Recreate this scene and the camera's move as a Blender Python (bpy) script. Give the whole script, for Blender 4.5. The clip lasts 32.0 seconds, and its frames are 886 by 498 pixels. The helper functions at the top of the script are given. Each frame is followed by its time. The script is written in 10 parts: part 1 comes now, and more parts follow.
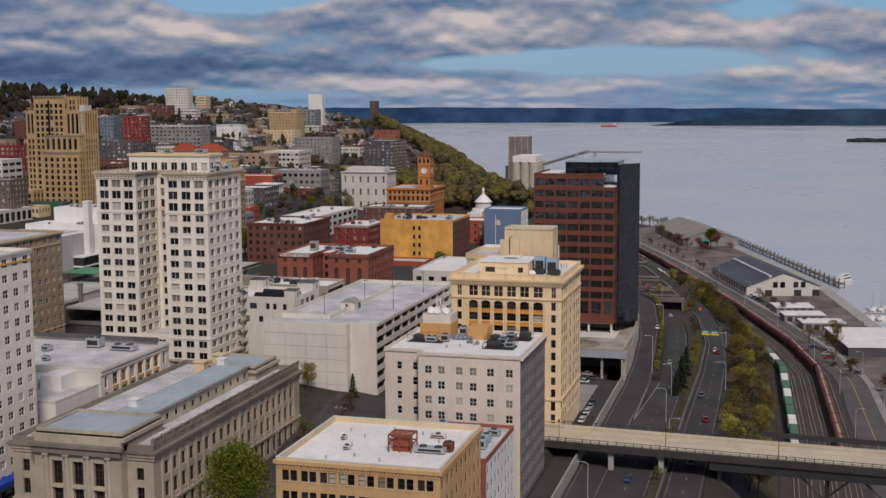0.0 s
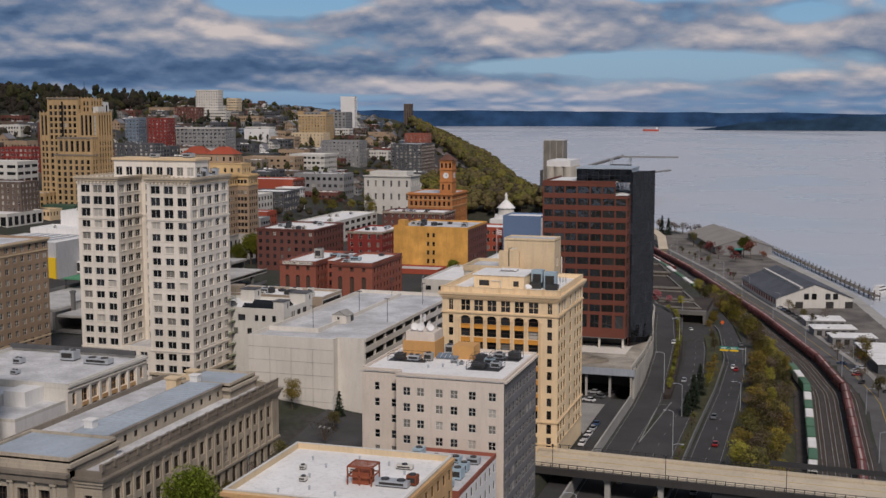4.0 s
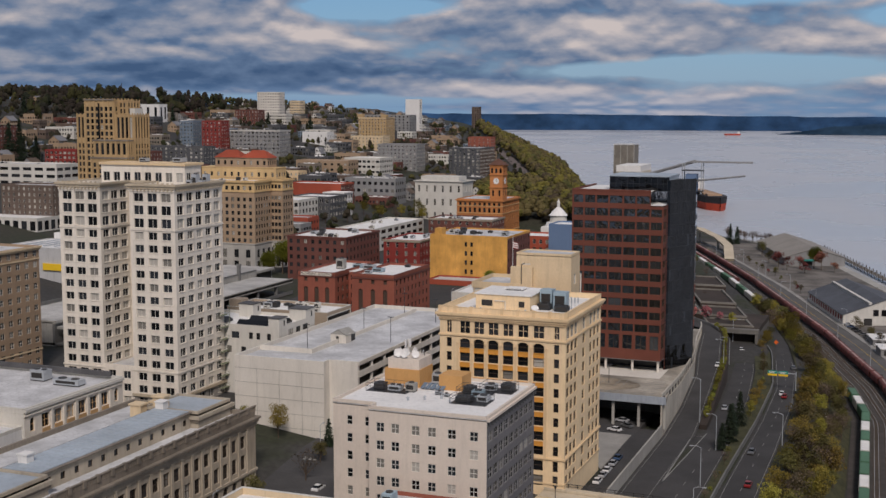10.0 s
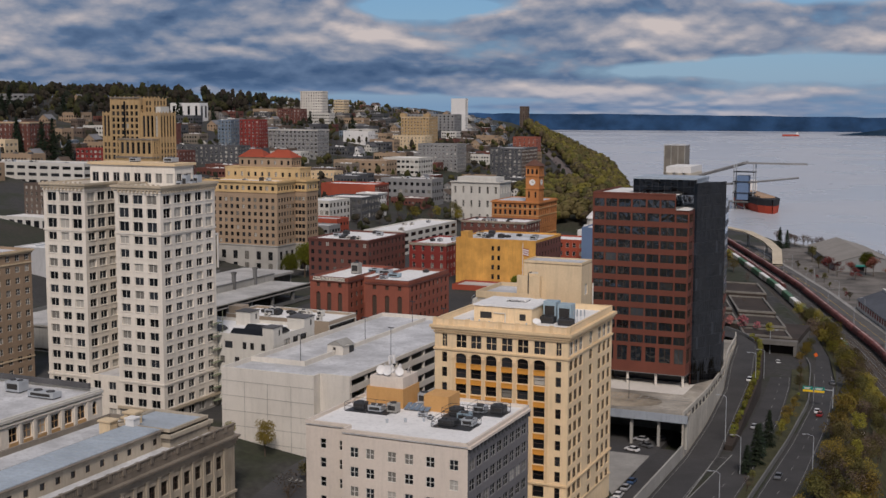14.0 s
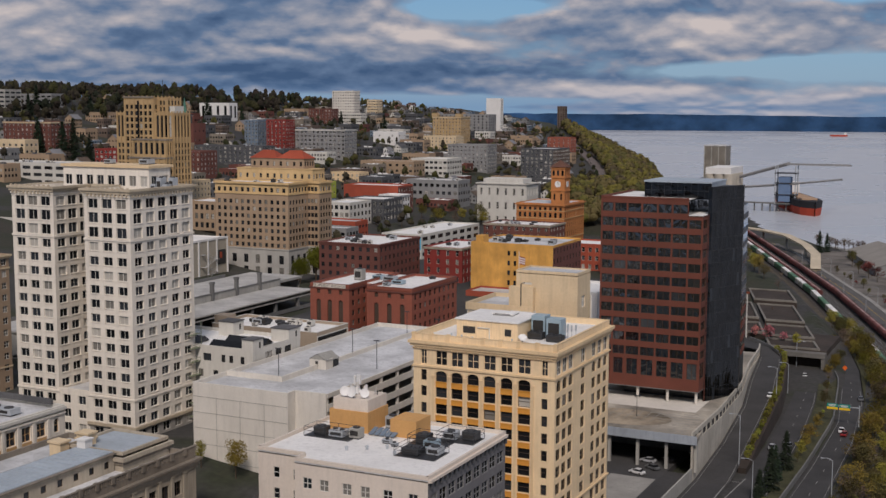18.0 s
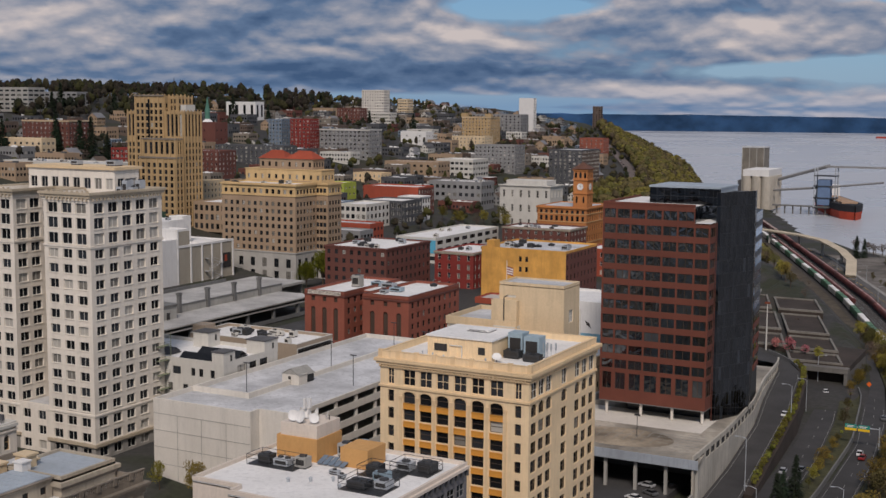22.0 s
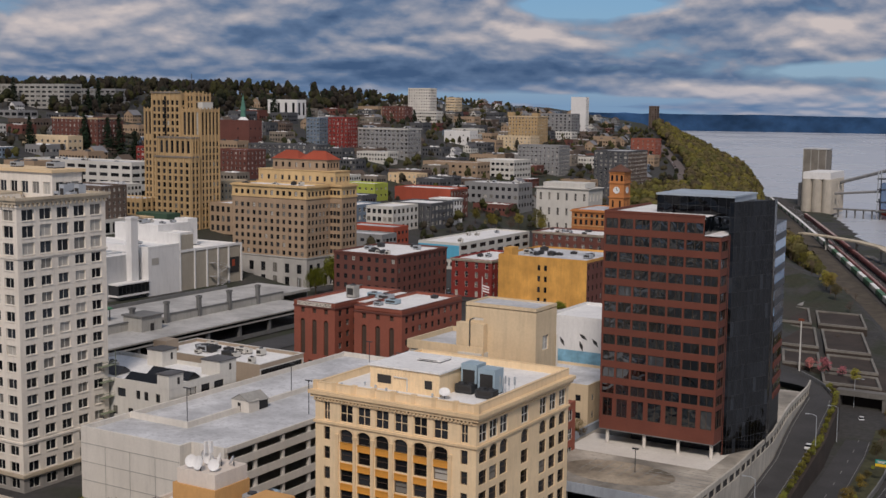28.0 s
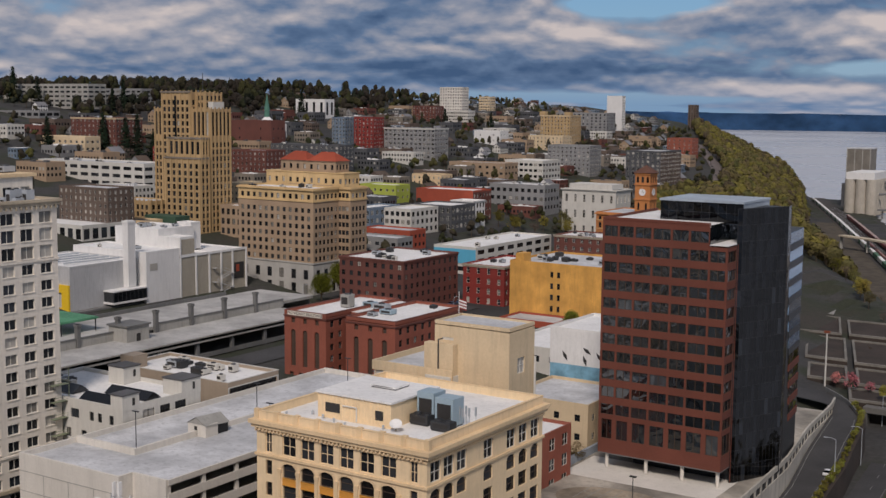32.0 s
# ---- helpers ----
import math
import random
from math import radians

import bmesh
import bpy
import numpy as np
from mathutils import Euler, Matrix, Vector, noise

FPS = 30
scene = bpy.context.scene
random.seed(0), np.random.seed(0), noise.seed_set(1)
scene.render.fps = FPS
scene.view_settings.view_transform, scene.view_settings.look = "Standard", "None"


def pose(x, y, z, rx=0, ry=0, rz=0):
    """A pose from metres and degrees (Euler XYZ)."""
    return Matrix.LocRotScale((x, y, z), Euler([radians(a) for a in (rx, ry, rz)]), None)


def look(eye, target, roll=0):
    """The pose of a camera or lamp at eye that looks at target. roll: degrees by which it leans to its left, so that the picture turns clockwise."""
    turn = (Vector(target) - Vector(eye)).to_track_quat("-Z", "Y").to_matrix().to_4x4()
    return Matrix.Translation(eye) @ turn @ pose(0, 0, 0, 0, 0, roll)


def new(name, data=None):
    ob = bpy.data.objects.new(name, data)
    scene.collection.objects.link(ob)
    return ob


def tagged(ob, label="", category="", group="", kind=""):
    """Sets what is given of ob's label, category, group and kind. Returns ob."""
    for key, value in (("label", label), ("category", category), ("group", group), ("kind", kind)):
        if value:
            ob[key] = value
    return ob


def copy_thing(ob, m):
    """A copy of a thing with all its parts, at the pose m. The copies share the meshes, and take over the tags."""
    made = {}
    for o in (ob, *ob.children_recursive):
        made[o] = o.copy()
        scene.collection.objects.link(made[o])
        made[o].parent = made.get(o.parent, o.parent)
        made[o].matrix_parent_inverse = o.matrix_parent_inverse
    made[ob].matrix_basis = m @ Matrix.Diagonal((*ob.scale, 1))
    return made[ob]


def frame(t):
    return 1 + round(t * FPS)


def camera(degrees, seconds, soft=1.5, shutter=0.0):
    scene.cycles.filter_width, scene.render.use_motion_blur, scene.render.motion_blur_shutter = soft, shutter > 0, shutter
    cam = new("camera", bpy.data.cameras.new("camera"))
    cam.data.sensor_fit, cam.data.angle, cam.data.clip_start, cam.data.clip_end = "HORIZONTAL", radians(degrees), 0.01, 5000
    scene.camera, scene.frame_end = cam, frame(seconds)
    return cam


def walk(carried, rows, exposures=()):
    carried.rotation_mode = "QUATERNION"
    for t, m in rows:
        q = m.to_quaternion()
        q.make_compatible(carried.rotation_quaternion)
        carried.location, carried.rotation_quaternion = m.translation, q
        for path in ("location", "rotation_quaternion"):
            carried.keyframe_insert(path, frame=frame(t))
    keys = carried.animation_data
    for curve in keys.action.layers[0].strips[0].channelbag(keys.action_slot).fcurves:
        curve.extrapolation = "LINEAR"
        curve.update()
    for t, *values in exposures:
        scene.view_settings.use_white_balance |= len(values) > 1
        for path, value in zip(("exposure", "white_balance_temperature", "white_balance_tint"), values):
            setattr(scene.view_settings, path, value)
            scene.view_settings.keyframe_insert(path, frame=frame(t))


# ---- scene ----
cam = camera(39.5, 32.0)
PATH = [
    (0, (-12.18, 2.897, 150.678), (-12.704, 4.812, 150.439), -0.3),
    (2, (-7.627, 14.569, 150.756), (-8.184, 16.476, 150.519), -0.1),
    (7, (2.126, 45.506, 150.53), (1.476, 47.383, 150.3), -0.0),
    (13, (11.064, 84.527, 149.667), (10.282, 86.353, 149.438), 0.2),
    (19, (17.898, 123.283, 149.096), (17.013, 125.062, 148.867), 0.2),
    (25, (23.781, 160.929, 149.162), (22.803, 162.658, 148.931), 0.6),
    (32, (25.843, 207.701, 149.149), (24.756, 209.363, 148.915), 0.5),
]
walk(cam, [(t, look(e, g, r)) for t, e, g, r in PATH], [(0, 0.0, 6500, 17), (32, 0.0, 6500, 17)])

# ---- sky, sun ----
SUN_ELEV, SUN_ROT = 44.0, 154.0  # degrees; rotation clockwise from +y
world = bpy.data.worlds.new("sky")
scene.world = world
world.use_nodes = True


def build_sky():
    nt = world.node_tree
    nt.nodes.clear()
    N, L = nt.nodes.new, nt.links.new

    def math_node(op, a, b=None, clamp=False):
        n = N("ShaderNodeMath")
        n.operation, n.use_clamp = op, clamp
        for i, v in enumerate((a, b)):
            if v is None:
                continue
            if isinstance(v, (int, float)):
                n.inputs[i].default_value = v
            else:
                L(v, n.inputs[i])
        return n.outputs[0]

    def ramp(fac, stops):
        n = N("ShaderNodeValToRGB")
        while len(n.color_ramp.elements) < len(stops):
            n.color_ramp.elements.new(0.5)
        for e, (p, c) in zip(n.color_ramp.elements, stops):
            e.position, e.color = p, (*c, 1)
        L(fac, n.inputs[0])
        return n.outputs[0]

    def mix(fac, a, b):
        n = N("ShaderNodeMix")
        n.data_type = "RGBA"
        if isinstance(fac, float):
            n.inputs[0].default_value = fac
        else:
            L(fac, n.inputs[0])
        for i, v in ((6, a), (7, b)):
            if isinstance(v, tuple):
                n.inputs[i].default_value = (*v, 1)
            else:
                L(v, n.inputs[i])
        return n.outputs[2]

    sky = N("ShaderNodeTexSky")
    sky.sky_type, sky.sun_disc = "NISHITA", False
    sky.sun_elevation, sky.sun_rotation = radians(SUN_ELEV), radians(SUN_ROT)
    sky.air_density, sky.dust_density, sky.ozone_density = 1.0, 0.6, 2.0
    hsv = N("ShaderNodeHueSaturation")
    hsv.inputs["Saturation"].default_value, hsv.inputs["Value"].default_value = 1.25, 0.075
    L(sky.outputs[0], hsv.inputs["Color"])
    blue = hsv.outputs[0]
    co = N("ShaderNodeTexCoord")
    sep = N("ShaderNodeSeparateXYZ")
    L(co.outputs["Generated"], sep.inputs[0])
    az = math_node("ARCTAN2", sep.outputs[0], sep.outputs[1])
    el = math_node("ABSOLUTE", math_node("ARCSINE", sep.outputs[2]))

    rise = math_node("POWER", el, 0.75)

    def place(ku, kv, off, dv):
        c = N("ShaderNodeCombineXYZ")
        L(math_node("MULTIPLY", az, ku), c.inputs[0])
        L(math_node("MULTIPLY", math_node("ADD", rise, dv), kv), c.inputs[1])
        c.inputs[2].default_value = off
        return c.outputs[0]

    def layer(ku, kv, off, dv, detail, rough, dist=0.0):
        n = N("ShaderNodeTexNoise")
        n.inputs["Scale"].default_value = 1.0
        n.inputs["Detail"].default_value = detail
        n.inputs["Roughness"].default_value = rough
        n.inputs["Distortion"].default_value = dist
        L(place(ku, kv, off, dv), n.inputs["Vector"])
        return n.outputs[0]

    def puffs(k, off, dv):
        """Rounded heads of cloud: smooth cells, pushed about by a noise."""
        n = N("ShaderNodeTexVoronoi")
        n.feature, n.inputs["Smoothness"].default_value, n.inputs["Scale"].default_value = "SMOOTH_F1", 0.35, 1.0
        wob = N("ShaderNodeTexNoise")
        wob.inputs["Scale"].default_value, wob.inputs["Detail"].default_value = 1.6, 4.0
        p = place(k, k * 1.25, off, dv)
        L(p, wob.inputs["Vector"])
        sc = N("ShaderNodeVectorMath")
        sc.operation = "MULTIPLY_ADD"
        L(wob.outputs["Color"], sc.inputs[0])
        sc.inputs[1].default_value = (0.9, 0.9, 0.0)
        L(p, sc.inputs[2])
        L(sc.outputs[0], n.inputs["Vector"])
        return math_node("SUBTRACT", 0.8, n.outputs["Distance"])

    def bump(a0, e0, wa, we, k):
        """A soft bank of cloud (or, with k below nought, a clearing) round a direction, in degrees."""
        u = math_node("DIVIDE", math_node("SUBTRACT", az, radians(a0)), radians(wa))
        v = math_node("DIVIDE", math_node("SUBTRACT", el, radians(e0)), radians(we))
        q = math_node("ADD", math_node("MULTIPLY", u, u), math_node("MULTIPLY", v, v))
        return math_node("MULTIPLY", math_node("EXPONENT", math_node("MULTIPLY", q, -1.0)), k)

    def summed(banks):
        out = None
        for args in banks:
            out = math_node("ADD", out, bump(*args)) if out else bump(*args)
        return out

    def field(dv):
        f = math_node("MULTIPLY", layer(8.5, 15.0, CLOUD_SEED, dv, 7.0, 0.47, 0.35), 0.80)
        f = math_node("ADD", f, math_node("MULTIPLY", puffs(19.0, CLOUD_SEED + 3, dv), 0.20))
        return math_node("ADD", f, math_node("MULTIPLY", puffs(52.0, CLOUD_SEED + 7, dv), 0.10))
    low, high = field(0.0), field(0.010)
    fine = layer(34.0, 55.0, CLOUD_SEED + 15, 0.0, 6.0, 0.58, 0.3)
    thin = layer(6.0, 50.0, CLOUD_SEED + 11, 0.0, 5.0, 0.55, 0.15)
    cover = math_node("ADD", math_node("ADD", math_node("MULTIPLY", low, 0.75), math_node("ADD", math_node("MULTIPLY", thin, 0.16), math_node("MULTIPLY", fine, 0.14))), summed(CLOUD_COVER))
    mask = ramp(cover, [(0.33, (0, 0, 0)), (0.50, (1, 1, 1))])
    lit = math_node("ADD", math_node("MULTIPLY", math_node("SUBTRACT", low, high), 2.4), 0.47)
    lit = math_node("ADD", lit, math_node("MULTIPLY", math_node("SUBTRACT", low, 0.42), 0.55))
    lit = math_node("ADD", lit, math_node("MULTIPLY", math_node("SUBTRACT", thin, 0.5), 0.32))
    lit = math_node("ADD", lit, math_node("MULTIPLY", math_node("SUBTRACT", fine, 0.5), 0.42))
    lit = math_node("ADD", lit, math_node("MULTIPLY", summed(CLOUD_LIGHT), 0.85), True)
    cloud = ramp(lit, [(0.0, CLOUD_DARK), (0.30, CLOUD_LOW), (0.58, CLOUD_MID), (1.0, CLOUD_LIT)])
    # haze towards the horizon
    hz = ramp(el, [(0.0, (1, 1, 1)), (0.022, (0, 0, 0))])
    full = mix(mask, mix(0.65, blue, SKY_BLUE), cloud)
    full = mix(math_node("MULTIPLY", hz, 0.40), full, HORIZON)
    # overhead an even broken overcast
    up = ramp(el, [(0.12, (0, 0, 0)), (0.4, (1, 1, 1))])
    full = mix(math_node("MULTIPLY", up, 0.75), full, OVERHEAD)
    bg = N("ShaderNodeBackground")
    bg.inputs["Strength"].default_value = SKY_STRENGTH
    L(full, bg.inputs["Color"])
    out = N("ShaderNodeOutputWorld")
    L(bg.outputs[0], out.inputs[0])


CLOUD_SEED = 4.0
# banks and clearings of the cloud deck, then its lit and shaded parts: direction, height, half widths (degrees) and strength
CLOUD_COVER = ((-24.5, 4.45, 3.4, 0.42, -0.42), (-10.5, 1.75, 6.0, 0.40, -0.48), (-5.5, 2.1, 4.0, 0.35, -0.26), (-3.0, 1.45, 3.0, 0.45, -0.26), (4.6, 4.3, 3.2, 0.5, -0.45), (-1.3, 3.8, 1.6, 0.45, -0.22), (-7.0, 4.75, 3.0, 0.25, -0.25),
               (-18, 0.75, 7, 0.35, 0.15), (0, 3.0, 4.0, 0.6, 0.15), (-38, 2.6, 13, 2.2, 0.30), (-30, 0.35, 9, 0.28, -0.30), (-21, 0.3, 5, 0.2, -0.22), (-12, 3.6, 6, 0.8, 0.12))
CLOUD_LIGHT = ((-20, 1.75, 4.5, 0.50, -0.30), (-26, 1.5, 6, 0.7, -0.20), (-33, 1.2, 7, 0.9, -0.20), (-36, 3.2, 4.5, 1.0, -0.24), (-42, 1.3, 9, 0.8, -0.14), (-31.5, 3.1, 2.0, 0.7, -0.12), (-17, 2.6, 4, 0.5, -0.12), (0.5, 2.2, 4, 0.3, -0.16), (-47.5, 3.5, 1.5, 0.4, -0.15), (-9, 3.0, 5, 0.5, -0.06),
               (-28, 3.4, 1.6, 0.5, 0.30), (-23.5, 3.1, 3.5, 0.55, 0.27), (-13.5, 3.4, 1.2, 0.7, 0.18), (-11, 3.9, 6, 0.7, 0.15), (-49, 3.6, 6, 1.1, 0.24), (-44.5, 4.3, 5, 0.5, 0.18), (-39, 3.6, 0.6, 0.5, 0.22), (-14, 0.75, 9, 0.38, 0.30), (0, 1.1, 6, 0.35, 0.22), (0, 3.0, 3.5, 0.5, 0.28), (-46, 1.05, 5, 0.12, 0.20), (-37, 0.8, 4, 0.10, 0.14))
CLOUD_LIT, CLOUD_MID, CLOUD_LOW, CLOUD_DARK = (0.56, 0.515, 0.485), (0.255, 0.290, 0.350), (0.108, 0.175, 0.280), (0.050, 0.100, 0.190)
SKY_BLUE, HORIZON = (0.12, 0.32, 0.55), (0.13, 0.25, 0.43)
OVERHEAD = (0.230, 0.265, 0.322)
SKY_STRENGTH = 1.0
build_sky()

sun = new("sun", bpy.data.lights.new("sun", "SUN"))
sun.data.energy, sun.data.angle, sun.data.color = 2.4, radians(12), (1.0, 0.92, 0.81)
_a = radians(SUN_ROT)
sun.matrix_world = look((math.sin(_a) * math.cos(radians(SUN_ELEV)) * 500, math.cos(_a) * math.cos(radians(SUN_ELEV)) * 500, math.sin(radians(SUN_ELEV)) * 500), (0, 0, 0))
scene.view_settings.exposure = 0.0


# ---- materials ----
MATS = {}


def mat(name, col, rough=0.8, metal=0.0, var=0.12, scale=0.35, grime=0.25, bump=0.15, rand=0.0, spec=0.4, streak=0.0):
    """A painted, stone or brick surface: two scales of tone, stains and a fine relief."""
    if name in MATS:
        return MATS[name]
    m = bpy.data.materials.new(name)
    m.use_nodes = True
    nt = m.node_tree
    N, L = nt.nodes.new, nt.links.new
    b = nt.nodes["Principled BSDF"]
    b.inputs["Roughness"].default_value, b.inputs["Metallic"].default_value = rough, metal
    b.inputs["Specular IOR Level"].default_value = spec
    co = N("ShaderNodeTexCoord")
    geo = N("ShaderNodeNewGeometry")

    def noise_tex(sc, det, ro, vec):
        n = N("ShaderNodeTexNoise")
        n.inputs["Scale"].default_value, n.inputs["Detail"].default_value, n.inputs["Roughness"].default_value = sc, det, ro
        L(vec, n.inputs["Vector"])
        return n.outputs[0]

    n1 = noise_tex(scale * 0.25, 4, 0.6, geo.outputs["Position"])
    n2 = noise_tex(scale * 6, 5, 0.65, geo.outputs["Position"])
    mapn = N("ShaderNodeMapping")
    mapn.inputs["Scale"].default_value = (1, 1, 0.12)
    L(geo.outputs["Position"], mapn.inputs[0])
    n3 = noise_tex(scale * 2.2, 4, 0.7, mapn.outputs[0])

    def mixc(fac, a, bcol, blend="MIX"):
        n = N("ShaderNodeMix")
        n.data_type, n.blend_type = "RGBA", blend
        if isinstance(fac, (int, float)):
            n.inputs[0].default_value = fac
        else:
            L(fac, n.inputs[0])
        for i, v in ((6, a), (7, bcol)):
            if isinstance(v, tuple):
                n.inputs[i].default_value = (*v, 1)
            else:
                L(v, n.inputs[i])
        return n.outputs[2]

    def rampv(fac, p0, p1, v0=0.0, v1=1.0):
        n = N("ShaderNodeMapRange")
        n.inputs[1].default_value, n.inputs[2].default_value, n.inputs[3].default_value, n.inputs[4].default_value = p0, p1, v0, v1
        L(fac, n.inputs[0])
        return n.outputs[0]

    lo = tuple(max(0.0, c * (1 - var * 1.6)) for c in col)
    hi = tuple(min(0.95, c * (1 + var)) for c in col)
    c = mixc(rampv(n1, 0.35, 0.65), lo, hi)
    c = mixc(rampv(n2, 0.3, 0.7, 0, 0.5), c, tuple(x * 0.82 for x in col))
    dirt = tuple(x * 0.45 + 0.02 for x in col)
    c = mixc(rampv(n3, 0.50, 0.76, 0, grime), c, dirt)
    if streak:
        n4 = noise_tex(scale * 5, 3, 0.6, mapn.outputs[0])
        c = mixc(rampv(n4, 0.5, 0.8, 0, streak), c, dirt)
    if rand:
        oi = N("ShaderNodeObjectInfo")
        hs = N("ShaderNodeHueSaturation")
        L(rampv(oi.outputs["Random"], 0, 1, 1 - rand, 1 + rand), hs.inputs["Value"])
        L(c, hs.inputs["Color"])
        c = hs.outputs[0]
    L(c, b.inputs["Base Color"])
    L(rampv(n2, 0.2, 0.8, max(0.02, rough - 0.1), min(1, rough + 0.1)), b.inputs["Roughness"])
    if bump:
        bp = N("ShaderNodeBump")
        bp.inputs["Strength"].default_value, bp.inputs["Distance"].default_value = bump, 0.1
        L(n2, bp.inputs["Height"])
        L(bp.outputs[0], b.inputs["Normal"])
    MATS[name] = m
    return m


def glass(name, col=(0.02, 0.025, 0.03), rough=0.06, rand=0.8, blind=(0.42, 0.40, 0.36), share=0.18, spec=0.5, wave=(0.5, 0.10), ior=1.5):
    """Window glass over a dark room; in some openings a pale blind hangs behind it."""
    if name in MATS:
        return MATS[name]
    m = bpy.data.materials.new(name)
    m.use_nodes = True
    nt = m.node_tree
    N, L = nt.nodes.new, nt.links.new
    b = nt.nodes["Principled BSDF"]
    b.inputs["Roughness"].default_value = rough
    b.inputs["Specular IOR Level"].default_value = spec
    oi = N("ShaderNodeObjectInfo")
    geo = N("ShaderNodeNewGeometry")
    add = N("ShaderNodeMath")
    add.operation = "ADD"
    L(oi.outputs["Random"], add.inputs[0]), L(geo.outputs["Random Per Island"], add.inputs[1])
    fr = N("ShaderNodeMath")
    fr.operation = "FRACT"
    L(add.outputs[0], fr.inputs[0])
    r = N("ShaderNodeValToRGB")
    r.color_ramp.interpolation = "CONSTANT"
    els = [(0.0, col), (0.4, tuple(c * 0.5 for c in col)), (0.62, tuple(c * (1 + rand * 2) for c in col)), (1 - share, tuple(x * 0.45 for x in blind)), (1 - share * 0.4, blind)]
    while len(r.color_ramp.elements) < len(els):
        r.color_ramp.elements.new(0.9)
    for e, (p, c) in zip(r.color_ramp.elements, els):
        e.position, e.color = p, (*c, 1)
    L(fr.outputs[0], r.inputs[0])
    L(r.outputs[0], b.inputs["Base Color"])
    nz = N("ShaderNodeTexNoise")
    nz.inputs["Scale"].default_value, nz.inputs["Detail"].default_value, nz.inputs["Distortion"].default_value = wave[0], 1.5, 0.8
    b.inputs["IOR"].default_value = ior
    L(geo.outputs["Position"], nz.inputs["Vector"])
    bp = N("ShaderNodeBump")
    bp.inputs["Strength"].default_value, bp.inputs["Distance"].default_value = wave[1], 0.3
    L(nz.outputs[0], bp.inputs["Height"]), L(bp.outputs[0], b.inputs["Normal"])
    MATS[name] = m
    return m


# ---- mesh building ----
class Shape:
    """Collects faces, with a material slot each, and turns them into one mesh."""

    def __init__(self):
        self.v, self.f, self.m = [], [], []

    def face(self, pts, m=0):
        i = len(self.v)
        self.v.extend(pts)
        self.f.append(tuple(range(i, i + len(pts))))
        self.m.append(m)

    def box(self, x0, x1, y0, y1, z0, z1, m=0, bottom=True, top=True):
        i = len(self.v)
        self.v.extend([(x0, y0, z0), (x1, y0, z0), (x1, y1, z0), (x0, y1, z0), (x0, y0, z1), (x1, y0, z1), (x1, y1, z1), (x0, y1, z1)])
        q = [(0, 1, 5, 4), (1, 2, 6, 5), (2, 3, 7, 6), (3, 0, 4, 7)]
        if top:
            q.append((4, 5, 6, 7))
        if bottom:
            q.append((3, 2, 1, 0))
        for a in q:
            self.f.append(tuple(i + k for k in a))
            self.m.append(m)
        return self

    def prism(self, poly, z0, z1, m=0, top=None, cap=True):
        """An upright prism over a counter-clockwise polygon."""
        n = len(poly)
        for k in range(n):
            a, b = poly[k], poly[(k + 1) % n]
            self.face([(a[0], a[1], z0), (b[0], b[1], z0), (b[0], b[1], z1), (a[0], a[1], z1)], m)
        if cap:
            self.face([(p[0], p[1], z1) for p in poly], m if top is None else top)
            self.face([(p[0], p[1], z0) for p in reversed(poly)], m)
        return self

    def cone(self, c, r0, r1, z0, z1, n=12, m=0, cap=True):
        x, y = c
        a = [2 * math.pi * k / n for k in range(n)]
        lo = [(x + r0 * math.cos(t), y + r0 * math.sin(t), z0) for t in a]
        hi = [(x + r1 * math.cos(t), y + r1 * math.sin(t), z1) for t in a]
        for k in range(n):
            self.face([lo[k], lo[(k + 1) % n], hi[(k + 1) % n], hi[k]], m)
        if cap:
            self.face(hi, m)
            self.face(list(reversed(lo)), m)
        return self

    def tube(self, a, b, r, n=6, m=0, r1=None):
        """A round bar from a to b."""
        a, b = Vector(a), Vector(b)
        d = (b - a).normalized()
        u = d.orthogonal().normalized()
        w = d.cross(u)
        r1 = r if r1 is None else r1
        lo = [tuple(a + (u * math.cos(2 * math.pi * k / n) + w * math.sin(2 * math.pi * k / n)) * r) for k in range(n)]
        hi = [tuple(b + (u * math.cos(2 * math.pi * k / n) + w * math.sin(2 * math.pi * k / n)) * r1) for k in range(n)]
        for k in range(n):
            self.face([lo[k], lo[(k + 1) % n], hi[(k + 1) % n], hi[k]], m)
        self.face(list(reversed(lo)), m), self.face(hi, m)
        return self

    def mesh(self, name, mats):
        me = bpy.data.meshes.new(name)
        me.from_pydata(self.v, [], self.f)
        for a in mats if isinstance(mats, (list, tuple)) else [mats]:
            me.materials.append(a)
        if any(self.m):
            me.polygons.foreach_set("material_index", self.m)
        me.update()
        return me


def part(name, shape, material, parent, label="", m=None, stuff=False):
    me = shape.mesh(name, material) if isinstance(shape, Shape) else shape
    ob = new(name, me)
    ob.parent = parent
    if m is not None:
        ob.matrix_basis = m
    if label:
        tagged(ob, label)
    if stuff:
        tagged(ob, kind="stuff")
    return ob


def thing(name, label, category, at=(0, 0, 0), rz=0.0, group="", kind=""):
    e = new(name)
    e.matrix_basis = pose(*at, 0, 0, rz)
    return tagged(e, label, category, group, kind)


def solid(name, shape, material, label="", category="", group="", kind="", at=(0, 0, 0), rz=0.0):
    ob = new(name, shape.mesh(name, material))
    ob.matrix_basis = pose(*at, 0, 0, rz)
    return tagged(ob, label, category, group, kind)


# facades: side "s" looks to -y, "e" to +x, "n" to +y, "w" to -x
SIDES = {"s": 0, "e": 90, "n": 180, "w": 270}


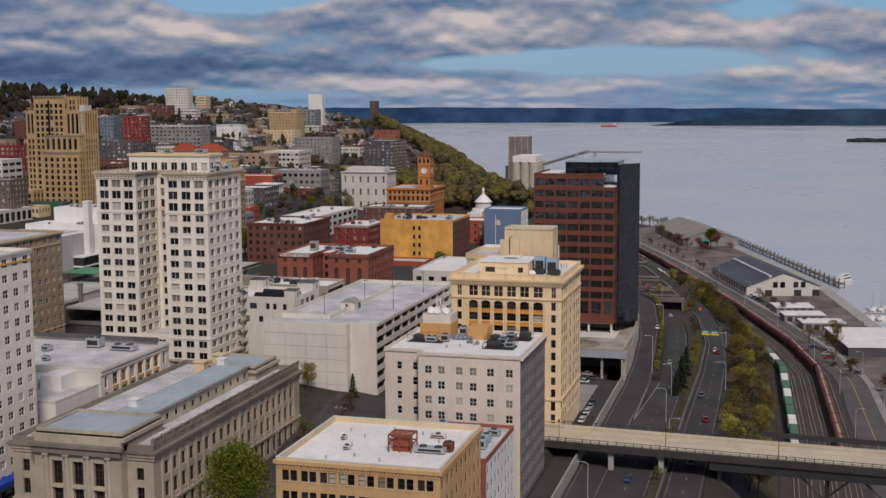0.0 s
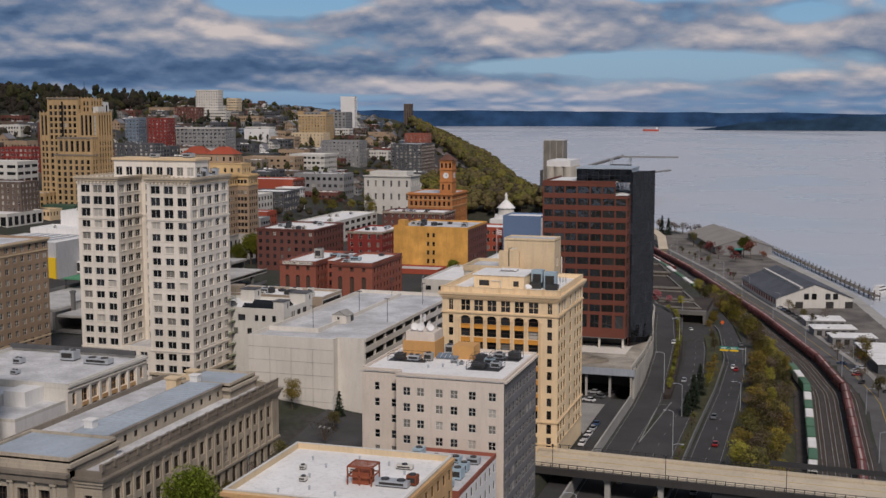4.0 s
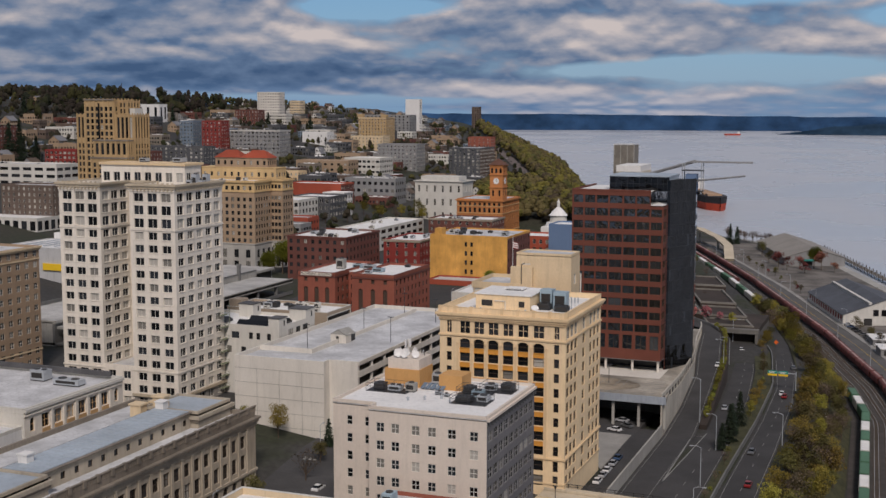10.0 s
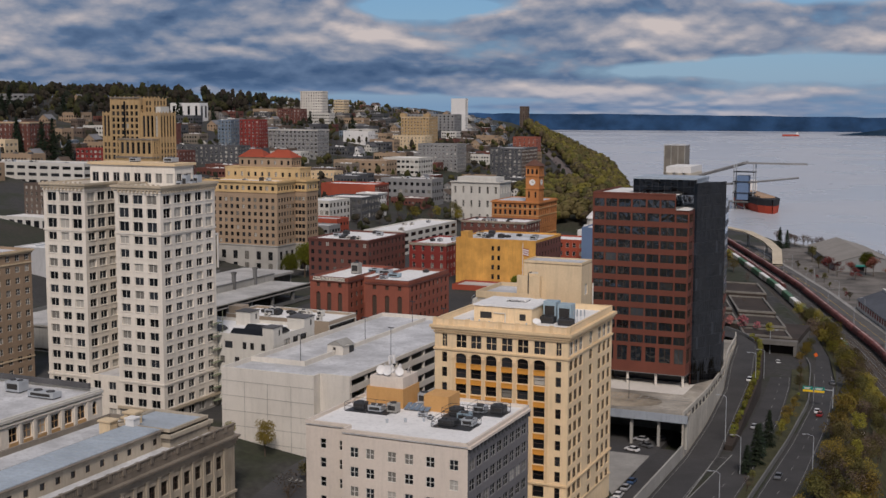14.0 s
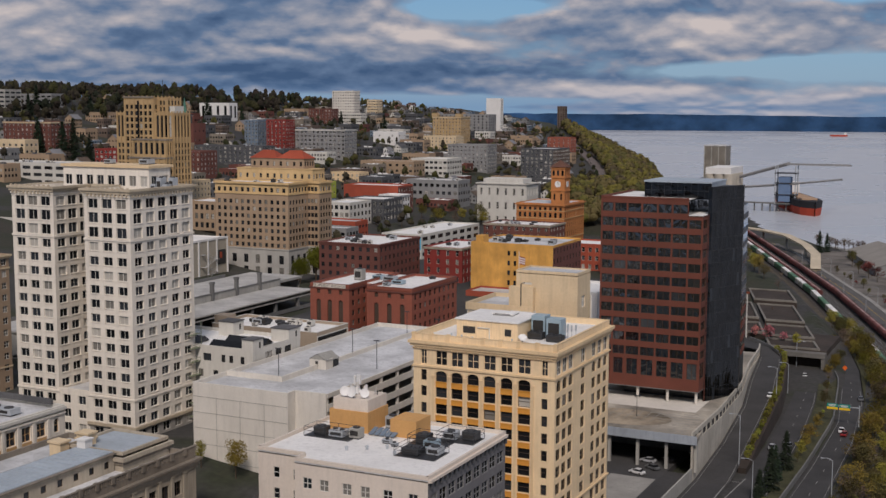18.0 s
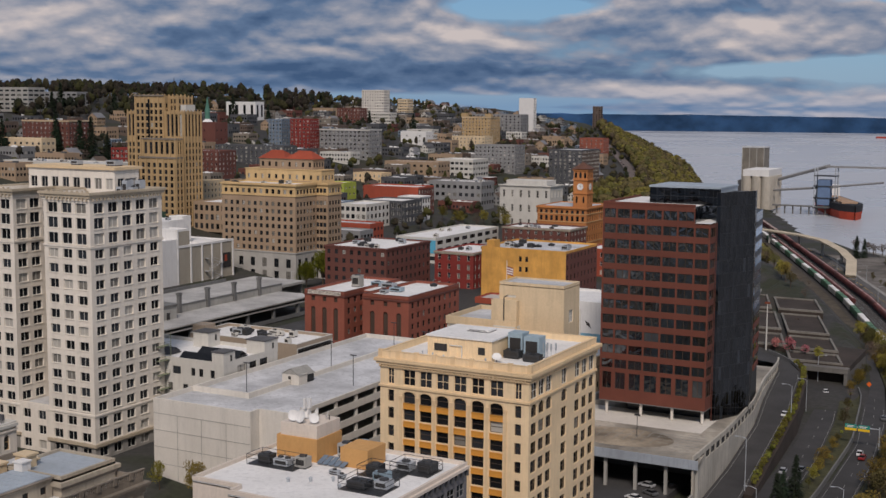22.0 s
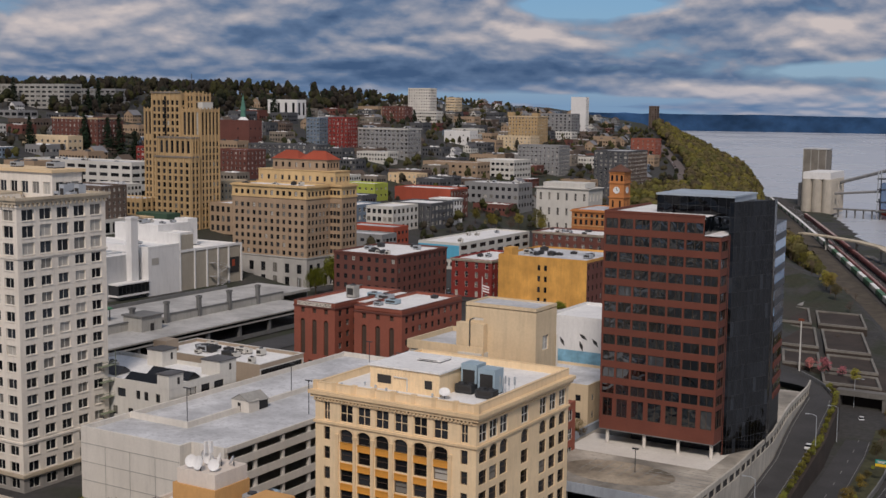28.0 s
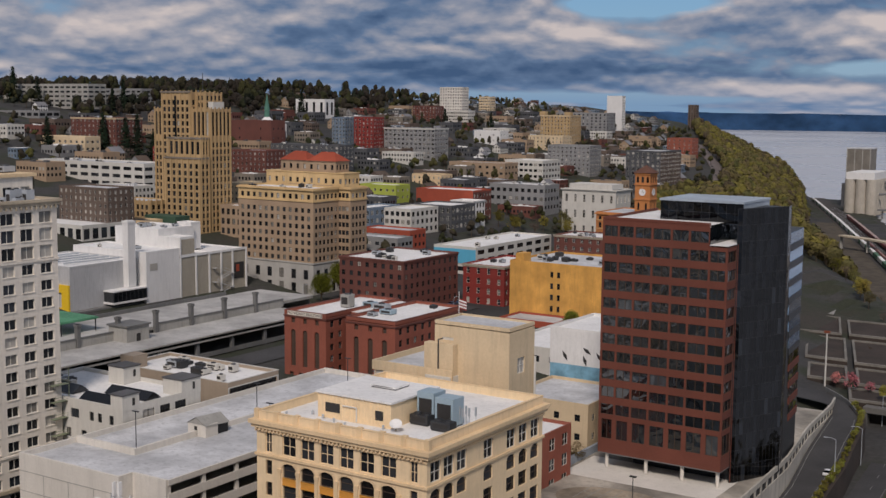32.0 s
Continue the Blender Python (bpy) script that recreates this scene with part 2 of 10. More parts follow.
def window_shapes(w, h, style):
    """Frame with its mullions as one piece, and the pane behind it; style (columns, rows)."""
    nx, nz = style[:2]
    e = min(0.09, w * 0.08)
    us, zs = [0.0, e], [0.0, e]
    for k in range(1, nx):
        us += [w * k / nx - e * 0.6, w * k / nx + e * 0.6]
    for k in range(1, nz):
        zs += [h * k / nz - e * 0.5, h * k / nz + e * 0.5]
    us += [w - e, w]
    zs += [h - e, h]
    fr = Shape()
    nu, nv = len(us), len(zs)
    for y in (-0.07, 0.05):
        fr.v.extend((u, y, z) for z in zs for u in us)
    hole = lambda i, j: 0 <= i < nu - 1 and 0 <= j < nv - 1 and i % 2 == 1 and j % 2 == 1
    idx = lambda i, j, k: k * nu * nv + j * nu + i
    for j in range(nv - 1):
        for i in range(nu - 1):
            if hole(i, j):
                for p, q in (((i, j), (i + 1, j)), ((i + 1, j), (i + 1, j + 1)), ((i + 1, j + 1), (i, j + 1)), ((i, j + 1), (i, j))):
                    fr.f.append((idx(*p, 0), idx(*q, 0), idx(*q, 1), idx(*p, 1)))
                    fr.m.append(0)
            else:
                fr.f.append((idx(i, j, 0), idx(i + 1, j, 0), idx(i + 1, j + 1, 0), idx(i, j + 1, 0)))
                fr.m.append(0)
    pn = Shape()
    pn.face([(0, 0.02, 0), (w, 0.02, 0), (w, 0.02, h), (0, 0.02, h)])
    return fr, pn


def window_mesh(w, h, style, frame_mat, glass_mat, one=False):
    key = (round(w, 2), round(h, 2), style, frame_mat.name, glass_mat.name, one)
    if key not in WIN_CACHE:
        fr, pn = window_shapes(w, h, style)
        if one:
            fr.face(pn.v, 1)
            WIN_CACHE[key] = (fr.mesh("window", [frame_mat, glass_mat]), None)
        else:
            WIN_CACHE[key] = (fr.mesh("window", frame_mat), pn.mesh("pane", glass_mat))
    return WIN_CACHE[key]


WIN_CACHE = {}


def facade(parent, side, a0, a1, plane, z0, z1, rows, wall_mat, frame_mat, glass_mat, depth=0.3, one=False, name="wall", sill=None, back=None, single=False):
    """A wall from a0 to a1 (along x or y) in the plane, with openings through its skin.
    rows: (bottom, top, [(start, end), ...], style) with starts measured from the wall's left end as one looks at it; style (columns, rows[, 'arch'])."""
    W = a1 - a0
    back = depth + 0.3 if back is None else back
    joined = Shape()
    ang = SIDES[side]
    if side == "s":
        o = (a0, plane, 0)
    elif side == "n":
        o = (a1, plane, 0)
    elif side == "e":
        o = (plane, a0, 0)
    else:
        o = (plane, a1, 0)
    M = pose(*o, 0, 0, ang)
    sh, sills = Shape(), Shape()
    z = z0
    for b, t, cols, style in sorted(rows, key=lambda r: r[0]):
        if b > z + 1e-4:
            sh.face([(0, 0, z), (W, 0, z), (W, 0, b), (0, 0, b)])
        u = 0.0
        for c0, c1 in cols:
            if c0 > u + 1e-4:
                sh.face([(u, 0, b), (c0, 0, b), (c0, 0, t), (u, 0, t)])
            u = c1
            d = depth
            sh.face([(c0, 0, b), (c0, d, b), (c0, d, t), (c0, 0, t)])
            sh.face([(c1, d, b), (c1, 0, b), (c1, 0, t), (c1, d, t)])
            sh.face([(c0, 0, b), (c1, 0, b), (c1, d, b), (c0, d, b)])
            sh.face([(c0, d, t), (c1, d, t), (c1, 0, t), (c0, 0, t)])
            if len(style) > 2:
                r = (c1 - c0) / 2
                hgt = r * style[3] if len(style) > 3 else r
                n = 6
                arc = [(c0 + r - r * math.cos(math.pi * k / n), t - hgt + hgt * math.sin(math.pi * k / n)) for k in range(n + 1)]
                for y in (0.0,):
                    sh.face([(c0, y, t)] + [(p[0], y, p[1]) for p in arc[: n // 2 + 1]])
                    sh.face([(c1, y, t)] + [(p[0], y, p[1]) for p in arc[n // 2:]])
                for k in range(n):
                    sh.face([(arc[k][0], 0, arc[k][1]), (arc[k + 1][0], 0, arc[k + 1][1]), (arc[k + 1][0], d, arc[k + 1][1]), (arc[k][0], d, arc[k][1])])
            if sill:
                sills.box(c0 - 0.12, c1 + 0.12, -0.14, 0.02, b - 0.16, b)
            if one:
                fs, ps = window_shapes(c1 - c0, t - b, style)
                i0 = len(joined.v)
                joined.v.extend((v[0] + c0, v[1] + d - 0.02, v[2] + b) for v in fs.v)
                joined.f.extend(tuple(i + i0 for i in q) for q in fs.f)
                joined.m.extend(fs.m)
                joined.face([(v[0] + c0, v[1] + d - 0.02, v[2] + b) for v in ps.v], 1)
                continue
            fm, pm = window_mesh(c1 - c0, t - b, tuple(style[:2]), frame_mat, glass_mat, single)
            wo = part("window", fm, None, parent, m=M @ pose(c0, d - 0.02, b))
            if pm:
                part("pane", pm, None, wo)
        if u < W - 1e-4:
            sh.face([(u, 0, b), (W, 0, b), (W, 0, t), (u, 0, t)])
        z = t
    if z < z1 - 1e-4:
        sh.face([(0, 0, z), (W, 0, z), (W, 0, z1), (0, 0, z1)])
    # the wall's inner face and edges give it thickness
    sh.face([(W, back, z0), (0, back, z0), (0, back, z1), (W, back, z1)])
    sh.face([(0, 0, z1), (W, 0, z1), (W, back, z1), (0, back, z1)])
    part(name, sh, wall_mat, parent, m=M)
    if joined.f:
        part("glazing", joined, [frame_mat, glass_mat], parent, m=M, stuff=True)
    if sill and sills.f:
        part("sill", sills, sill, parent, m=M, stuff=True)


def even(W, n, w, margin=None):
    """n openings of width w, evenly over a wall of width W."""
    pitch = W / n if margin is None else (W - 2 * margin) / n
    m = 0 if margin is None else margin
    return [(m + pitch * (k + 0.5) - w / 2, m + pitch * (k + 0.5) + w / 2) for k in range(n)]


def grid_rows(W, n, w, z0, floor, count, sill, h, style=(1, 2), margin=None):
    return [(z0 + floor * k + sill, z0 + floor * k + sill + h, even(W, n, w, margin), style) for k in range(count)]


def flat_roof(parent, x0, x1, y0, y1, z, par, roof_mat, wall_mat, th=0.35, cap=None, name="roof"):
    """Roof deck sunk behind a parapet whose top is at z; par is the parapet's height over the deck."""
    d = Shape().box(x0 + th, x1 - th, y0 + th, y1 - th, z - par - 0.3, z - par)
    part(name, d, roof_mat, parent)
    part("parapet", ring(x0 + th, x1 - th, y0 + th, y1 - th, th, z - par - 0.3, z), wall_mat, parent)
    if cap:
        part("coping", ring(x0 + th + 0.06, x1 - th - 0.06, y0 + th + 0.06, y1 - th - 0.06, th + 0.12, z, z + 0.1), cap, parent)


def ring(x0, x1, y0, y1, out, z0, z1, shape=None):
    """A band that runs round a block and stands proud of it, as one closed piece."""
    s = shape or Shape()
    i = len(s.v)
    for z in (z0, z1):
        s.v.extend([(x0 - out, y0 - out, z), (x1 + out, y0 - out, z), (x1 + out, y1 + out, z), (x0 - out, y1 + out, z), (x0, y0, z), (x1, y0, z), (x1, y1, z), (x0, y1, z)])
    for k in range(4):
        n = (k + 1) % 4
        for q in ((k, n, n + 8, k + 8), (n + 4, k + 4, k + 12, n + 12), (k + 8, n + 8, n + 12, k + 12), (n, k, k + 4, n + 4)):
            s.f.append(tuple(i + j for j in q))
            s.m.append(0)
    return s


FOOT = []


def block(name, label, x0, x1, y0, y1, zb, zt, wall_mat, roof_mat, frame_mat, glass_mat, floor=3.6, nx=6, ny=6, win=(1.4, 1.9), sill=0.95, style=(1, 2),
          par=0.8, one=True, band=None, cornice=None, depth=0.25, category="building", rows_from=0.0, cap=None, sides="sewn", east_mat=None, group=""):
    """A plain city block: four walls with even windows, parapet and roof, bands and cornice where given."""
    b = thing(name, label, category, group=group)
    FOOT.append((x0, x1, y0, y1))
    H = zt - zb - rows_from - par
    count = max(1, int(H / floor))
    z0 = zb + rows_from + (H - count * floor)
    for s in sides:
        a0, a1, pl = {"s": (x0, x1, y0), "n": (x0, x1, y1), "e": (y0, y1, x1), "w": (y0, y1, x0)}[s]
        n = nx if s in "sn" else ny
        W = a1 - a0
        w = min(win[0], W / max(n, 1) * 0.8) if n else 0
        rows = grid_rows(W, n, w, z0, floor, count, sill, win[1], style) if n else []
        facade(b, s, a0, a1, pl, zb, zt - par - 0.3, rows, east_mat if (east_mat and s == "e") else wall_mat, frame_mat, glass_mat, depth=depth, one=one)
    flat_roof(b, x0, x1, y0, y1, zt, par, roof_mat, wall_mat, cap=cap)
    if band:
        for zz in band[1:]:
            part("band", ring(x0, x1, y0, y1, 0.18, zz - 0.25, zz + 0.2), band[0], b)
    if cornice:
        part("cornice", ring(x0, x1, y0, y1, cornice[1], zt - 0.7, zt - 0.15), cornice[0], b)
        part("frieze", ring(x0, x1, y0, y1, cornice[1] * 0.5, zt - 1.3, zt - 0.7), cornice[0], b)
    return b


# ---- the lie of the land ----
SEA = 24.0


def table(ys, vs):
    def f(y):
        return float(np.interp(y, ys, vs))
    return f


rail_x = table([0, 300, 450, 560, 620, 730, 930, 1040, 1280, 1500, 1750, 2300], [4, 4, 3, -1, -12, -42, -106, -146, -236, -320, -418, -640])
shore_off = table([0, 500, 720, 850, 1150, 1250, 1400, 1800, 2300], [48, 55, 78, 98, 112, 70, 42, 55, 60])
town_edge = table([0, 580, 640, 700, 800, 900, 1080, 1300, 1400, 1600, 1750, 2300], [-69, -69, -78, -92, -140, -205, -300, -374, -420, -520, -590, -800])


def upper(x, y):
    """Height of the streets of the town above the bluff."""
    base = 52 + 13 * min(1, max(0, (-x - 66) / 100))
    if y < 460:
        base -= 2 * (460 - y) / 460
        if x < -109:
            base -= 7 * min(1, max(0, (350 - y) / 50)) * min(1, (-109 - x) / 12)
    g = 55 * min(1, max(0, (y - 900) / 250))
    hill = 0.168 * max(0, -x - 318 + g)
    z = base + hill - 0.00006 * max(0, -x - 318 + g) ** 2 * 0.5
    return min(z, 150 + 6 * math.sin(x * 0.004) + 4 * math.sin(y * 0.006))


foot_off = table([700, 760, 850, 950, 1100, 1250, 1400, 1600, 1800, 2300], [14, 22, 42, 58, 62, 60, 50, 36, 20, 18])


def bluff_z(x, y):
    """The steep wooded bluff: it springs from the level ground beside the railway."""
    d = rail_x(y) - foot_off(y) - x
    return 29.0 if d < 0 else 29 + (1.45 * d if d < 22 else 31.9 + 0.45 * (d - 22))


def ground_z(x, y):
    z = land_z(x, y)
    if -112 < x < -66 and 392 < y < 560:
        z = min(z, 49.7)
    return z if y < 1850 else max(SEA - 4, z - (y - 1850) * 0.9)


def land_z(x, y):
    r, e = rail_x(y), town_edge(y)
    s = r + shore_off(y)
    if x > s:
        return SEA - 4
    if x > r + 13:
        return 28.0 if x < s - 6 else 28.0 - 2.5 * (x - s + 6) / 6
    if x > r - 14:
        return 29.0
    road = 47.6 * 1.0
    k = min(1, max(0, (y - 560) / 140))  # the road bench ends where the tunnel lid begins
    if k < 1:
        w0 = r - 31  # outer edge of the bench
        if x > w0:
            t = (r - 14 - x) / 17
            bench = 29 + (road - 29) * t * t * (3 - 2 * t)
        elif x > e:
            bench = road
        elif x > e - 3:
            bench = road
        else:
            bench = upper(x, y)
    if k > 0:
        if x > e:
            t = (r - 14 - x) / max(1.0, (r - 14 - e))
            top = upper(e, y) + 50 * min(1, max(0, (y - 880) / 250))
            slope = 29 + (top - 29) * min(1, t * 1.6)
            if y > 740:
                q = min(1, (y - 740) / 120)
                slope = slope * (1 - q) + min(max(top, 70), bluff_z(x, y)) * q
        else:
            slope = upper(x, y)
            if y > 880:
                slope = max(slope, bluff_z(e, y) - 0.12 * (e - x))
        if k == 1:
            return slope
        return bench * (1 - k) + slope * k
    return bench


# ---- palette ----
def build_palette():
    P = {}
    P["cream_tile"] = mat("cream_terracotta", (0.80, 0.735, 0.64), var=0.06, grime=0.35, streak=0.25)
    P["cream_tile_dark"] = mat("cream_terracotta_cornice", (0.50, 0.42, 0.31), var=0.15, grime=0.5)
    P["cream_brick"] = mat("cream_brick", (0.84, 0.645, 0.405), var=0.07, grime=0.3, streak=0.2)
    P["cream_trim"] = mat("cream_trim", (0.75, 0.56, 0.34), var=0.08, grime=0.3)
    P["orange_panel"] = mat("orange_panel", (0.66, 0.30, 0.05), var=0.06, grime=0.2)
    P["putty"] = mat("putty_paint", (0.68, 0.595, 0.51), var=0.05, grime=0.25, streak=0.1)
    P["concrete_pale"] = mat("pale_concrete", (0.68, 0.64, 0.575), var=0.06, grime=0.3, streak=0.12)
    P["concrete"] = mat("concrete", (0.38, 0.37, 0.34), var=0.12, grime=0.5, streak=0.5)
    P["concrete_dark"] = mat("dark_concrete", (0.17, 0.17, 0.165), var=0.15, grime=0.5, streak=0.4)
    P["brown_brick"] = mat("brown_brick", (0.150, 0.046, 0.029), var=0.10, grime=0.2)
    P["red_brick"] = mat("red_brick", (0.30, 0.093, 0.060), var=0.1, grime=0.3, streak=0.2)
    P["dark_red_brick"] = mat("dark_red_brick", (0.150, 0.056, 0.043), var=0.1, grime=0.3)
    P["bright_red"] = mat("red_paint", (0.24, 0.035, 0.028), var=0.1, grime=0.3)
    P["brick_red_paint"] = mat("brick_red_paint", (0.36, 0.075, 0.04), var=0.08, grime=0.3)
    P["mustard"] = mat("mustard_paint", (0.70, 0.365, 0.085), var=0.22, grime=0.35, streak=0.4)
    P["stone"] = mat("grey_limestone", (0.46, 0.40, 0.315), var=0.14, grime=0.6, streak=0.35)
    P["stone_dark"] = mat("weathered_limestone", (0.24, 0.205, 0.165), var=0.2, grime=0.6, streak=0.5)
    P["tan_brick"] = mat("tan_brick", (0.58, 0.36, 0.17), var=0.08, grime=0.35, streak=0.2)
    P["tan_pale"] = mat("pale_tan_brick", (0.66, 0.52, 0.34), var=0.07, grime=0.35)
    P["gold_brick"] = mat("gold_brick", (0.47, 0.325, 0.165), var=0.08, grime=0.35, streak=0.25)
    P["grey_tan"] = mat("grey_tan_brick", (0.37, 0.265, 0.175), var=0.08, grime=0.3)
    P["terracotta"] = mat("orange_terracotta", (0.50, 0.20, 0.065), var=0.1, grime=0.35)
    P["white"] = mat("white_paint", (0.76, 0.75, 0.73), var=0.04, grime=0.25, streak=0.2)
    P["offwhite"] = mat("offwhite_stucco", (0.62, 0.60, 0.55), var=0.06, grime=0.3, streak=0.2)
    P["grey"] = mat("grey_stucco", (0.25, 0.25, 0.25), var=0.08, grime=0.3)
    P["grey_dark"] = mat("charcoal_cladding", (0.085, 0.088, 0.095), var=0.1, grime=0.2)
    P["slate"] = mat("blue_grey_cladding", (0.16, 0.21, 0.27), var=0.08, grime=0.2)
    P["blue_panel"] = mat("blue_panel", (0.13, 0.20, 0.33), var=0.06, grime=0.2)
    P["yellow"] = mat("yellow_panel", (0.80, 0.52, 0.02), var=0.04, grime=0.1)
    P["cyan"] = mat("cyan_paint", (0.10, 0.42, 0.62), var=0.06, grime=0.2)
    P["lime"] = mat("lime_paint", (0.40, 0.46, 0.08), var=0.06, grime=0.2)
    P["olive_brick"] = mat("umber_brick", (0.13, 0.095, 0.075), var=0.1, grime=0.3)
    P["roof_white"] = mat("white_membrane", (0.80, 0.79, 0.77), rough=0.7, var=0.07, grime=0.45, scale=0.4)
    P["roof_grey"] = mat("grey_membrane", (0.575, 0.58, 0.59), rough=0.7, var=0.2, grime=0.8, scale=0.45)
    P["roof_blue"] = mat("blue_grey_metal_roof", (0.38, 0.44, 0.50), rough=0.45, var=0.12, grime=0.5)
    P["roof_dark"] = mat("dark_roofing", (0.10, 0.10, 0.105), rough=0.85, var=0.2, grime=0.3)
    P["roof_red"] = mat("red_tile_roof", (0.34, 0.065, 0.03), var=0.15, grime=0.3)
    P["steel"] = mat("galvanised_steel", (0.46, 0.49, 0.52), rough=0.5, metal=0.25, var=0.1, grime=0.25)
    P["steel_dark"] = mat("dark_steel", (0.06, 0.062, 0.066), rough=0.5, metal=0.5, var=0.1, grime=0.2)
    P["rust"] = mat("rusty_steel", (0.24, 0.065, 0.03), var=0.2, grime=0.4)
    P["unit_blue"] = mat("blue_grey_unit", (0.34, 0.45, 0.52), rough=0.5, var=0.1, grime=0.3)
    P["frame_white"] = mat("white_frame", (0.62, 0.60, 0.55), var=0.03, grime=0.1, bump=0)
    P["frame_dark"] = mat("dark_frame", (0.035, 0.033, 0.032), var=0.05, grime=0.1, bump=0)
    P["frame_bronze"] = mat("bronze_frame", (0.07, 0.045, 0.03), var=0.05, grime=0.1, bump=0)
    P["glass"] = glass("window_glass", col=(0.012, 0.014, 0.017), spec=0.28)
    P["glass_pale"] = glass("window_glass_blinds", share=0.42)
    P["glass_dark"] = glass("window_glass_dark", col=(0.012, 0.013, 0.015), share=0.05, spec=0.3)
    P["glass_tower"] = glass("mirror_glass", col=(0.006, 0.008, 0.010), rough=0.04, share=0.10, blind=(0.045, 0.05, 0.055), spec=0.6, rand=0.5, wave=(0.24, 1.0), ior=1.95)
    P["curtain_glass"] = glass("curtain_glass", col=(0.003, 0.0035, 0.0045), rough=0.03, share=0.05, blind=(0.02, 0.024, 0.03), spec=0.4, rand=0.8, wave=(0.13, 1.0), ior=1.5)
    P["asphalt"] = mat("asphalt", (0.058, 0.057, 0.058), rough=0.9, var=0.2, grime=0.4, scale=0.3)
    P["asphalt_pale"] = mat("worn_asphalt", (0.050, 0.0485, 0.049), rough=0.9, var=0.2, grime=0.4, scale=0.3)
    P["paving"] = mat("paving", (0.30, 0.29, 0.27), rough=0.9, var=0.15, grime=0.4)
    P["line_white"] = mat("road_line_white", (0.27, 0.27, 0.255), var=0.15, grime=0.4, bump=0)
    P["line_yellow"] = mat("road_line_yellow", (0.55, 0.36, 0.04), var=0.15, grime=0.4, bump=0)
    P["ballast"] = mat("ballast", (0.062, 0.054, 0.049), rough=0.95, var=0.2, grime=0.5, scale=1.0)
    P["soil"] = mat("bare_soil", (0.046, 0.034, 0.027), rough=0.95, var=0.25, grime=0.4)
    P["bark"] = mat("bark", (0.09, 0.065, 0.045), rough=0.95, var=0.2)
    return P


P = build_palette()


# ---- ground ----
def build_ground():
    xs = list(range(-2600, -1200, 100)) + list(range(-1200, -500, 25)) + list(range(-500, -140, 12)) + list(range(-140, 80, 3)) + list(range(80, 260, 30))
    ys = list(range(-300, 180, 40)) + list(range(180, 700, 8)) + list(range(700, 1000, 12)) + list(range(1000, 2000, 25)) + list(range(2000, 4601, 100))
    v = []
    for y in ys:
        for x in xs:
            v.append((x, y, ground_z(x, y)))
    n = len(xs)
    f = [(j * n + i, j * n + i + 1, (j + 1) * n + i + 1, (j + 1) * n + i) for j in range(len(ys) - 1) for i in range(n - 1)]
    me = bpy.data.meshes.new("ground")
    me.from_pydata(v, [], f)
    m = bpy.data.materials.new("town_ground")
    m.use_nodes = True
    nt = m.node_tree
    N, L = nt.nodes.new, nt.links.new
    b = nt.nodes["Principled BSDF"]
    b.inputs["Roughness"].default_value = 0.95
    geo = N("ShaderNodeNewGeometry")

    def nz(s, d):
        t = N("ShaderNodeTexNoise")
        t.inputs["Scale"].default_value, t.inputs["Detail"].default_value = s, d
        L(geo.outputs["Position"], t.inputs["Vector"])
        return t.outputs[0]

    def rp(f, stops):
        r = N("ShaderNodeValToRGB")
        while len(r.color_ramp.elements) < len(stops):
            r.color_ramp.elements.new(0.5)
        for e, (p, c) in zip(r.color_ramp.elements, stops):
            e.position, e.color = p, (*c, 1)
        L(f, r.inputs[0])
        return r.outputs[0]

    a = rp(nz(0.02, 6), [(0.35, (0.036, 0.036, 0.037)), (0.48, (0.052, 0.050, 0.047)), (0.56, (0.030, 0.036, 0.018)), (0.72, (0.048, 0.040, 0.030))])
    g = rp(nz(0.6, 5), [(0.3, (0.6, 0.6, 0.6)), (0.7, (1, 1, 1))])
    mx = N("ShaderNodeMix")
    mx.data_type, mx.blend_type = "RGBA", "MULTIPLY"
    mx.inputs[0].default_value = 1.0
    L(a, mx.inputs[6]), L(g, mx.inputs[7])
    L(mx.outputs[2], b.inputs["Base Color"])
    me.materials.append(m)
    tagged(new("ground", me), "hilly town ground of asphalt, grass and bare earth", "ground", kind="structure")


build_ground()


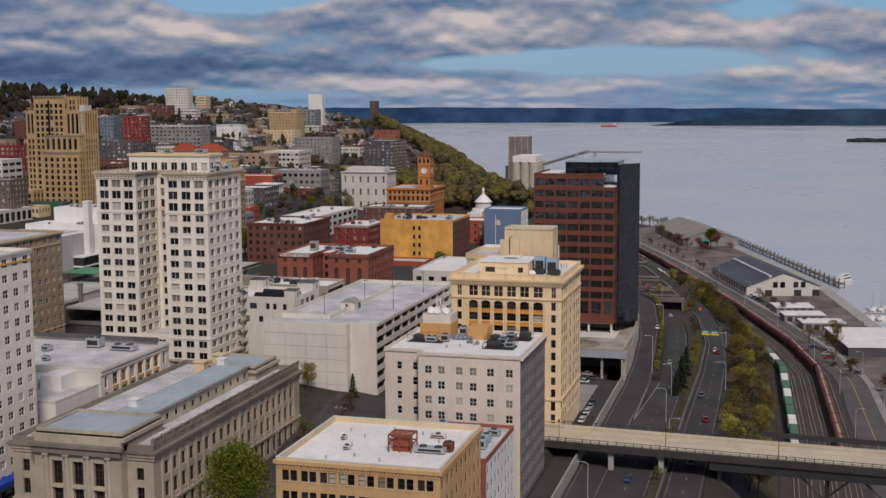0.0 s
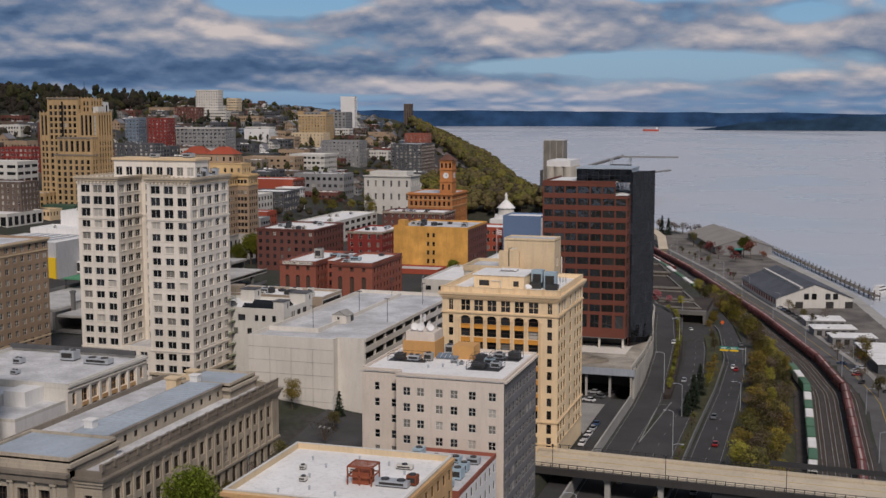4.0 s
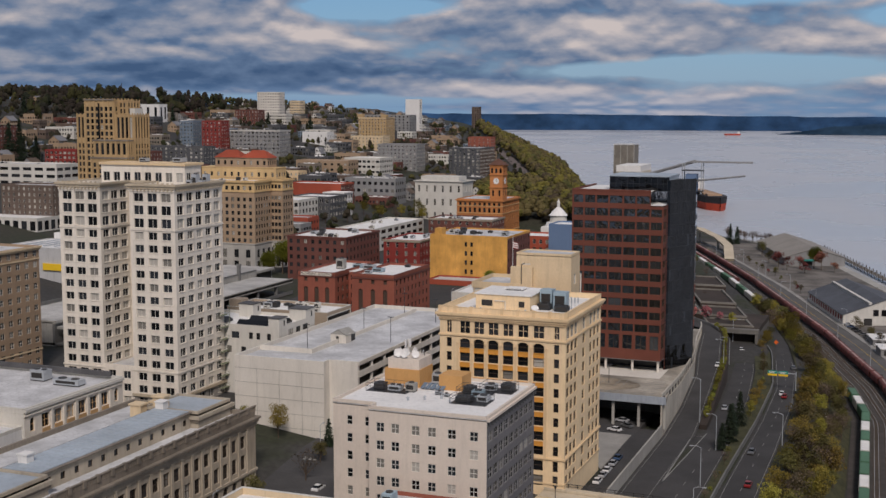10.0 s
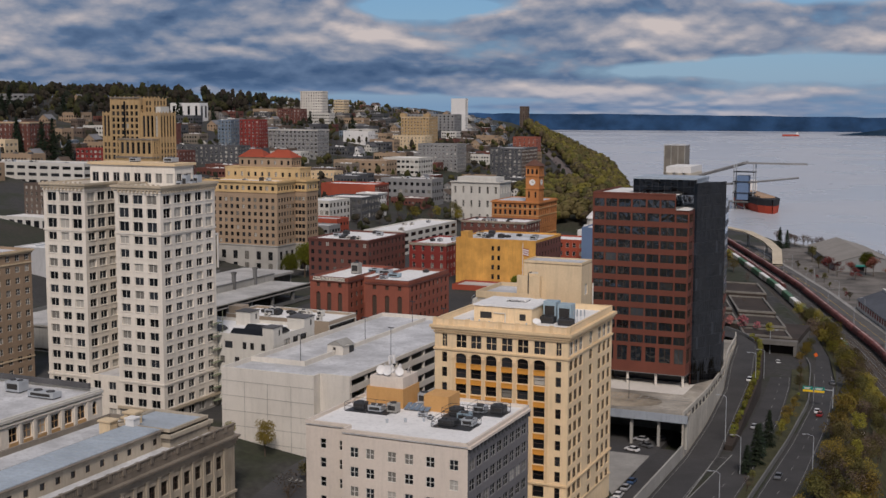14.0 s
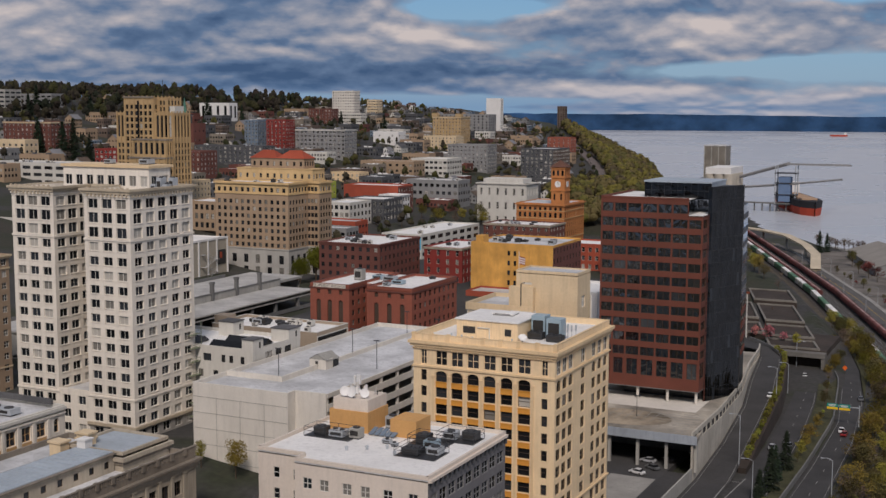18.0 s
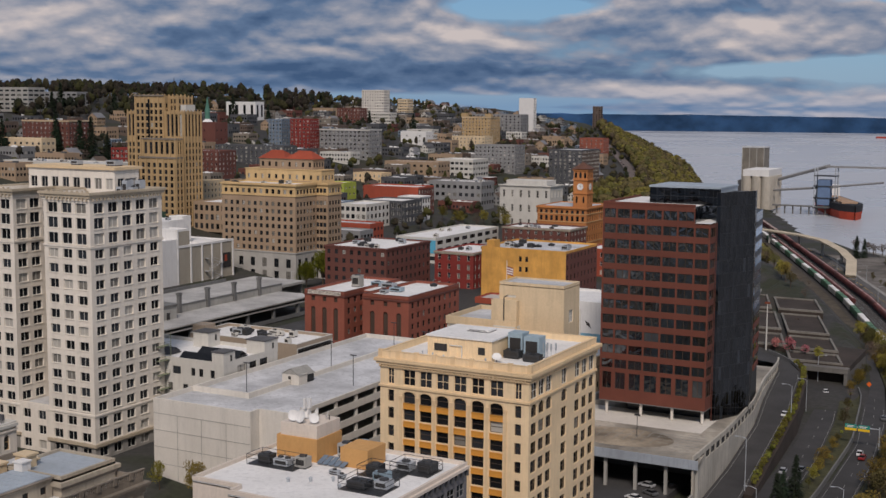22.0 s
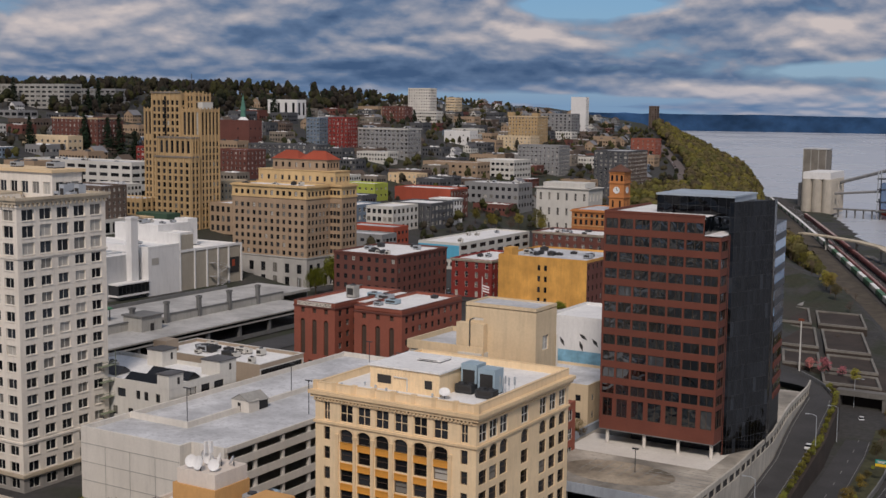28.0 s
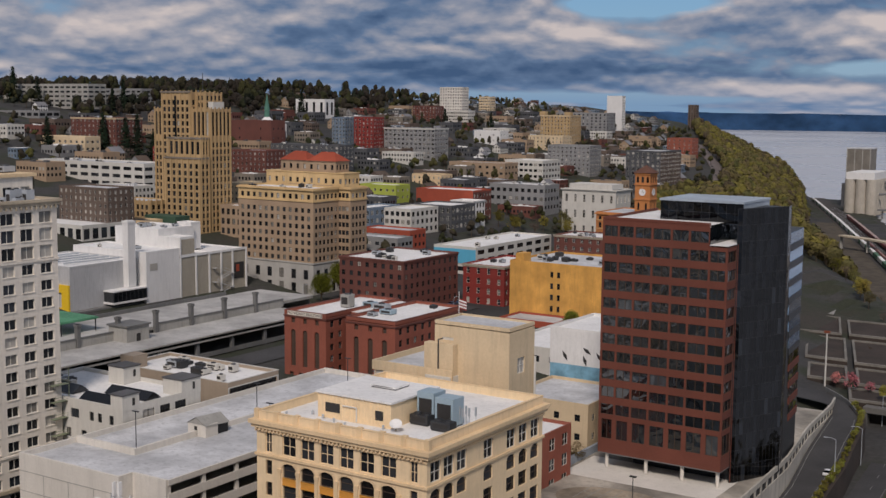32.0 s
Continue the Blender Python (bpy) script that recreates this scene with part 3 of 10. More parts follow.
def build_sea():
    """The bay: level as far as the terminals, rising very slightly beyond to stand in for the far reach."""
    rs = [0, 400, 800, 1400, 2000, 2600, 3200, 3800, 4300, 4750]
    cx, cy = 0, 100
    v, f = [], []
    na = 40
    for r in rs:
        for k in range(na):
            a = radians(-70 + 150 * k / (na - 1))
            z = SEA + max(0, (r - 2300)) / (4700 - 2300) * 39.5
            v.append((cx + 60 * 0 - math.sin(a) * r, cy + math.cos(a) * r, z))
    for j in range(len(rs) - 1):
        for k in range(na - 1):
            f.append((j * na + k + 1, j * na + k, (j + 1) * na + k, (j + 1) * na + k + 1))
    me = bpy.data.meshes.new("water")
    me.from_pydata(v, [], f)
    for p in me.polygons:
        p.use_smooth = True
    m = bpy.data.materials.new("bay_water")
    m.use_nodes = True
    nt = m.node_tree
    N, L = nt.nodes.new, nt.links.new
    b = nt.nodes["Principled BSDF"]
    # pale base: part of the sky's sheen on the bay is painted in here
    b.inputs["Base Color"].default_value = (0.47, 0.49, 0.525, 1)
    b.inputs["Roughness"].default_value = 0.22
    b.inputs["IOR"].default_value = 1.33
    b.inputs["Specular IOR Level"].default_value = 0.9
    geo = N("ShaderNodeNewGeometry")
    mp = N("ShaderNodeMapping")
    mp.inputs["Scale"].default_value = (0.35, 0.06, 0.35)
    L(geo.outputs["Position"], mp.inputs[0])
    t = N("ShaderNodeTexNoise")
    t.inputs["Scale"].default_value, t.inputs["Detail"].default_value = 0.5, 6
    L(mp.outputs[0], t.inputs["Vector"])
    bp = N("ShaderNodeBump")
    bp.inputs["Strength"].default_value, bp.inputs["Distance"].default_value = 0.04, 1.0
    L(t.outputs[0], bp.inputs["Height"]), L(bp.outputs[0], b.inputs["Normal"])
    t2 = N("ShaderNodeTexNoise")
    t2.inputs["Scale"].default_value, t2.inputs["Detail"].default_value = 0.004, 4
    L(geo.outputs["Position"], t2.inputs["Vector"])
    r = N("ShaderNodeMapRange")
    r.inputs[1].default_value, r.inputs[2].default_value, r.inputs[3].default_value, r.inputs[4].default_value = 0.4, 0.65, 0.22, 0.38
    L(t2.outputs[0], r.inputs[0]), L(r.outputs[0], b.inputs["Roughness"])
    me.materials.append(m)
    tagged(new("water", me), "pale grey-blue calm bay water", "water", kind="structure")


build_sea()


def build_far_hills():
    """Wooded shores across the bay and faint mountains behind them; haze is mixed into their colours."""
    def shore(name, r, a0, a1, zfoot, heights, col, label, bump=6):
        sh = Shape()
        n = 160
        top, foot = [], []
        for k in range(n):
            u = k / (n - 1)
            a = radians(a0 + (a1 - a0) * u)
            hgt = float(np.interp(u, [p[0] for p in heights], [p[1] for p in heights])) + bump * (noise.noise((u * 40, r * 0.01, 0)) + 0.5 * noise.noise((u * 130, r * 0.01, 3)))
            foot.append((-math.sin(a) * r, 100 + math.cos(a) * r, zfoot))
            top.append((-math.sin(a) * (r + 60), 100 + math.cos(a) * (r + 60), zfoot + max(0.5, hgt)))
        for k in range(n - 1):
            sh.face([foot[k + 1], foot[k], top[k], top[k + 1]])
        back = [(p[0] * 1.01, 100 + (p[1] - 100) * 1.01, zfoot - 20) for p in top]
        for k in range(n - 1):
            sh.face([top[k + 1], top[k], back[k], back[k + 1]])
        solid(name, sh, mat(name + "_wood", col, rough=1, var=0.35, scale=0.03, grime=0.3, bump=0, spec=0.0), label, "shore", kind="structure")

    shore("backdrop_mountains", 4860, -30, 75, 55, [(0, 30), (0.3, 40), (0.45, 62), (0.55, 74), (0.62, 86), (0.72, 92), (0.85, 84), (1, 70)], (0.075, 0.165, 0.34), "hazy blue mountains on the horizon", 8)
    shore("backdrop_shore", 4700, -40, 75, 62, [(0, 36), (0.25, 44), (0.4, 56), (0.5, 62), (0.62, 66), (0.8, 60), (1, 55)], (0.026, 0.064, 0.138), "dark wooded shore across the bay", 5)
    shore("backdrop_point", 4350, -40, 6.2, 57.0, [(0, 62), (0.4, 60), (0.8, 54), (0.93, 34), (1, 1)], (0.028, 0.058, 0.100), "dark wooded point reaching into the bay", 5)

    sh = Shape()
    for k in range(26):
        x, y = 158 + k * 5 + 3 * math.sin(k * 2.3), 3330 + 8 * math.sin(k)
        w, h = 9 + 3 * math.sin(k * 1.7), 9 + 5 * math.sin(k * 2.9)
        sh.prism([(x - w, y - 6), (x + w, y - 6), (x + w * 0.6, y + 8), (x - w * 0.6, y + 8)], 36, 42 + h * 0.6)
    solid("backdrop_islet", sh, mat("islet_wood", (0.04, 0.05, 0.045), rough=1, var=0.4, scale=0.3, grime=0.4, bump=0, spec=0.0), "small wooded spit with houses in the bay", "shore", kind="structure")


build_far_hills()


# ---- downtown towers ----
def white_tower():
    """Cream terracotta tower with two wings and a court between them."""
    b = thing("office_tower", "tall cream terracotta office tower with two wings and a light court", "tower")
    wall, fr, gl = P["cream_tile"], P["frame_white"], P["glass"]
    zb, zt = 62.0, 127.2
    x0, x1, y0, y1 = -224.4, -185.5, 356.0, 381.0
    xl, xr, yc = -210.3, -200.2, 370.0  # the court
    b3, fl = 115.8, 3.664
    BELT, base = 68.2, mat("grey_base_stone", (0.34, 0.32, 0.29), var=0.12, grime=0.5, streak=0.4)

    def rows(W, n, w_top, w, low=0):
        r = []
        for k in range(3):
            r.append((b3 + 0.5 + fl * k, b3 + 3.1 + fl * k, even(W, n, w_top, 0.6), (2, 1)))
        for k in range(1, 12):
            r.append((b3 - fl * k + 0.8, b3 - fl * k + 2.95, even(W, n, w, 0.6), (2, 1)))
        if low:
            for k in range(low):
                r.append((b3 - fl * (12 + k) + 0.7, b3 - fl * (12 + k) + 2.9, even(W, n, w, 0.6), (2, 1)))
        return r

    def f(side, a0, a1, pl, n, z0=zb, low=3):
        rs = rows(a1 - a0, n, 3.25, 2.95, low)
        if not low:
            facade(b, side, a0, a1, pl, z0, zt - 1.0, rs, wall, fr, gl, depth=0.4, sill=wall)
            return
        facade(b, side, a0, a1, pl, BELT, zt - 1.0, [r for r in rs if r[0] > BELT], wall, fr, gl, depth=0.4, sill=wall)
        facade(b, side, a0, a1, pl, z0, BELT, [r for r in rs if r[0] < BELT], base, fr, gl, depth=0.4, name="base_wall")
    f("s", x0, xl, y0, 3), f("s", xr, x1, y0, 3)
    f("e", y0, y1, x1, 5)
    facade(b, "w", y0, y1, x0, zb, zt - 1.0, rows(y1 - y0, 5, 3.25, 2.85, 3), wall, fr, gl, depth=0.35, one=True)
    f("e", y0, yc, xl, 3, 75.6, 0), f("w", y0, yc, xr, 3, 75.6, 0)
    f("s", xl, xr, yc, 2, 75.6, 0)
    facade(b, "s", xl, xr, y0, zb, 76.4, [(72.6 - 3.66 * k, 74.8 - 3.66 * k, even(xr - xl, 2, 2.5), (2, 1)) for k in range(3)], wall, fr, gl, depth=0.35)
    facade(b, "n", x0, x1, y1, zb, zt - 1.0, rows(x1 - x0, 9, 2.6, 2.3, 3), wall, fr, gl, depth=0.35, one=True)
    part("court_roof", Shape().box(xl, xr, y0 + 0.36, yc, 75.2, 75.7), P["roof_grey"], b)
    # roof over the U-shaped plan
    poly = [(x0 + .3, y0 + .3), (xl - .3, y0 + .3), (xl - .3, yc + .3), (xr + .3, yc + .3), (xr + .3, y0 + .3), (x1 - .3, y0 + .3), (x1 - .3, y1 - .3), (x0 + .3, y1 - .3)]
    part("roof", Shape().prism(poly, 126.0, 126.4), P["roof_grey"], b)
    edge = [(x0, y0), (xl, y0), (xl, yc), (xr, yc), (xr, y0), (x1, y0), (x1, y1), (x0, y1)]

    def loop(out, z0, z1, th=0.35):
        s = Shape()
        n = len(edge)
        for k in range(n):
            a, c = Vector(edge[k]), Vector(edge[(k + 1) % n])
            d = (c - a).normalized()
            o = Vector((d.y, -d.x))
            p0, p1 = a - d * out * 0.98 + o * out, c + d * out * 0.98 + o * out
            q0, q1 = a - o * th, c - o * th
            s.prism([tuple(p0), tuple(p1), tuple(q1), tuple(q0)], z0, z1)
        return s
    part("parapet", loop(0.02, 126.0, 128.2), wall, b, stuff=True)
    part("cornice", loop(0.55, 127.3, 128.0, 0.0), P["cream_tile_dark"], b, stuff=True)
    part("cornice", loop(0.9, 128.0, 128.6, 0.3), P["cream_tile_dark"], b, stuff=True)
    for z in (b3, b3 - 11 * fl, b3 + 3 * fl):
        part("band", loop(0.22, z - 0.25, z + 0.2, 0.0), wall, b, stuff=True)
    part("belt_cornice", loop(0.5, 67.9, 68.6, 0.0), P["cream_tile_dark"], b, stuff=True)
    part("stone_facing", Shape().box(x1, x1 + 0.12, y0, y1, zb - 2, 64.0).box(x0, x1 + 0.12, y0 - 0.12, y0, zb - 2, 64.0), P["concrete_dark"], b)
    # fire stair on the back of the east side
    green = mat("green_paint", (0.20, 0.225, 0.15), rough=0.6, var=0.1)
    st = thing("fire_escape", "pale green iron fire escape on the tower side", "fire escape")
    for k in range(14):
        z = 66.5 + 1.1 * (k % 2) + 3.66 * (k // 2)
        if k % 2 == 0:
            part("landing", Shape().box(x1, x1 + 1.3, y1 - 3.2, y1 + 1.0, z, z + 0.1), green, st)
            part("railing", Shape().box(x1 + 1.25, x1 + 1.3, y1 - 3.2, y1 + 1.0, z + 1.0, z + 1.08).box(x1 + 1.25, x1 + 1.3, y1 - 3.2, y1 + 1.0, z + 0.5, z + 0.56), green, st)
    part("post", Shape().box(x1 + 1.2, x1 + 1.32, y1 + 0.9, y1 + 1.02, 62, 92), green, st)
    # brackets under the cornice
    s = Shape()
    k = x0 + 0.6
    while k < x1:
        if not xl - 0.2 < k < xr + 0.2:
            s.box(k, k + 0.35, y0 - 0.6, y0, 126.6, 127.3)
        k += 1.25
    k = y0 + 0.6
    while k < y1:
        s.box(x1, x1 + 0.6, k, k + 0.35, 126.6, 127.3)
        k += 1.25
    part("bracket", s, P["cream_tile_dark"], b, stuff=True)
    # antefixes along the roof edge
    s = Shape()
    k = x0
    while k < x1:
        if not xl < k < xr:
            s.box(k, k + 0.5, y0 - 0.5, y0 - 0.2, 128.6, 129.0)
        k += 1.6
    part("cresting", s, P["cream_tile_dark"], b, stuff=True)
    # penthouse storey
    px0, px1, py0, py1 = -221.0, -192.0, 371.5, 380.5
    facade(b, "s", px0, px1, py0, 126.4, 133.0, [(128.2, 130.9, even(px1 - px0, 8, 2.3), (2, 1))], wall, fr, gl, one=True)
    facade(b, "e", py0, py1, px1, 126.4, 133.0, [(128.2, 130.9, even(9, 2, 2.3), (2, 1))], wall, fr, gl, one=True)
    part("penthouse_wall", Shape().box(px0, px0 + 0.3, py0 + 0.4, py1, 126.4, 133.0).box(px0, px1, py1 - 0.3, py1, 126.4, 133.0), wall, b)
    part("penthouse_roof", Shape().box(px0 - 0.5, px1 + 0.5, py0 - 0.5, py1 + 0.5, 133.0, 133.7), P["cream_trim"], b)
    return b


white_tower()


def cream_tower():
    """Cream brick block with arched bays and orange spandrels."""
    b = thing("office_building", "cream brick office building with arched bays and orange spandrel panels", "building")
    wall, fr, gl = P["cream_brick"], P["frame_bronze"], P["glass_dark"]
    x0, x1, y0, y1 = -105.9, -72.7, 354.5, 390.0
    W = x1 - x0
    zb, zt = 49.0, 98.0
    top = 92.6
    fl = 3.72
    k = W / 34.3
    ends = [(1.9 * k, 3.3 * k), (31.2 * k, 32.6 * k)]
    bays = [(a * k, c * k) for a, c in ((5.6, 8.4), (9.5, 12.3), (13.45, 16.25), (17.5, 20.3), (21.55, 24.35), (25.7, 28.6))]
    rows = []
    order = [ends[0]] + bays + [ends[1]]
    rows.append((top + 0.5, top + 3.7, order, (2, 2)))
    rows.append((top - fl + 0.55, top - 0.75, order, (1, 2)))
    for n in range(2, 8):
        rows.append((top - fl * n + 0.75, top - fl * n + 3.05, order, (1, 2)))
    rows.append((top - fl * 8 + 0.75, top - fl * 8 + 3.2, order, (1, 2)))
    for n in (9, 10):
        rows.append((top - fl * n + 0.4, top - fl * n + 3.1, order, (1, 2)))
    facade(b, "s", x0, x1, y0, zb, top, rows[1:], wall, fr, gl, depth=0.45)
    facade(b, "s", x0, x1, y0, top, zt - 1.0, rows[:1], wall, P["cream_brick"], gl, depth=0.3)
    # arches over the second storey, piers, spandrels
    for a, c in bays:
        r = (c - a) / 2
        s = Shape()
        n = 8
        zc = top - 0.75 - r * 0.6
        arc = [(x0 + a + r - r * math.cos(math.pi * i / n), zc + r * 0.6 * math.sin(math.pi * i / n)) for i in range(n + 1)]
        for half, cx in ((arc[: n // 2 + 1], x0 + a), (arc[n // 2:], x0 + c)):
            s.face([(cx, y0 + 0.1, top - 0.7)] + [(p[0], y0 + 0.1, p[1]) for p in half])
        ring_o = [(x0 + a + r - (r + 0.35) * math.cos(math.pi * i / n), zc + (r * 0.6 + 0.35) * math.sin(math.pi * i / n)) for i in range(n + 1)]
        for i in range(n):
            s.face([(arc[i][0], y0 - 0.1, arc[i][1]), (arc[i + 1][0], y0 - 0.1, arc[i + 1][1]), (ring_o[i + 1][0], y0 - 0.1, ring_o[i + 1][1]), (ring_o[i][0], y0 - 0.1, ring_o[i][1])])
            s.face([(arc[i][0], y0 - 0.1, arc[i][1]), (arc[i + 1][0], y0 - 0.1, arc[i + 1][1]), (arc[i + 1][0], y0 + 0.1, arc[i + 1][1]), (arc[i][0], y0 + 0.1, arc[i][1])])
        part("arch", s, P["cream_trim"], b)
        for n in range(1, 8):
            z = top - fl * n
            sp = Shape().box(x0 + a, x0 + c, y0 - 0.05, y0 + 0.3, z - 0.68, z + 0.55)
            sp.box(x0 + a, x0 + c, y0 - 0.14, y0 - 0.05, z + 0.35, z + 0.55).box(x0 + a, x0 + c, y0 - 0.12, y0 - 0.05, z - 0.68, z - 0.52)
            part("spandrel", sp, P["orange_panel"], b, "orange painted spandrel")
    piers = Shape()
    for i in range(7):
        u = (bays[i][0] - 0.55) if i < 6 else bays[5][1] + 0.55
        piers.box(x0 + u - 0.28, x0 + u + 0.28, y0 - 0.22, y0, top - fl * 8, top - 1.9)
        piers.box(x0 + u - 0.42, x0 + u + 0.42, y0 - 0.3, y0, top - 2.3, top - 1.8)
    part("pier", piers, P["cream_trim"], b, stuff=True)
    # east side: 3, 1 and 3 windows to a storey
    We = y1 - y0
    cols = [(u - 1.4, u + 1.4) for u in (2.4, 6.0, 9.7, 17.6, 24.8, 28.8, 32.8)]
    re = [(top + 0.5, top + 3.6, cols, (2, 2))]
    for n in range(1, 11):
        re.append((top - fl * n + 0.6, top - fl * n + 3.1, cols, (1, 2, "arch", 0.6) if n == 1 else (1, 2)))
    facade(b, "e", y0, y1, x1, zb, top, re[1:], wall, fr, gl, depth=0.35)
    facade(b, "e", y0, y1, x1, top, zt - 1.0, re[:1], wall, P["frame_white"], gl, depth=0.3)
    facade(b, "n", x0, x1, y1, zb, zt - 1.0, grid_rows(W, 6, 1.6, 56, fl, 10, 0.7, 2.2), wall, fr, gl, one=True)
    facade(b, "w", y0, y1, x0, zb, zt - 1.0, grid_rows(We, 6, 1.6, 56, fl, 10, 0.7, 2.2), wall, fr, gl, one=True)
    for z, o in ((top, 0.3), (top - fl * 8, 0.35), (top + 4.0, 0.25), (56.5, 0.2)):
        part("band", ring(x0, x1, y0, y1, o, z - 0.2, z + 0.2), P["cream_trim"], b)
    part("cornice", ring(x0, x1, y0, y1, 0.65, zt - 0.9, zt - 0.3), P["cream_trim"], b)
    part("cornice", ring(x0, x1, y0, y1, 1.0, zt - 0.3, zt + 0.35), P["cream_trim"], b)
    d = Shape()
    u = x0 + 0.1
    while u < x1 - 0.3:
        d.box(u, u + 0.32, y0 - 0.55, y0, zt - 1.35, zt - 0.9)
        u += 0.75
    u = y0 + 0.1
    while u < y1 - 0.3:
        d.box(x1, x1 + 0.55, u, u + 0.32, zt - 1.35, zt - 0.9)
        u += 0.75
    part("dentil", d, P["cream_trim"], b, stuff=True)
    flat_roof(b, x0, x1, y0, y1, zt + 1.7, 1.3, P["roof_white"], wall, th=0.5, cap=P["cream_trim"])
    for k in range(9):
        part("parapet_post", Shape().box(x0 + k * W / 8 - 0.45, x0 + k * W / 8 + 0.45, y0 - 0.12, y0 + 0.62, zt + 0.3, zt + 2.0), P["cream_trim"], b)
    # penthouse
    h = Shape().box(-98.6, -84.0, 361.2, 374.5, zt + 0.4, zt + 4.4)
    part("penthouse", h, P["cream_brick"], b)
    part("penthouse_roof", Shape().box(-98.9, -83.7, 360.9, 374.8, zt + 4.4, zt + 4.7), P["roof_white"], b)
    for xx, wv in ((-97.0, 2.9), (-87.0, 1.5)):
        part("vent_grille", Shape().box(xx, xx + wv, 361.1, 361.2, zt + 1.5, zt + 3.0), P["frame_dark"], b)
    rib = Shape()
    for k in range(24):
        rib.box(-98.5 + k * 0.61, -98.38 + k * 0.61, 361.12, 361.2, zt + 0.5, zt + 4.3)
    part("cladding_rib", rib, P["cream_brick"], b, stuff=True)
    part("pipe_run", Shape().tube((-93.4, 361.0, zt + 2.9), (-90.6, 361.0, zt + 2.9), 0.14, 6).tube((-90.6, 361.0, zt + 2.9), (-90.6, 361.0, zt + 0.6), 0.14, 6), P["offwhite"], b)
    part("low_curb", Shape().box(-95, -88, 375.2, 383, zt + 0.4, zt + 1.2), P["cream_brick"], b)
    return b


cream_tower()


def brown_tower():
    """Brown brick and glass office tower on columns, with a mirror-glass corner."""
    b = thing("glass_office_tower", "dark brown brick office tower with a mirror glass corner", "tower")
    wall, fr, gl = P["brown_brick"], P["frame_bronze"], P["glass_tower"]
    x0, x1, y0, y1 = -105.4, -73.6, 479.5, 512.0
    zb, zt = 63.6, 122.2
    xn = -78.0  # the top storeys step back beyond this
    fl = 4.42
    cols = [(0.5, 3.95), (4.45, 8.15), (8.65, 12.75), (13.25, 17.65), (18.15, 22.15), (22.65, 27.1), (27.6, 31.35)]
    W = x1 - x0
    rows = [(67.2, 72.1, [(c[0] + 0.35, c[1] - 0.35) for c in cols], (2, 1))]
    for k in range(11):
        z = 117.5 - fl * k
        rows.append((z, z + 2.65, cols if k else cols[:-1], (2, 1)))
    low = [r for r in rows if r[1] < 118.0]
    high = [r for r in rows if r[1] >= 118.0]
    zs = 117.0
    facade(b, "s", x0, x1, y0, zb, zs, low, wall, fr, gl, depth=0.25, single=True)
    facade(b, "s", x0, xn, y0, zs, zt - 0.6, high, wall, fr, gl, depth=0.25, single=True)
    rw = [(r[0], r[1], even(y1 - y0, 7, 3.6), (3, 1)) for r in rows]
    facade(b, "w", y0, y1, x0, zb, zt - 0.6, rw, wall, fr, gl, depth=0.25, one=True)
    facade(b, "n", x0, x1, y1, zb, zs, [(r[0], r[1], even(W, 7, 3.6), (3, 1)) for r in low], wall, fr, gl, depth=0.25, one=True)
    facade(b, "e", y0 + 0.01, y0 + 6.0, x1, zb, zs, [(r[0], r[1], [(0.25, 5.98)], (3, 1)) for r in low], wall, fr, gl, depth=0.25)
    part("roof", Shape().box(x0 + .3, xn, y0 + .3, y1 - .3, zt - 1.0, zt - 0.6), P["roof_white"], b)
    p = Shape().box(x0, xn, y0, y0 + 0.4, zt - 0.7, zt).box(x0, x0 + 0.4, y0 + 0.4, y1, zt - 0.7, zt)
    part("parapet", p, wall, b)
    part("terrace", Shape().box(xn, x1, y0, y1, zs - 0.3, zs + 0.15), P["roof_white"], b)
    part("terrace_wall", Shape().box(xn - 0.3, xn, y0 + 0.4, y1, zs, zt - 0.6), P["glass_tower"], b, "mirror glass wall")
    # curtain walls: panes between thin mullions
    def curtain(poly, z0, z1, nz, label, seg=1.15):
        for k in range(len(poly) - 1):
            a, c = Vector(poly[k]), Vector(poly[k + 1])
            ln = (c - a).length
            n = max(1, int(ln / seg))
            g, mu = Shape(), Shape()
            hz = (z1 - z0) / nz
            for i in range(n):
                for j in range(nz):
                    g.face([(ln * i / n, 0, z0 + hz * j), (ln * (i + 1) / n, 0, z0 + hz * j), (ln * (i + 1) / n, 0, z0 + hz * (j + 1)), (ln * i / n, 0, z0 + hz * (j + 1))])
            for i in range(n + 1):
                mu.box(ln * i / n - 0.03, ln * i / n + 0.03, -0.03, 0.0, z0, z1)
            for j in range(nz + 1):
                mu.box(0, ln, -0.012, 0.0, z0 + hz * j - 0.04, z0 + hz * j + 0.04)
            M = pose(a.x, a.y, 0, 0, 0, math.degrees(math.atan2((c - a).y, (c - a).x)))
            cw = part("curtain_wall", g, P["curtain_glass"], b, label, m=M)
            part("mullion", mu, P["steel_dark"], cw)
    curtain([(-73.6, 485.5), (-72.6, 486.2), (-66.4, 500.5), (-67.0, 504.5)], 59.6, 125.4, 17, "dark mirror glass curtain wall")
    part("glass_core", Shape().prism([(-73.4, 486.2), (-72.8, 486.6), (-66.8, 500.6), (-67.4, 504.4), (-73.4, 504.4)], 59.6, 125.0), P["steel_dark"], b)
    # the wing behind it: bands of blue glass and brown spandrels
    part("wing_core", Shape().prism([(-73.5, 504.5), (-67.6, 504.5), (-70.2, 525.0), (-73.5, 525.0)], 59.6, 118.2), P["steel_dark"], b)
    # upper wing bands: the reflected sky is put into the glass colour
    sky_glass = glass("sky_glass", (0.10, 0.16, 0.24), 0.06, share=0.002)

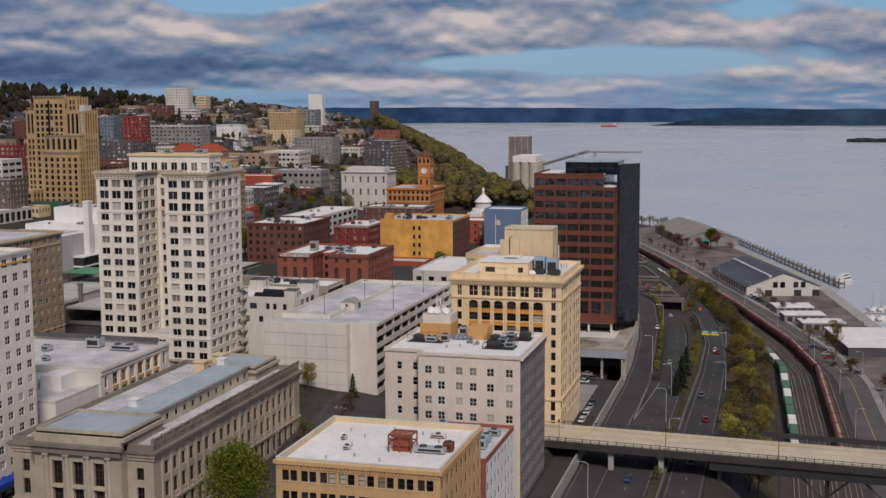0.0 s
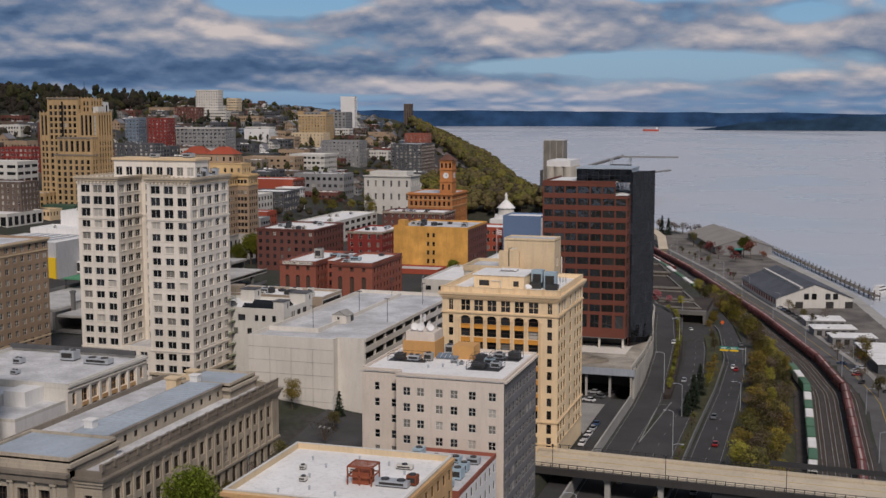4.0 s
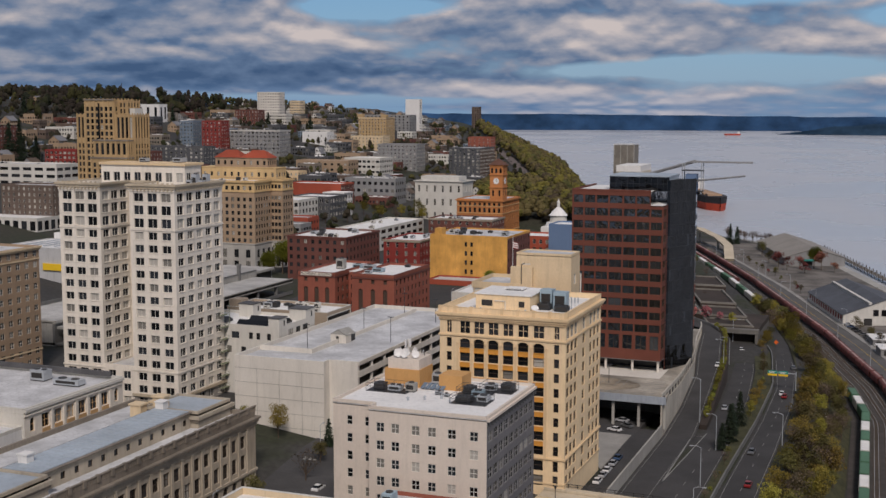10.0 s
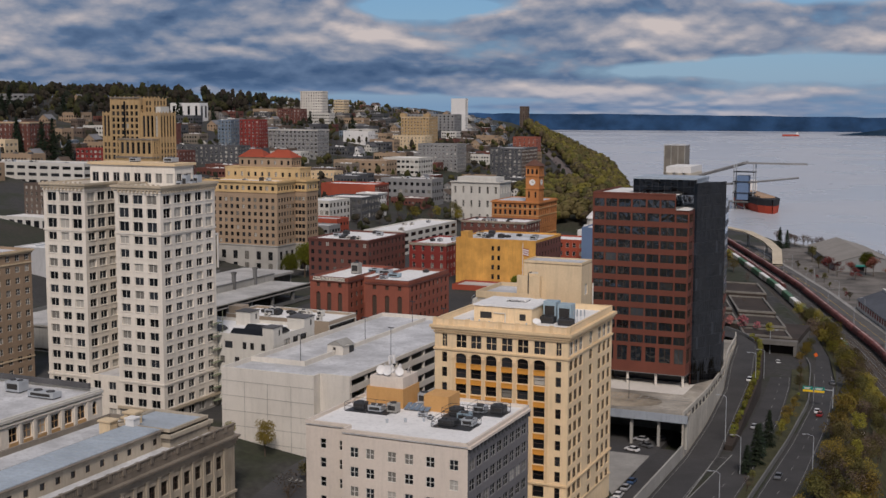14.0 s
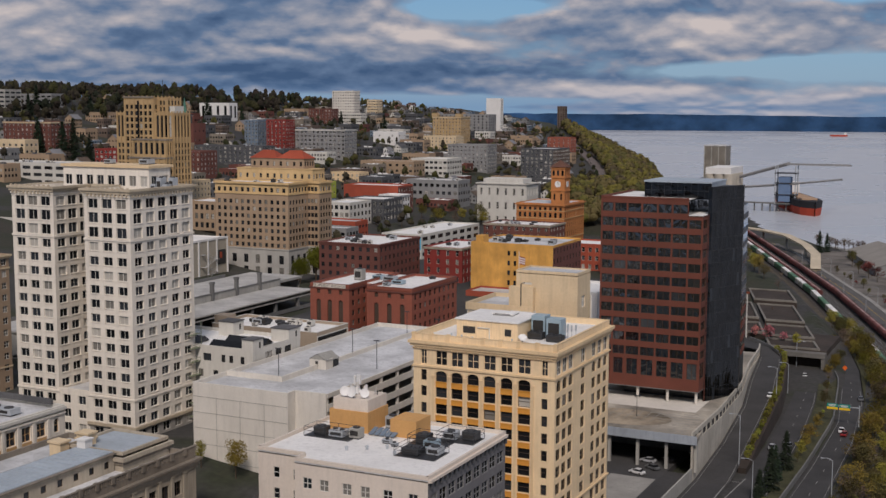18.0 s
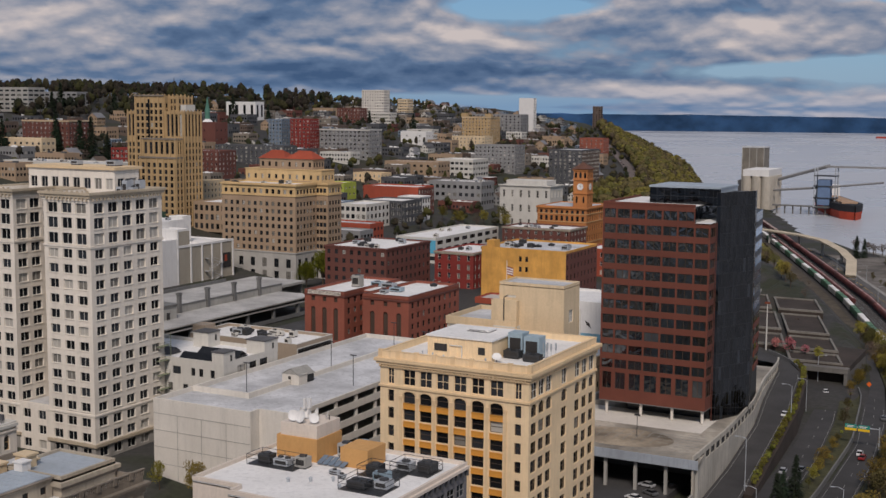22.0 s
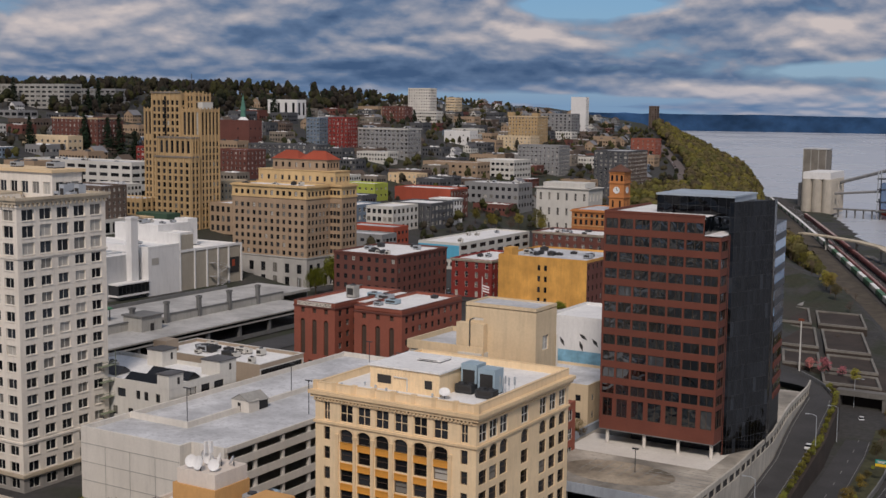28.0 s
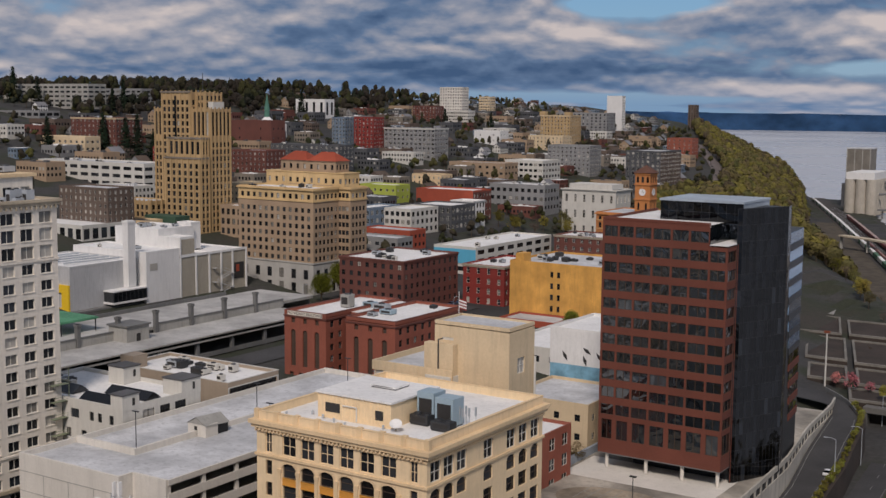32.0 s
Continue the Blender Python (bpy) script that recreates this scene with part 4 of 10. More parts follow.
    def wing_band(name, k, z0, z1, m, label="", out=0.15):
        ya, yb = 504.6 + 0.9 * k, 525.0
        xa, xb = -67.6 - (ya - 504.5) * 0.127, -70.2
        part(name, Shape().prism([(xa - 0.1, ya), (xa + out, ya), (xb + out, yb), (xb - 0.1, yb)], z0, z1), m, b, label)
    for k in range(11):
        z = 115.4 - fl * k
        wing_band("glass_band", k, z, z + 2.7, sky_glass if k < 7 else P["curtain_glass"], "pale blue mirror glass band")
        wing_band("spandrel_band", k, z - 1.72, z, wall if k > 6 else P["steel_dark"], "", 0.3)
    part("side_wall", Shape().box(-73.55, -73.3, 485.6, 512.0, 59.6, 117.0), wall, b)
    curtain([(-94.5, 489.0), (-73.6, 489.0)], 121.4, 126.2, 2, "glass penthouse wall", 2.0)
    curtain([(-94.5, 505.0), (-94.5, 489.0)], 121.4, 126.2, 2, "glass penthouse wall", 2.0)
    part("penthouse_roof", Shape().box(-94.8, -73.4, 488.8, 508.0, 126.2, 126.7).box(-94.2, -73.6, 489.2, 507.6, 121.2, 126.2), P["roof_blue"], b)
    for cx in (-103.4, -92.9, -83.5, -74.6):
        part("column", Shape().cone((cx, y0 + 1.2), 0.45, 0.45, 59.6, zb + 0.1, 12), P["concrete_pale"], b)
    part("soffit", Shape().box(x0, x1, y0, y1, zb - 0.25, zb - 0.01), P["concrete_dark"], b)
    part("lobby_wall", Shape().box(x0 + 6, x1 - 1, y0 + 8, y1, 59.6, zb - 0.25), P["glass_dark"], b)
    return b


brown_tower()


def putty_block():
    """Pale putty painted block with a dark window wall on its side."""
    b = thing("apartment_building", "pale putty painted office block with a grey window side", "building")
    wall, fr, gl = P["putty"], P["frame_white"], P["glass"]
    x0, x1, y0, y1, zb, zt = -108.6, -72.6, 295.2, 328.0, 41.0, 88.0
    xs = -98.8
    fl = 3.86
    z1 = zt - 0.9
    tops = [zt - 3.4 - fl * k for k in range(10)]
    left = [(3.2, 4.5), (7.4, 8.7)]
    main = [(u - 0.9, u + 0.9) for u in (2.6, 6.0, 10.6, 14.2, 18.6, 23.4)]
    facade(b, "s", x0, xs, y0 + 3.2, zb, z1, [(t - 2.0, t, left, (1, 2)) for t in tops], wall, fr, gl, depth=0.22, single=True)
    facade(b, "s", xs, x1, y0, zb, z1, [(t - 2.0, t, main, (2, 2)) for t in tops], wall, fr, P["glass_pale"], depth=0.22, single=True)
    facade(b, "w", y0, y0 + 3.2, xs, zb, z1, [], wall, fr, gl)
    grey = mat("grey_paint", (0.17, 0.165, 0.17), var=0.08, grime=0.35, streak=0.3)
    cols = even(y1 - y0, 9, 2.8, 0.6)
    facade(b, "e", y0, y1, x1, zb, z1, [(t - 2.3, t, cols, (2, 2)) for t in tops], grey, P["grey"], gl, depth=0.25, single=True)
    facade(b, "n", x0, x1, y1, zb, z1, grid_rows(x1 - x0, 8, 1.5, 52, fl, 8, 0.9, 2.0), wall, fr, gl, one=True)
    facade(b, "w", y0 + 3.2, y1, x0, zb, z1, grid_rows(y1 - y0 - 3.2, 6, 1.5, 52, fl, 8, 0.9, 2.0), wall, fr, gl, one=True)
    poly = [(x0, y0 + 3.2), (xs, y0 + 3.2), (xs, y0), (x1, y0), (x1, y1), (x0, y1)]
    part("roof", Shape().prism(poly, z1 - 0.2, z1 + 0.25), P["roof_white"], b)
    p = Shape()
    n = len(poly)
    for k in range(n):
        a, c = Vector(poly[k]), Vector(poly[(k + 1) % n])
        d = (c - a).normalized()
        o = Vector((d.y, -d.x))
        p.prism([tuple(a + o * 0.12), tuple(c + o * 0.12), tuple(c - o * 0.4), tuple(a - o * 0.4)], z1 + 0.25, zt)
    part("parapet", p, wall, b)
    br = Shape()
    for k in range(18):
        yy = y0 + 0.8 + k * 1.85
        br.box(x1, x1 + 0.5, yy, yy + 0.35, z1 - 1.4, z1 - 0.2)
    part("bracket", br, P["grey_dark"], b, stuff=True)
    part("cornice", Shape().box(x1, x1 + 0.6, y0, y1, z1 - 0.2, z1 + 0.3), wall, b)
    # stair house and lift house on the roof
    part("lift_house", Shape().box(-104.5, -96.0, 316.5, 324.5, z1 + 0.25, z1 + 4.3), mat("apricot_paint", (0.60, 0.33, 0.12), var=0.05, grime=0.25), b, "apricot painted lift house")
    part("lift_house", Shape().box(-103.8, -96.2, 316.8, 324.2, z1 + 4.3, z1 + 6.6), P["putty"], b)
    part("lift_house", Shape().box(-91.5, -86.0, 317.0, 323.0, z1 + 0.25, z1 + 3.6), MATS["apricot_paint"], b, "apricot painted stair house")
    return b


putty_block()


def yellow_block():
    """Low buff brick block with paired windows, nearest to the start of the flight."""
    b = thing("commercial_building", "low buff brick commercial building with paired windows and corbels", "building")
    wall, fr, gl = P["tan_brick"], P["frame_dark"], P["glass"]
    x0, x1, y0, y1, zb, zt = -107.8, -73.8, 225.0, 258.5, 52.0, 80.2
    fl = 4.3
    W = x1 - x0
    pairs = []
    for k in range(8):
        c = 0.9 + k * (W - 1.8) / 8 + (W - 1.8) / 16
        pairs += [(c - 1.6, c - 0.15), (c + 0.15, c + 1.6)]
    rows = [(zt - 2.4 - 2.2 - fl * k, zt - 2.4 - fl * k, pairs, (1, 2)) for k in range(5)]
    facade(b, "s", x0, x1, y0, zb, zt - 1.5, rows, wall, fr, gl, sill=P["tan_pale"], single=True)
    facade(b, "e", y0, y1, x1, zb, zt - 1.5, [(r[0], r[1], even(y1 - y0, 9, 1.5), (1, 2)) for r in rows], wall, fr, gl, single=True)
    facade(b, "w", y0, y1, x0, zb, zt - 1.5, [(r[0], r[1], even(y1 - y0, 7, 1.5), (1, 2)) for r in rows], wall, fr, gl, one=True)
    facade(b, "n", x0, x1, y1, zb, zt - 1.5, [(r[0], r[1], even(W, 7, 1.5), (1, 2)) for r in rows], wall, fr, gl, one=True)
    flat_roof(b, x0, x1, y0, y1, zt, 1.2, P["roof_white"], P["tan_pale"], th=0.45, cap=P["offwhite"])
    d = Shape()
    for k in range(44):
        d.box(x0 + 0.4 + k * 0.76, x0 + 0.75 + k * 0.76, y0 - 0.3, y0, zt - 1.9, zt - 1.2)
        d.box(x1, x1 + 0.3, y0 + 0.4 + k * 0.75, y0 + 0.75 + k * 0.75, zt - 1.9, zt - 1.2)
    part("corbel", d, wall, b, stuff=True)
    part("cornice", ring(x0, x1, y0, y1, 0.45, zt - 1.2, zt - 0.5), P["tan_brick"], b)
    return b


yellow_block()


# ---- blocks of the town ----
def parking_garage():
    b = thing("parking_garage", "pale concrete parking garage with a blank end wall and open decks", "garage")
    wall = P["concrete_pale"]
    x0, xm, x1, y0, ym, y1 = -166.8, -139.4, -131.0, 355.2, 358.5, 448.0
    zb, zt = 56.0, 82.0
    s = Shape().box(x0, xm, y0, y0 + 0.5, zb, zt + 0.1)
    part("end_wall", s, wall, b)
    r = Shape()
    for k in range(6):
        r.box(x0 + 0.1, xm - 0.1, y0 - 0.05, y0, 59.5 + 3.9 * k, 59.62 + 3.9 * k)
    part("joint", r, P["concrete"], b, stuff=True)
    part("end_wall", Shape().box(xm - 0.5, xm, y0 + 0.5, ym, zb, zt).box(xm, x1, ym, ym + 0.5, zb, zt), wall, b)
    part("side_wall", Shape().box(x0, x0 + 0.5, y0 + 0.5, y1, zb, zt), wall, b)
    # open decks along the east side
    nz = 7
    for k in range(nz):
        z = 57.0 + k * 3.62
        part("deck", Shape().box(x0 + 0.5, x1 - 0.05, ym + 0.5, y1, z - 0.4, z), P["concrete"], b)
        part("barrier", Shape().box(x1 - 0.05, x1 + 0.15, ym + 0.5, y1, z - 0.6, z + 1.1), wall, b)
    for k in range(11):
        yy = ym + 0.6 + k * 8.8
        part("column", Shape().box(x1 - 0.8, x1 - 0.1, yy, yy + 0.7, zb, zt - 0.6), wall, b)
    # added dark block inside the decks; its colour gives the openings their shade
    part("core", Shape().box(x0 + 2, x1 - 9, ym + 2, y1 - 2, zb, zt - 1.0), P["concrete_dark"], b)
    part("roof", Shape().box(x0 + 0.5, xm - 0.5, y0 + 0.5, y1, zt - 0.9, zt - 0.55).box(xm - 0.5, x1 - 0.2, ym + .5, y1, zt - 0.9, zt - 0.55), P["roof_grey"], b)
    part("parapet", Shape().box(x0, x0 + 0.5, y0 + 0.5, y1, zt, zt + 0.5).box(x0, xm, y0, y0 + 0.5, zt + 0.1, zt + 0.5).box(xm - 0.5, xm, y0 + 0.5, ym, zt, zt + 0.5).box(xm, x1, ym, ym + 0.5, zt, zt + 0.5).box(x0, x1, y1 - 0.4, y1, zt - 0.6, zt + 0.6).box(x1 - 0.2, x1 + 0.16, ym + 0.5, y1 - 0.4, zt - 0.6, zt + 0.4), wall, b)
    part("ramp_wall", Shape().box(x0 + 0.5, -149.8, 368.6, 369.2, zt - 0.55, zt + 0.75).box(-150.4, -149.8, 369.2, 385.4, zt - 0.55, zt + 0.7).box(-150.4, -149.8, 392.0, y1 - 3, zt - 0.55, zt + 0.55), wall, b)
    h = part("stair_house", Shape().box(-152.4, -147.4, 385.5, 389.0, zt - 0.55, zt + 2.0), wall, b)
    s = Shape()
    s.face([(-152.4, 385.4, zt + 2.0), (-147.4, 385.4, zt + 2.0), (-149.9, 385.4, zt + 3.4)])
    s.face([(-152.6, 385.2, zt + 1.95), (-149.9, 385.2, zt + 3.5), (-149.9, 392.4, zt + 3.2), (-152.6, 392.4, zt + 1.7)])
    s.face([(-147.2, 385.2, zt + 1.95), (-147.2, 392.4, zt + 1.4), (-149.9, 392.4, zt + 3.2), (-149.9, 385.2, zt + 3.5)])
    part("stair_roof", s, P["concrete"], h, "weathered sloping sheet roof")
    part("stair_glazing", Shape().box(-152.2, -147.6, 389.0, 392.2, zt - 0.5, zt + 1.5), P["glass_dark"], h)
    part("stair_opening", Shape().box(-150.6, -149.8, 385.45, 385.5, zt - 0.3, zt + 1.5), P["frame_dark"], h)
    g = Shape()
    for k in range(1, 4):
        g.box(x0 + k * 6.9, x0 + 0.1 + k * 6.9, y0 - 0.05, y0, 58, 79.0)
    part("joint", g, P["concrete"], b, stuff=True)
    return b


parking_garage()

block("tall_corner_building", "tall white office building with even rows of windows", -232, -189.6, 224, 266.6, 52, 115.2, P["cream_tile"], P["roof_grey"], P["frame_white"], P["glass"],
      floor=3.7, nx=10, ny=10, win=(2.1, 2.0), style=(2, 2), one=True, band=(P["line_yellow"], 112.5), cornice=(P["offwhite"], 0.4))
block("brick_hotel", "tan brick building with small paired windows and stone cornice", -300, -257.3, 338, 386.5, 62, 105.6, P["grey_tan"], P["roof_grey"], P["frame_white"], P["glass"],
      floor=3.5, nx=10, ny=12, win=(1.9, 1.9), style=(2, 2), band=(P["tan_pale"], 101.5, 72.0), cornice=(P["tan_pale"], 0.7))


def arcade_building():
    """Low white building with tall arched windows under a flat roof."""
    b = thing("white_hall", "low white hall with tall bronze arched windows", "building")
    wall, fr, gl = P["offwhite"], P["frame_bronze"], P["glass_dark"]
    x0, x1, y0, y1, zb, zt = -235.0, -189.8, 297.0, 336.0, 54.0, 78.4
    W = y1 - y0
    cols = [(2.0, 3.7)] + [(c[0] + 5.2, c[1] + 5.2) for c in even(W - 10.4, 6, 2.9, 0.2)] + [(W - 3.7, W - 2.0)]
    brz = P["tan_brick"]
    mid = cols[1:-1]
    facade(b, "e", y0, y1, x1, zb, zt - 6.4, [(zt - 16.0, zt - 12.6, mid, (2, 2)), (zt - 10.9, zt - 7.2, cols[:1] + mid, (2, 2))], P["cream_tile"], brz, gl, depth=0.5, single=True)
    for a0, a1, cc, st in ((y0, y0 + 4.8, [(2.0, 3.7)], (1, 2, "arch", 1.0)), (y0 + 4.8, y1 - 4.8, [(c[0] - 4.8, c[1] - 4.8) for c in mid], (2, 2)), (y1 - 4.8, y1, [(1.1, 2.8)], (1, 2, "arch", 1.0))):
        facade(b, "e", a0, a1, x1, zt - 6.4, zt - 1.25, [(zt - 6.0, zt - 2.6, cc, st)], P["cream_tile"], brz, gl, depth=0.5, single=True)
    for k, c in enumerate(mid):
        for za in (zt - 7.15, zt - 12.3):
            part("spandrel", Shape().box(x1, x1 + 0.12, y0 + c[0], y0 + c[1], za, za + 1.05), brz, b, "tan spandrel panel")
        part("pier", Shape().box(x1, x1 + 0.25, y0 + c[1] + 0.35, y0 + c[1] + 1.1, zt - 16.4, zt - 2.0), P["cream_tile"], b)
    part("band", Shape().box(x1, x1 + 0.35, y0, y1, zt - 1.9, zt - 1.4).box(x1, x1 + 0.2, y0, y1, zt - 11.9, zt - 11.5), P["cream_tile"], b)
    facade(b, "s", x0, x1, y0, zb, zt - 1.25, [], wall, fr, gl)
    facade(b, "w", y0, y1, x0, zb, zt - 1.25, [], wall, fr, gl)
    facade(b, "n", x0, x1, y1, zb, zt - 1.25, grid_rows(x1 - x0, 8, 1.6, zb, 4, 4, 0.9, 2), wall, fr, gl, one=True)
    flat_roof(b, x0, x1, y0, y1, zt, 0.9, P["roof_grey"], wall, th=0.5, cap=P["offwhite"])
    part("cornice", Shape().box(x1, x1 + 0.6, y0, y1, zt - 0.9, zt - 0.2), wall, b)
    part("roof_edge", Shape().box(x0, x1 - 3, y1 - 1.4, y1 - 0.6, zt, zt + 1.3), P["roof_dark"], b)
    # lower wing
    part("wing", Shape().box(-224, -190.5, 276, 297, zb, 73.5), P["white"], b)
    part("wing_stage", Shape().box(-214, -204, 284, 296.9, 73.7, 76.6).box(-203.5, -197, 289, 296.9, 73.7, 77.6), P["white"], b)
    part("wing_vent", Shape().box(-220, -217, 280, 283, 73.7, 75.2), P["steel"], b)
    part("wing_roof", Shape().box(-223.6, -191, 276.4, 296.8, 73.5, 73.7), P["roof_grey"], b)
    part("wing_parapet", ring(-223.6, -190.9, 276.4, 296.6, 0.4, 73.5, 74.3), wall, b)
    part("roof_shed", Shape().box(-228, -220, 303, 309, zt - 0.9, zt + 2.2), wall, b)
    return b


arcade_building()


def stone_courthouse():
    """Long classical limestone building with a raised central roof."""
    b = thing("courthouse", "long weathered limestone courthouse with columned front", "building")
    wall, fr, gl = P["stone"], P["frame_bronze"], P["glass_dark"]
    x0, x1, y0, y1, zb, zt = -178.5, -143.2, 240.0, 325.0, 55.0, 75.4
    W, D = x1 - x0, y1 - y0
    ce = even(D, 19, 2.3, 4.0)
    rows_e = [(zb + 1.0, zb + 5.6, ce, (2, 2, "arch", 1.0)), (zb + 7.6, zb + 11.2, ce, (2, 2)), (zb + 12.8, zb + 15.9, ce, (2, 2))]
    facade(b, "e", y0, y1, x1, zb, zt - 1, rows_e, wall, fr, gl, depth=0.5, single=True)
    facade(b, "w", y0, y1, x0, zb, zt - 1, rows_e, wall, fr, gl, depth=0.5, one=True)
    cs = [(2.4, 4.2), (W - 4.2, W - 2.4)]
    facade(b, "s", x0, x1, y0, zb, zt - 1, [(zb + 1.0, zb + 5.2, cs, (2, 2)), (zb + 7.6, zb + 11.2, cs, (2, 2)), (zb + 12.8, zb + 15.6, cs, (2, 2))], wall, fr, gl, depth=0.5, single=True)
    facade(b, "n", x0, x1, y1, zb, zt - 1, [(zb + 1.0, zb + 5.2, even(W, 7, 1.8), (2, 2, "arch", 1.0)), (zb + 7.6, zb + 11.2, even(W, 7, 1.8), (2, 2)), (zb + 12.8, zb + 15.6, even(W, 7, 1.8), (2, 2))], wall, fr, gl, depth=0.5, single=True)
    # pilasters between the windows
    for k in range(20):
        yy = y0 + 4.0 + k * (D - 8) / 19
        part("pilaster", Shape().box(x1, x1 + 0.3, yy - 0.42, yy + 0.42, zb + 6.6, zt - 3.0).box(x1, x1 + 0.38, yy - 0.5, yy + 0.5, zt - 3.3, zt - 3.0), wall, b)
    for z0, z1, o in ((zb + 6.0, zb + 6.6, 0.4), (zt - 3.0, zt - 2.2, 0.35), (zt - 2.2, zt - 1.4, 0.7), (zt - 1.4, zt - 0.9, 1.1)):
        part("band", ring(x0, x1, y0, y1, o, z0, z1), P["stone_dark"] if z0 > zt - 2 else wall, b)
    flat_roof(b, x0, x1, y0, y1, zt + 0.4, 1.2, P["roof_grey"], P["stone_dark"], th=0.6)
    # balustrade posts on the parapet
    s = Shape()
    yy = y0
    while yy < y1:
        s.box(x1 - 0.5, x1 + 0.3, yy, yy + 0.9, zt + 0.4, zt + 1.9)
        for q in range(6):
            s.box(x1 - 0.25, x1 + 0.05, yy + 1.1 + q * 0.58, yy + 1.35 + q * 0.58, zt + 0.4, zt + 1.55)
        s.box(x1 - 0.35, x1 + 0.15, yy + 0.9, yy + 4.5, zt + 1.55, zt + 1.8)
        yy += 4.5
    part("balustrade", s, P["stone_dark"], b, stuff=True)
    # raised middle with clerestory windows and blue-grey roof
    mx0, mx1, my0, my1, mt = -161.0, -151.5, 256.0, 309.0, 78.3
    facade(b, "e", my0, my1, mx1, zt - 0.9, mt, [(zt + 0.2, zt + 1.7, even(my1 - my0, 12, 1.5), (1, 1))], wall, fr, gl, one=True)
    facade(b, "w", my0, my1, mx0, zt - 0.9, mt, [], wall, fr, gl)
    part("clerestory_roof", Shape().box(mx0 - 0.5, mx1 + 0.6, my0, my1, mt, mt + 0.25), P["stone_dark"], b)
    part("metal_roof", Shape().prism([(mx0, my0), (mx1 - 0.2, my0), (mx1 - 0.2, my1), (mx0, my1)], mt + 0.25, mt + 0.4), P["roof_blue"], b)
    seams = Shape()
    for k in range(27):
        seams.box(mx0, mx1 - 0.2, my0 + 1 + k * 1.95, my0 + 1.1 + k * 1.95, mt + 0.4, mt + 0.48)
    part("seam", seams, P["roof_blue"], b, stuff=True)
    # end pavilions, higher than the wings
    for a0, a1, c0, c1 in ((-171.0, -149.5, 238.2, 255.6), (-164.5, -149.5, 309.4, 324.0)):
        part("pavilion", Shape().box(a0, a1, c0, c1, zt - 1.0, zt + 2.6), wall, b)
        part("pavilion_cornice", ring(a0, a1, c0, c1, 0.8, zt + 1.4, zt + 2.2), wall, b)
        part("pavilion_frieze", ring(a0, a1, c0, c1, 0.4, zt + 0.7, zt + 1.4), P["stone_dark"], b)
        part("pavilion_roof", Shape().box(a0 + 0.6, a1 - 0.6, c0 + 0.6, c1 - 0.6, zt + 2.6, zt + 2.8), P["roof_blue"], b)
        part("pavilion_parapet", ring(a0 + .5, a1 - .5, c0 + .5, c1 - .5, 0.5, zt + 2.2, zt + 3.3), wall, b)
    for tx, ty, th in ((-166.5, 306.5, 79.4), (-163.2, 311.0, 80.6), (-166.0, 314.0, 78.4)):
        part("roof_turret", Shape().box(tx, tx + 3.0, ty, ty + 2.6, zt - 0.9, th).box(tx - 0.3, tx + 3.3, ty - 0.3, ty + 2.9, th, th + 0.4), P["tan_pale"], b)
    # the columned front
    fx0, fx1, fy = -171.0, -149.5, 237.2
    fw = fx1 - fx0
    fc = even(fw, 3, 2.6, 3.0)
    facade(b, "s", fx0, fx1, fy, zb, zt + 1.4, [(zb + 0.5, zb + 5.4, fc, (2, 2, "arch", 1.0)), (zb + 7.2, zb + 10.6, fc, (3, 2)), (zb + 11.4, zb + 16.8, fc, (3, 3))], wall, fr, gl, depth=0.9, single=True, name="front_wall")
    part("front_side", Shape().box(fx0, fx0 + 0.3, fy + 0.4, 240, zb, zt + 1.4), wall, b)
    part("front_side", Shape().box(fx1 - 0.3, fx1, fy + 0.4, 240, zb, zt + 1.4), wall, b)
    for k in range(4):
        cx = fx0 + 3.0 + k * (fw - 6) / 3
        part("column", Shape().cone((cx, fy - 0.1), 0.62, 0.55, zb + 6.8, zt - 2.4, 14).box(cx - 0.75, cx + 0.75, fy - 0.8, fy, zt - 2.4, zt - 1.8).box(cx - 0.75, cx + 0.75, fy - 0.8, fy, zb + 6.2, zb + 6.8), wall, b)
    s = Shape()
    for k in range(27):
        z = zb + 1.0 + k * 0.7
        for a0, a1 in ((fx0, fx0 + 2.6), (fx1 - 2.6, fx1)):
            s.box(a0, a1, fy - 0.07, fy, z, z + 0.6)
        if z < zt - 3.4:
            s.box(x0, x0 + 2.2, y0 - 0.07, y0, z, z + 0.6).box(x1 - 2.2, x1, y0 - 0.07, y0, z, z + 0.6).box(fx1, fx1 + 1.9, y0 - 0.07, y0, z, z + 0.6)
            s.box(x1, x1 + 0.07, y0, y0 + 3.0, z, z + 0.6).box(x1, x1 + 0.07, y1 - 3.0, y1, z, z + 0.6)
    part("rusticated_course", s, wall, b, "rusticated stone courses", stuff=True)
    for k, c in enumerate(fc):
        part("pediment", Shape().box(fx0 + c[0] - 0.3, fx0 + c[1] + 0.3, fy - 0.3, fy, zb + 10.7, zb + 11.2), wall, b)
    part("entablature", Shape().box(fx0 - 0.3, fx1 + 0.3, fy - 0.9, fy, zt - 1.8, zt - 0.3).box(fx0 - 0.8, fx1 + 0.8, fy - 1.4, fy, zt - 0.3, zt + 0.5), P["stone_dark"], b)
    return b


stone_courthouse()


